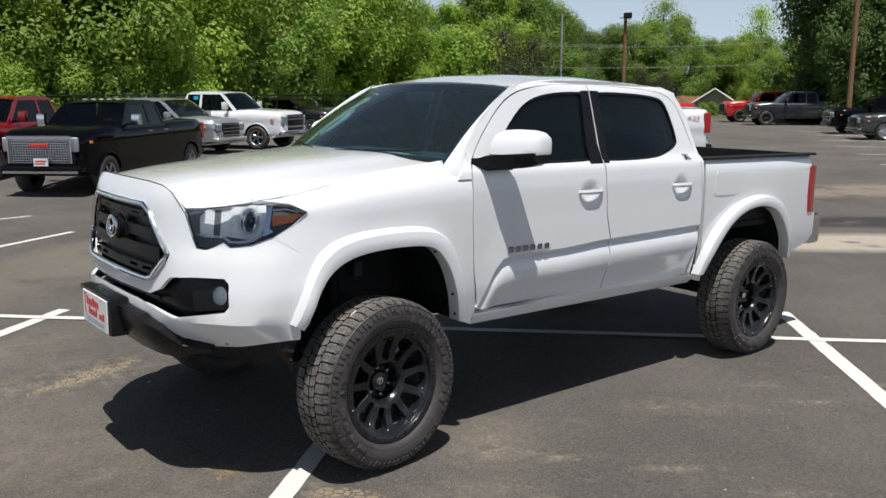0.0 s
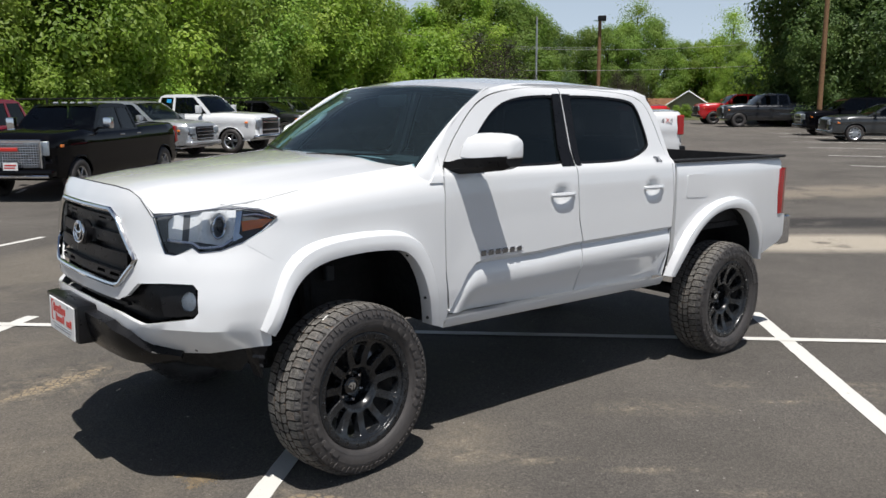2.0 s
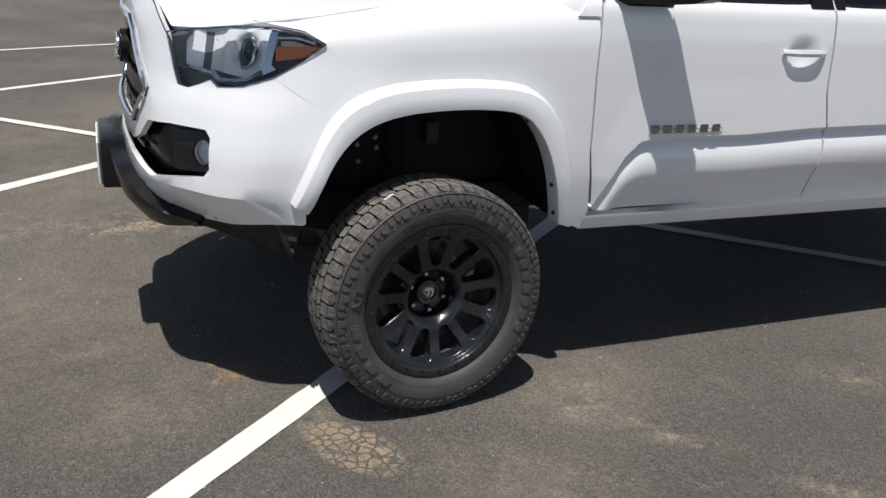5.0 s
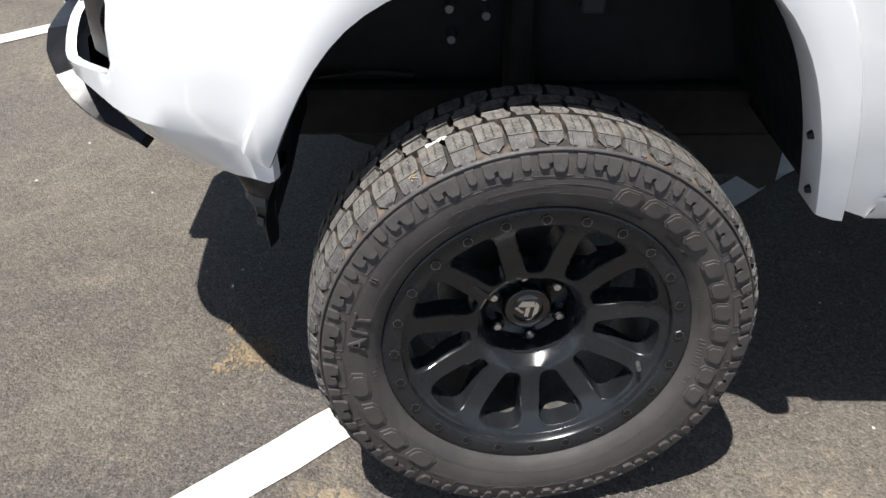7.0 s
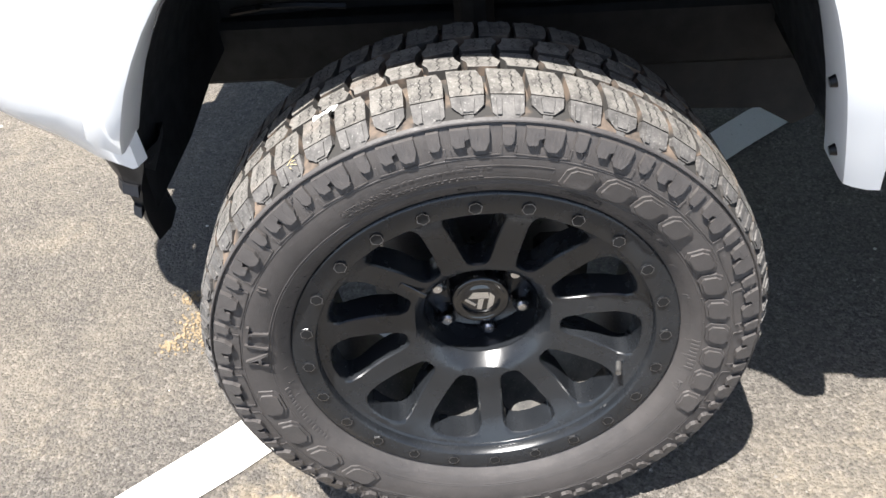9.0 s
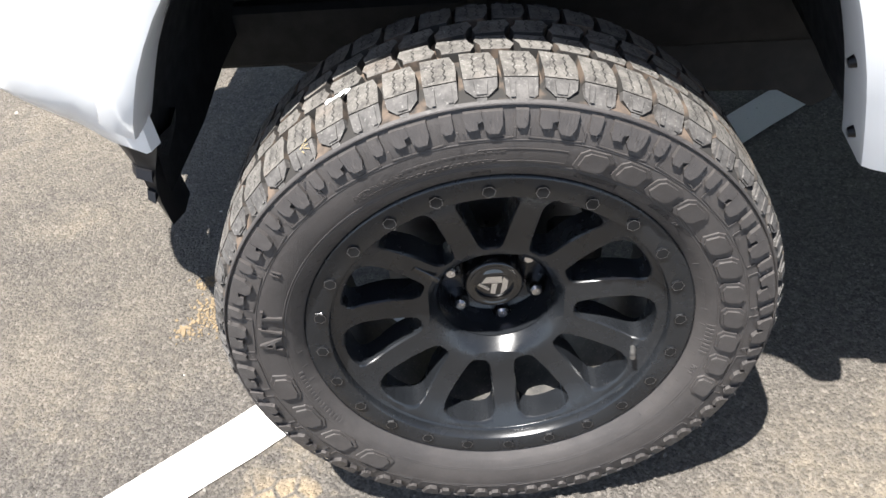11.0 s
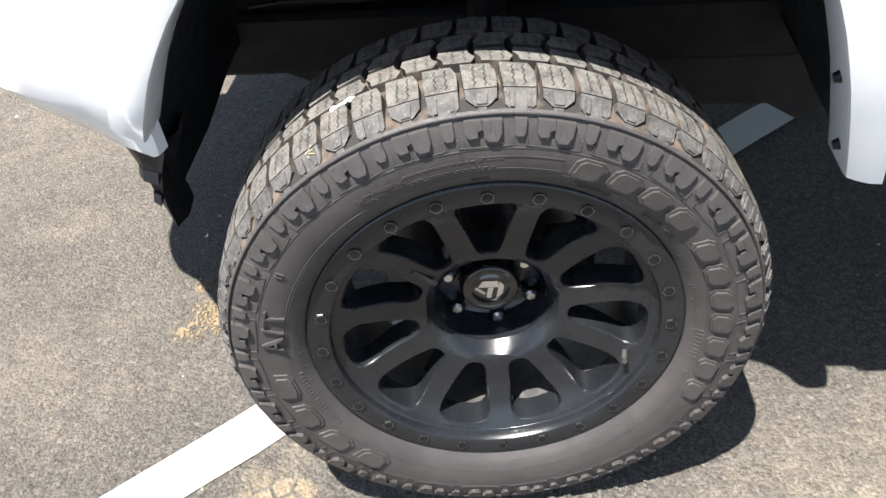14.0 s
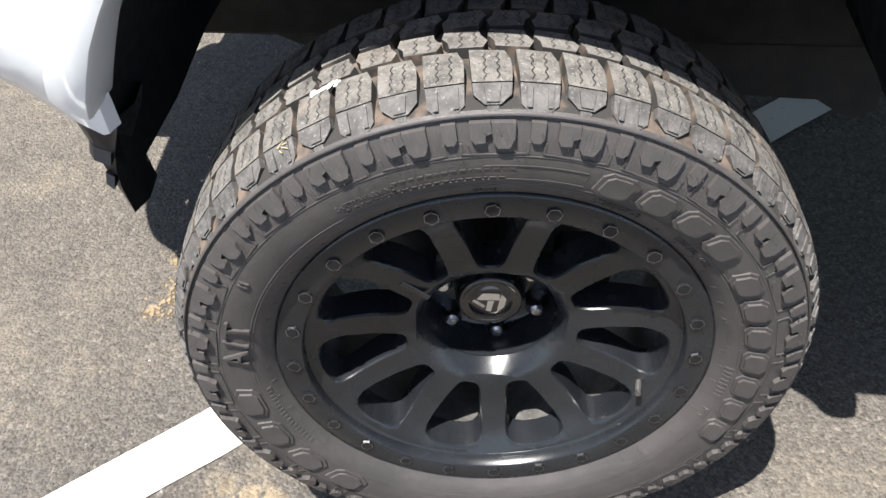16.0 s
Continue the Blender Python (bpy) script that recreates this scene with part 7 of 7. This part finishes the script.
vehicle("pickup_truck", "red pickup truck parked beyond the white pickup truck", "pickup", P_BRIGHT_RED, 5.9, 2.03, 1.95, 3.7, 0.97, stand(23.05, 18.9, 143), 0.41, 0.24, 1.30, 1.28, 1.40, 0.40, (0.28, 0.40, 0.63, 0.66), "black", BLACK_PLASTIC, RIM_DARK, 3)

# lettering on the white pickup's bed
DECAL_GREY = glow_less("grey_decal", (0.12, 0.12, 0.13), 0.4)
for s in (-1, 1):
    for text, x, mat in (("4", -4.72, DECAL_GREY), ("X", -4.62, RED_INK), ("4", -4.52, DECAL_GREY)):
        tb = lettering(text, 0.15, 0.004)
        for v in tb.verts:
            px, pz = x + v.co.x, 1.20 + v.co.y
            v.co = Vector((px if s < 0 else -9.12 - px, s * (0.991 + v.co.z), pz))
        part("decal", tb, mat, white_pickup, "red decal" if text == "X" else "grey decal")

# ---- trees, fence, poles, house ----


def leaf_mat(name, a, b, c):
    k = Mat(name, 0.55)
    i = k.t.nodes.new("ShaderNodeNewGeometry").outputs["Random Per Island"]
    o = k.t.nodes.new("ShaderNodeObjectInfo").outputs["Random"]
    col = k.mix(i, a, b)
    col = k.mix(k.ramp(k.noise(0.5, 4), (0.40, 0.0), (0.66, 0.8)), col, c)
    hs = k.t.nodes.new("ShaderNodeHueSaturation")
    mp = k.t.nodes.new("ShaderNodeMapRange")
    mp.inputs["To Min"].default_value, mp.inputs["To Max"].default_value = 0.85, 1.45
    k.t.links.new(o, mp.inputs["Value"])
    k.t.links.new(mp.outputs[0], hs.inputs["Value"])
    k.t.links.new(col, hs.inputs["Color"])
    k.color(hs.outputs[0])
    tr = k.t.nodes.new("ShaderNodeBsdfTranslucent")
    k.t.links.new(hs.outputs[0], tr.inputs[0])
    mx = k.t.nodes.new("ShaderNodeMixShader")
    mx.inputs[0].default_value = 0.5
    k.t.links.new(k.b.outputs[0], mx.inputs[1])
    k.t.links.new(tr.outputs[0], mx.inputs[2])
    k.t.links.new(mx.outputs[0], k.t.nodes["Material Output"].inputs[0])
    return k.m


LEAF_BRIGHT = leaf_mat("spring_leaves", (0.26, 0.40, 0.045), (0.14, 0.25, 0.03), (0.34, 0.43, 0.07))
LEAF_MID = leaf_mat("green_leaves", (0.20, 0.32, 0.050), (0.10, 0.19, 0.03), (0.27, 0.36, 0.07))
LEAF_DARK = leaf_mat("dark_leaves", (0.10, 0.17, 0.040), (0.05, 0.10, 0.025), (0.15, 0.21, 0.05))
LEAF_BROWN = leaf_mat("brown_twigs", (0.07, 0.05, 0.035), (0.045, 0.035, 0.028), (0.06, 0.07, 0.03))


def bark():
    k = Mat("tree_bark", 0.9)
    k.color(k.mix(k.ramp(k.noise(5.0, 6), (0.35, 0.0), (0.7, 1.0)), (0.05, 0.038, 0.028), (0.14, 0.115, 0.09)))
    k.bump(k.noise(14.0, 6), 0.7, 0.03)
    return k.m


BARK = bark()


def make_tree(seed, height, spread, leaf, size, count, low=0.1, airy=0.0):
    """A tapered trunk with limbs and a crown of many small leaves in uneven clumps."""
    rng = random.Random(seed)
    root = thing("tree", "", "tree")
    bm = bmesh.new()
    rows = []
    bend = [rng.uniform(-0.25, 0.25) for _ in range(4)]
    for i in range(9):
        t = i / 8
        cx, cy = bend[0] * t + bend[1] * math.sin(3 * t), bend[2] * t + bend[3] * math.sin(2.6 * t)
        r = height * 0.017 * (1.15 - t) + 0.02
        rows.append([(cx + r * math.cos(k * math.pi / 4), cy + r * math.sin(k * math.pi / 4), height * 0.9 * t) for k in range(8)])
    loft(bm, rows, True)
    clumps = []
    n = 30
    for k in range(n):
        t = low + (1 - low) * ((k + rng.random()) / n)
        a = k * 2.4 + rng.uniform(-0.5, 0.5)
        env = spread * (math.sin(math.pi * min(1, (t - low) / (1 - low) * 0.82 + 0.17)) ** 0.7) * rng.uniform(0.5, 1.08)
        tip = Vector((env * math.cos(a), env * math.sin(a), height * t + rng.uniform(-0.5, 0.6)))
        start = Vector((0, 0, max(0.6, height * t - env * 0.6)))
        rod(bm, start, tip, height * 0.006 * (1.2 - t) + 0.012, 0.01, 5)
        clumps.append((tip, spread * rng.uniform(0.22, 0.42)))
        mid = start.lerp(tip, 0.55) + Vector((0, 0, 0.3))
        clumps.append((mid, spread * rng.uniform(0.18, 0.34)))
    clumps.append((Vector((0, 0, height * 0.97)), spread * 0.3))
    part("trunk", bm, BARK, root, "grey-brown bark trunk and limbs")
    verts, faces = [], []
    weights = [r ** 2 for _, r in clumps]
    for c, r in rng.choices(clumps, weights, k=count):
        d = Vector((rng.gauss(0, 1), rng.gauss(0, 1), rng.gauss(0, 0.8)))
        d = d.normalized() * r * (rng.random() ** 0.45)
        p = c + d
        if airy and rng.random() < airy:
            p += Vector((rng.uniform(-1, 1), rng.uniform(-1, 1), rng.uniform(-1, 1))) * r
        nrm = (d.normalized() * 0.9 + Vector((c.x, c.y, 0)).normalized() * 0.4 + Vector((rng.uniform(-0.8, 0.8), rng.uniform(-0.8, 0.8), rng.uniform(0.0, 1.3)))).normalized()
        u = nrm.orthogonal().normalized()
        u = (Matrix.Rotation(rng.uniform(0, 6.28), 3, nrm) @ u)
        v = nrm.cross(u)
        s = size * rng.uniform(0.7, 1.6)
        b = len(verts)
        verts += [p - u * s, p + v * s * 0.55 + nrm * s * 0.12, p + u * s, p - v * s * 0.55 + nrm * s * 0.12]
        faces.append((b, b + 1, b + 2, b + 3))
    me = bpy.data.meshes.new("crown")
    me.from_pydata([tuple(v) for v in verts], [], faces)
    me.materials.append(leaf)
    crown_ob = part("crown", me, None, root)
    tagged(crown_ob, "leafy crown with gaps", kind="stuff")
    return root


EYE0 = Vector((-2.23, -4.04))


def afar(az, dist):
    return EYE0.x + dist * math.cos(radians(az)), EYE0.y + dist * math.sin(radians(az))


PROTO = {
    "bright": (make_tree(1, 13.0, 4.6, LEAF_BRIGHT, 0.105, 31500, 0.05), "tall tree with bright spring-green leaves", 13.0),
    "bright2": (make_tree(2, 11.0, 3.8, LEAF_BRIGHT, 0.099, 25200, 0.06), "tree with yellow-green spring leaves", 11.0),
    "mid": (make_tree(3, 13.5, 4.8, LEAF_MID, 0.105, 33600, 0.05), "tall tree with green leaves", 13.5),
    "mid2": (make_tree(4, 12.0, 4.2, LEAF_MID, 0.099, 29400, 0.04), "broad tree with green leaves", 12.0),
    "dark": (make_tree(5, 14.0, 4.6, LEAF_DARK, 0.112, 31500, 0.03), "tall tree with dark green leaves", 14.0),
    "airy": (make_tree(6, 12.0, 3.2, LEAF_BRIGHT, 0.081, 9450, 0.25, 0.5), "slender tree with thin spring leaves", 12.0),
    "bare": (make_tree(7, 7.0, 3.0, LEAF_BROWN, 0.062, 8400, 0.1, 0.4), "brown tree with bare twigs", 7.0),
    "shrub": (make_tree(8, 3.0, 1.9, LEAF_BRIGHT, 0.062, 14700, 0.02), "leafy green shrub beside the lot", 3.0),
}
PLACES = []
rngt = random.Random(11)
# the wood behind the fence
for az, dist, kind, k in ((81, 34, "mid", 0.9), (78.5, 31, "bright2", 0.75), (77, 38, "dark", 1.0), (75, 44, "dark", 1.05), (74, 36, "mid2", 0.8), (72.3, 33, "bright2", 0.95), (70.5, 36, "bright", 0.9), (68.5, 40, "bright", 1.0),
                          (67, 34, "mid2", 0.78), (65.5, 38, "dark", 0.95), (64.2, 36, "mid", 0.85), (62.5, 39, "mid2", 0.9), (61, 42, "bright", 0.95), (59.5, 44, "bright", 1.0), (58, 43, "bright2", 1.0), (56.6, 47, "bright", 0.9), (55.2, 50, "bright2", 0.85),
                          (71, 48, "mid", 1.1), (66, 50, "mid", 1.15), (62, 54, "mid2", 1.2), (58, 56, "mid", 1.1), (79, 46, "mid", 1.1), (75.5, 33, "bright2", 0.55), (69, 33, "bright2", 0.5), (63.4, 33.5, "mid2", 0.45), (60, 38, "bright2", 0.5),
                          (53.6, 70, "mid2", 0.62), (52.0, 66, "mid", 0.70), (50.2, 64, "bright2", 0.86), (48.6, 66, "bright", 0.83), (47.0, 66, "bright2", 0.98), (45.6, 70, "mid2", 0.90), (44.3, 72, "mid", 0.82), (43.0, 74, "mid2", 0.84), (41.8, 80, "dark", 0.64), (49.5, 55, "shrub", 1.6), (46.8, 56, "bare", 0.8), (44.8, 57, "bare", 0.75),
                          (40.6, 92, "mid", 0.68), (39.3, 88, "mid2", 0.78), (38.1, 92, "mid", 0.74), (36.9, 90, "mid2", 0.84), (36.2, 96, "airy", 1.08), (35.2, 90, "mid", 0.78), (34.3, 94, "mid2", 0.70), (37.4, 74, "bare", 0.62), (36.1, 74, "bare", 0.58),
                          (33.2, 96, "mid", 0.62), (32.2, 92, "bright2", 0.75), (31.2, 94, "bright", 0.66), (30.4, 92, "airy", 0.95), (30.0, 88, "mid2", 0.66), (31.0, 92, "bright2", 0.5), (30.2, 80, "bright2", 0.48), (29.4, 76, "bright2", 0.55),
                          (28.4, 84, "mid2", 0.55), (27.4, 86, "mid", 0.5), (25.0, 56, "dark", 0.92), (25.6, 62, "dark", 1.05), (24.6, 58, "dark", 0.95), (23.4, 62, "dark", 1.0), (22.2, 56, "dark", 0.95), (26.2, 57, "dark", 0.42), (24.9, 54, "dark", 0.5), (21, 60, "mid", 1.0), (19, 58, "mid", 1.0), (17, 60, "dark", 1.0)):
    if 53.9 < az < 68.0 and dist < 57:
        dist, k = dist * 1.28, k * 1.18
    PLACES.append((az, dist, kind, k * (0.88 if 29 < az < 53.7 and dist > 60 else 1.0)))
used = set()
for az, dist, kind, k in PLACES:
    x, y = afar(az, dist)
    proto, label, _ = PROTO[kind]
    m = Matrix.Translation((x, y, ground_z(x, y) - 0.1)) @ Matrix.Rotation(rngt.uniform(0, 6.28), 4, "Z") @ Matrix.Scale(k, 4)
    if kind in used:
        t = copy_thing(proto, m)
    else:
        used.add(kind)
        t = proto
        t.matrix_basis = m
    t.matrix_basis = m
    tagged(t, label, "tree", "trees along the lot")
for az, dist, k in ((80, 27, 0.9), (77.5, 28.5, 0.75), (74.5, 30, 0.8), (71.8, 31, 0.7), (69.5, 32, 0.7), (33.5, 72, 0.30), (34.2, 72, 0.30), (32.9, 73, 0.32), (60.0, 52, 0.7), (55.5, 57, 0.8)):
    x, y = afar(az, dist)
    t = copy_thing(PROTO["shrub"][0], Matrix.Identity(4))
    t.matrix_basis = Matrix.Translation((x, y, ground_z(x, y) - 0.05)) @ Matrix.Rotation(rngt.uniform(0, 6.28), 4, "Z") @ Matrix.Scale(k, 4)
    tagged(t, "leafy green shrub beside the lot", "shrub", "shrubs along the lot")

# verge under the trees: rough grass and soil behind the lot's edge
bm = bmesh.new()
edge = [(az, d0) for az, d0 in ((90, 26), (82, 26.5), (76, 27.5), (70, 30), (64, 36), (60, 44), (56, 52), (52, 56), (48, 58), (43, 60), (38, 66), (33, 68), (29, 66), (26, 56), (22, 52), (14, 50))]
rows = []
for az, d0 in edge:
    row = []
    for j in range(8):
        x, y = afar(az, d0 + j * j * 2.2)
        row.append((x, y, ground_z(x, y) + 0.02 + 0.05 * j))
    rows.append(row)
loft(bm, rows)
bmesh.ops.recalc_face_normals(bm, faces=bm.faces[:])
if sum(f.normal.z for f in bm.faces) < 0:
    bmesh.ops.reverse_faces(bm, faces=bm.faces[:])
tagged(new("verge", mesh_of(bm, "verge", GRASS_SOIL.m)), "rough grass and soil under the trees", "verge", kind="structure")

# fence behind the parked vehicles
FENCE_BLACK = plastic("black_fence_steel", (0.012, 0.012, 0.012), 0.5)
fence = thing("fence", "black chain-link fence with round posts and a top rail", "fence")
line = [afar(az, d) for az, d in ((86, 25.5), (82, 25.8), (78, 26.5), (74, 27.8), (70, 29.5), (66.5, 31.5), (63, 37), (60, 43), (57, 49), (54.5, 55))]
post = bmesh.new()
rod(post, (0, 0, 0), (0, 0, 1.85), 0.035, None, 8)
post = mesh_of(post, "post", FENCE_BLACK)
for x, y in line:
    o = part("post", post, None, fence)
    o.matrix_basis = Matrix.Translation((x, y, ground_z(x, y)))
wires = bmesh.new()
for (x0, y0), (x1, y1) in zip(line, line[1:]):
    a, b = Vector((x0, y0, ground_z(x0, y0))), Vector((x1, y1, ground_z(x1, y1)))
    rb_ = bmesh.new()
    rod(rb_, a + Vector((0, 0, 1.82)), b + Vector((0, 0, 1.82)), 0.024, None, 6)
    part("rail", rb_, FENCE_BLACK, fence)
    n = int((b - a).length / 0.14)
    for k in range(n):
        for s in (0, 1):
            p = a.lerp(b, k / n) + Vector((0, 0, 0.03 if s else 1.80))
            q = a.lerp(b, min(1.0, (k + 12) / n)) + Vector((0, 0, 1.80 if s else 0.03))
            if k + 12 <= n:
                rod(wires, p, q, 0.0035, None, 3)
tagged(part("mesh_wire", wires, FENCE_BLACK, fence), "woven wire", kind="stuff")

# poles
WOOD_POLE = plastic("weathered_pole_wood", (0.20, 0.115, 0.06), 0.85, 0.6, 40)
GREY_POLE = metal("galvanised_pole", (0.55, 0.56, 0.57), 0.5)
for az, d, h, r, mat, lab in ((42.65, 58, 7.1, 0.075, GREY_POLE, "galvanised steel utility pole"), (38.55, 64, 7.5, 0.14, WOOD_POLE, "brown wooden light pole with a floodlight"), (24.9, 49, 13.0, 0.12, WOOD_POLE, "tall brown wooden utility pole")):
    x, y = afar(az, d)
    bm = bmesh.new()
    rod(bm, (0, 0, -0.3), (0, 0, h), r * 1.15, r * 0.85, 12)
    pl = thing("utility_pole", lab, "pole", stand(x, y))
    part("pole", bm, mat, pl)
    if "floodlight" in lab:
        fl = part("floodlight", boxed((-0.45, -0.35, h - 0.25), (0.15, 0.45, h + 0.12), 0.05, Matrix.Rotation(radians(128), 4, "Z")), BLACK_PLASTIC, pl, "black floodlight")
        part("light_lens", boxed((-0.35, -0.25, h - 0.17), (0.05, 0.35, h - 0.24)), LENS, fl)
# overhead wires
WIRE = plastic("overhead_wire", (0.25, 0.25, 0.24), 0.5)
for a, b, z0, z1 in (((50, 62), (24, 60), 4.55, 5.1), ((44, 60), (24.5, 60), 5.9, 6.6), ((52, 58), (38.65, 64), 6.7, 6.3)):
    p, q = Vector((*afar(*a), z0)), Vector((*afar(*b), z1))
    pts = [p.lerp(q, t / 16) - Vector((0, 0, 0.35 * math.sin(math.pi * t / 16))) for t in range(17)]
    tagged(new("overhead_wire", mesh_of(tube_path(pts, 0.011, 4), "overhead_wire", WIRE)), "thin grey overhead wire between the poles", "cable", "overhead wires")

# house beyond the lot
SIDING = plastic("grey_siding", (0.33, 0.32, 0.29), 0.8, 0.3, 30)
SHINGLE = plastic("dark_shingles", (0.05, 0.05, 0.052), 0.9, 0.6, 40)
BROWN_ROOF = plastic("brown_shingles", (0.30, 0.16, 0.09), 0.9, 0.6, 40)
hx, hy = afar(32.75, 80)
house = thing("house", "grey-sided house with a dark gable roof and white trim", "house", stand(hx, hy, 32.75, -1.2))
bm = bmesh.new()
pts = [(0, -2.6, 0), (0, 2.6, 0), (0, 2.6, 1.7), (0, 0, 3.35), (0, -2.6, 1.7)]
f = [bm.verts.new(p) for p in pts]
g = [bm.verts.new((7, p[1], p[2])) for p in pts]
bm.faces.new(f)
bm.faces.new(list(reversed(g)))
for k in range(5):
    bm.faces.new((f[k], f[(k + 1) % 5], g[(k + 1) % 5], g[k]))
bmesh.ops.recalc_face_normals(bm, faces=bm.faces[:])
part("wall", bm, SIDING, house)
for s in (-1, 1):
    bm = bmesh.new()
    loft(bm, [[(x, s * y, z + dz) for y, z in ((3.15, 1.35), (0, 3.42))] for dz, x in ((0, -0.45), (0, 7.3))])
    bmesh.ops.solidify(bm, geom=bm.faces[:], thickness=0.14)
    rf = part("roof", bm, SHINGLE, house, "dark shingle roof slope")
    bm = bmesh.new()
    rod(bm, (-0.47, s * 3.17, 1.40), (-0.47, 0, 3.50), 0.07, None, 4)
    part("barge_board", bm, glow_less("trim_white", (0.7, 0.7, 0.68)), rf, "white barge board")
hx, hy = afar(34.6, 82)
h2 = thing("house", "low house with a brown shingle roof", "house", stand(hx, hy, 34.6, -1.1))
part("wall", boxed((0, -4, 0), (6, 3.2, 1.4)), SIDING, h2)
bm = bmesh.new()
loft(bm, [[(-0.3, y, 1.45), (2.9, y, 2.75), (6.3, y, 1.45)] for y in (-4.2, 3.4)])
bmesh.ops.solidify(bm, geom=bm.faces[:], thickness=0.12)
part("roof", bm, BROWN_ROOF, h2, "brown shingle roof")

# ---- small things on the ground ----
CLAYEY = Mat("ochre_clay", 0.95)
CLAYEY.color(CLAYEY.mix(CLAYEY.ramp(CLAYEY.noise(60.0, 5), (0.35, 0.0), (0.7, 1.0)), (0.20, 0.15, 0.09), (0.28, 0.215, 0.135)))
CLAYEY.bump(CLAYEY.noise(120.0, 4), 0.6, 0.004)
CLAYEY = CLAYEY.m


def clod(bm, x, y, r, h, rng, n=9):
    """A flat, ragged cake of dried mud."""
    base, top = [], []
    ph = rng.uniform(0, 6.28)
    for k in range(n):
        a = ph + 2 * math.pi * k / n
        q = r * rng.uniform(0.65, 1.15)
        base.append(bm.verts.new((x + q * math.cos(a), y + q * math.sin(a), ground_z(x, y) + 0.0006)))
        top.append(bm.verts.new((x + q * 0.8 * math.cos(a), y + q * 0.8 * math.sin(a), ground_z(x, y) + h * rng.uniform(0.7, 1.2))))
    bm.faces.new(top)
    for k in range(n):
        bm.faces.new((base[k], base[(k + 1) % n], top[(k + 1) % n], top[k]))


def mud(name, label, spots, mat, seed, h=0.004):
    rng = random.Random(seed)
    bm = bmesh.new()
    for x, y, r in spots(rng):
        clod(bm, x, y, r, h, rng)
    bmesh.ops.recalc_face_normals(bm, faces=bm.faces[:])
    return tagged(new(name, mesh_of(bm, name, mat, 60)), label, "dried mud", kind="stuff")


mud("clay_spill", "crumbled ochre clay on the asphalt", lambda rng: [(-0.625 + rng.gauss(0, 0.036), -0.545 + rng.gauss(0, 0.030), rng.uniform(0.0012, 0.0048)) for _ in range(430)] + [(-0.69 + rng.gauss(0, 0.015), -0.455 + rng.gauss(0, 0.014), rng.uniform(0.0015, 0.005)) for _ in range(60)] + [(-0.70 + rng.gauss(0, 0.014), -0.60 + rng.gauss(0, 0.014), rng.uniform(0.0015, 0.006)) for _ in range(45)], CLAYEY, 3, 0.003)
# loose grit
rng = random.Random(9)
GRIT = Mat("loose_grit", 0.9)
GRIT.color(GRIT.mix(GRIT.t.nodes.new("ShaderNodeNewGeometry").outputs["Random Per Island"], (0.10, 0.09, 0.08), (0.27, 0.25, 0.22)))
verts, faces = [], []
for i in range(9000):
    if i < 6000:
        x, y = rng.uniform(-1.7, 1.3), rng.uniform(-2.2, 0.5)
        r = rng.choice((0.0012, 0.0016, 0.0022)) * rng.uniform(0.7, 1.3)
    else:
        x, y = rng.uniform(-2.0, 5.0), rng.uniform(-3.4, 2.4)
        r = rng.choice((0.002, 0.003, 0.005)) * rng.uniform(0.6, 1.3)
    z = ground_z(x, y)
    b = len(verts)
    a = rng.uniform(0, 6.28)
    for k in range(4):
        t = a + k * math.pi / 2 + rng.uniform(-0.3, 0.3)
        verts.append((x + r * math.cos(t), y + r * math.sin(t), z + r * 0.15))
    verts.append((x + rng.uniform(-0.3, 0.3) * r, y + rng.uniform(-0.3, 0.3) * r, z + r * rng.uniform(0.8, 1.3)))
    faces += [(b + k, b + (k + 1) % 4, b + 4) for k in range(4)]
me = bpy.data.meshes.new("loose_grit")
me.from_pydata(verts, [], faces)
me.materials.append(GRIT.m)
tagged(new("loose_grit", me), "small loose stones scattered on the asphalt", "grit", kind="stuff")

# pale pebbles here and there
PALE = glow_less("pale_pebble", (0.55, 0.53, 0.48), 0.9)
verts, faces = [], []
for i in range(150):
    x, y = rng.uniform(-1.8, 5.0), rng.uniform(-3.2, 1.2)
    r = rng.uniform(0.0025, 0.0065)
    z, b = ground_z(x, y), len(verts)
    a = rng.uniform(0, 6.28)
    verts += [(x + r * rng.uniform(0.7, 1.2) * math.cos(a + k * 1.047), y + r * rng.uniform(0.7, 1.2) * math.sin(a + k * 1.047), z + r * 0.3) for k in range(6)]
    verts.append((x, y, z + r * 0.9))
    faces += [(b + k, b + (k + 1) % 6, b + 6) for k in range(6)]
me = bpy.data.meshes.new("pale_pebbles")
me.from_pydata(verts, [], faces)
me.materials.append(PALE)
tagged(new("pale_pebbles", me), "small pale pebbles scattered over the asphalt", "pebbles", kind="stuff")
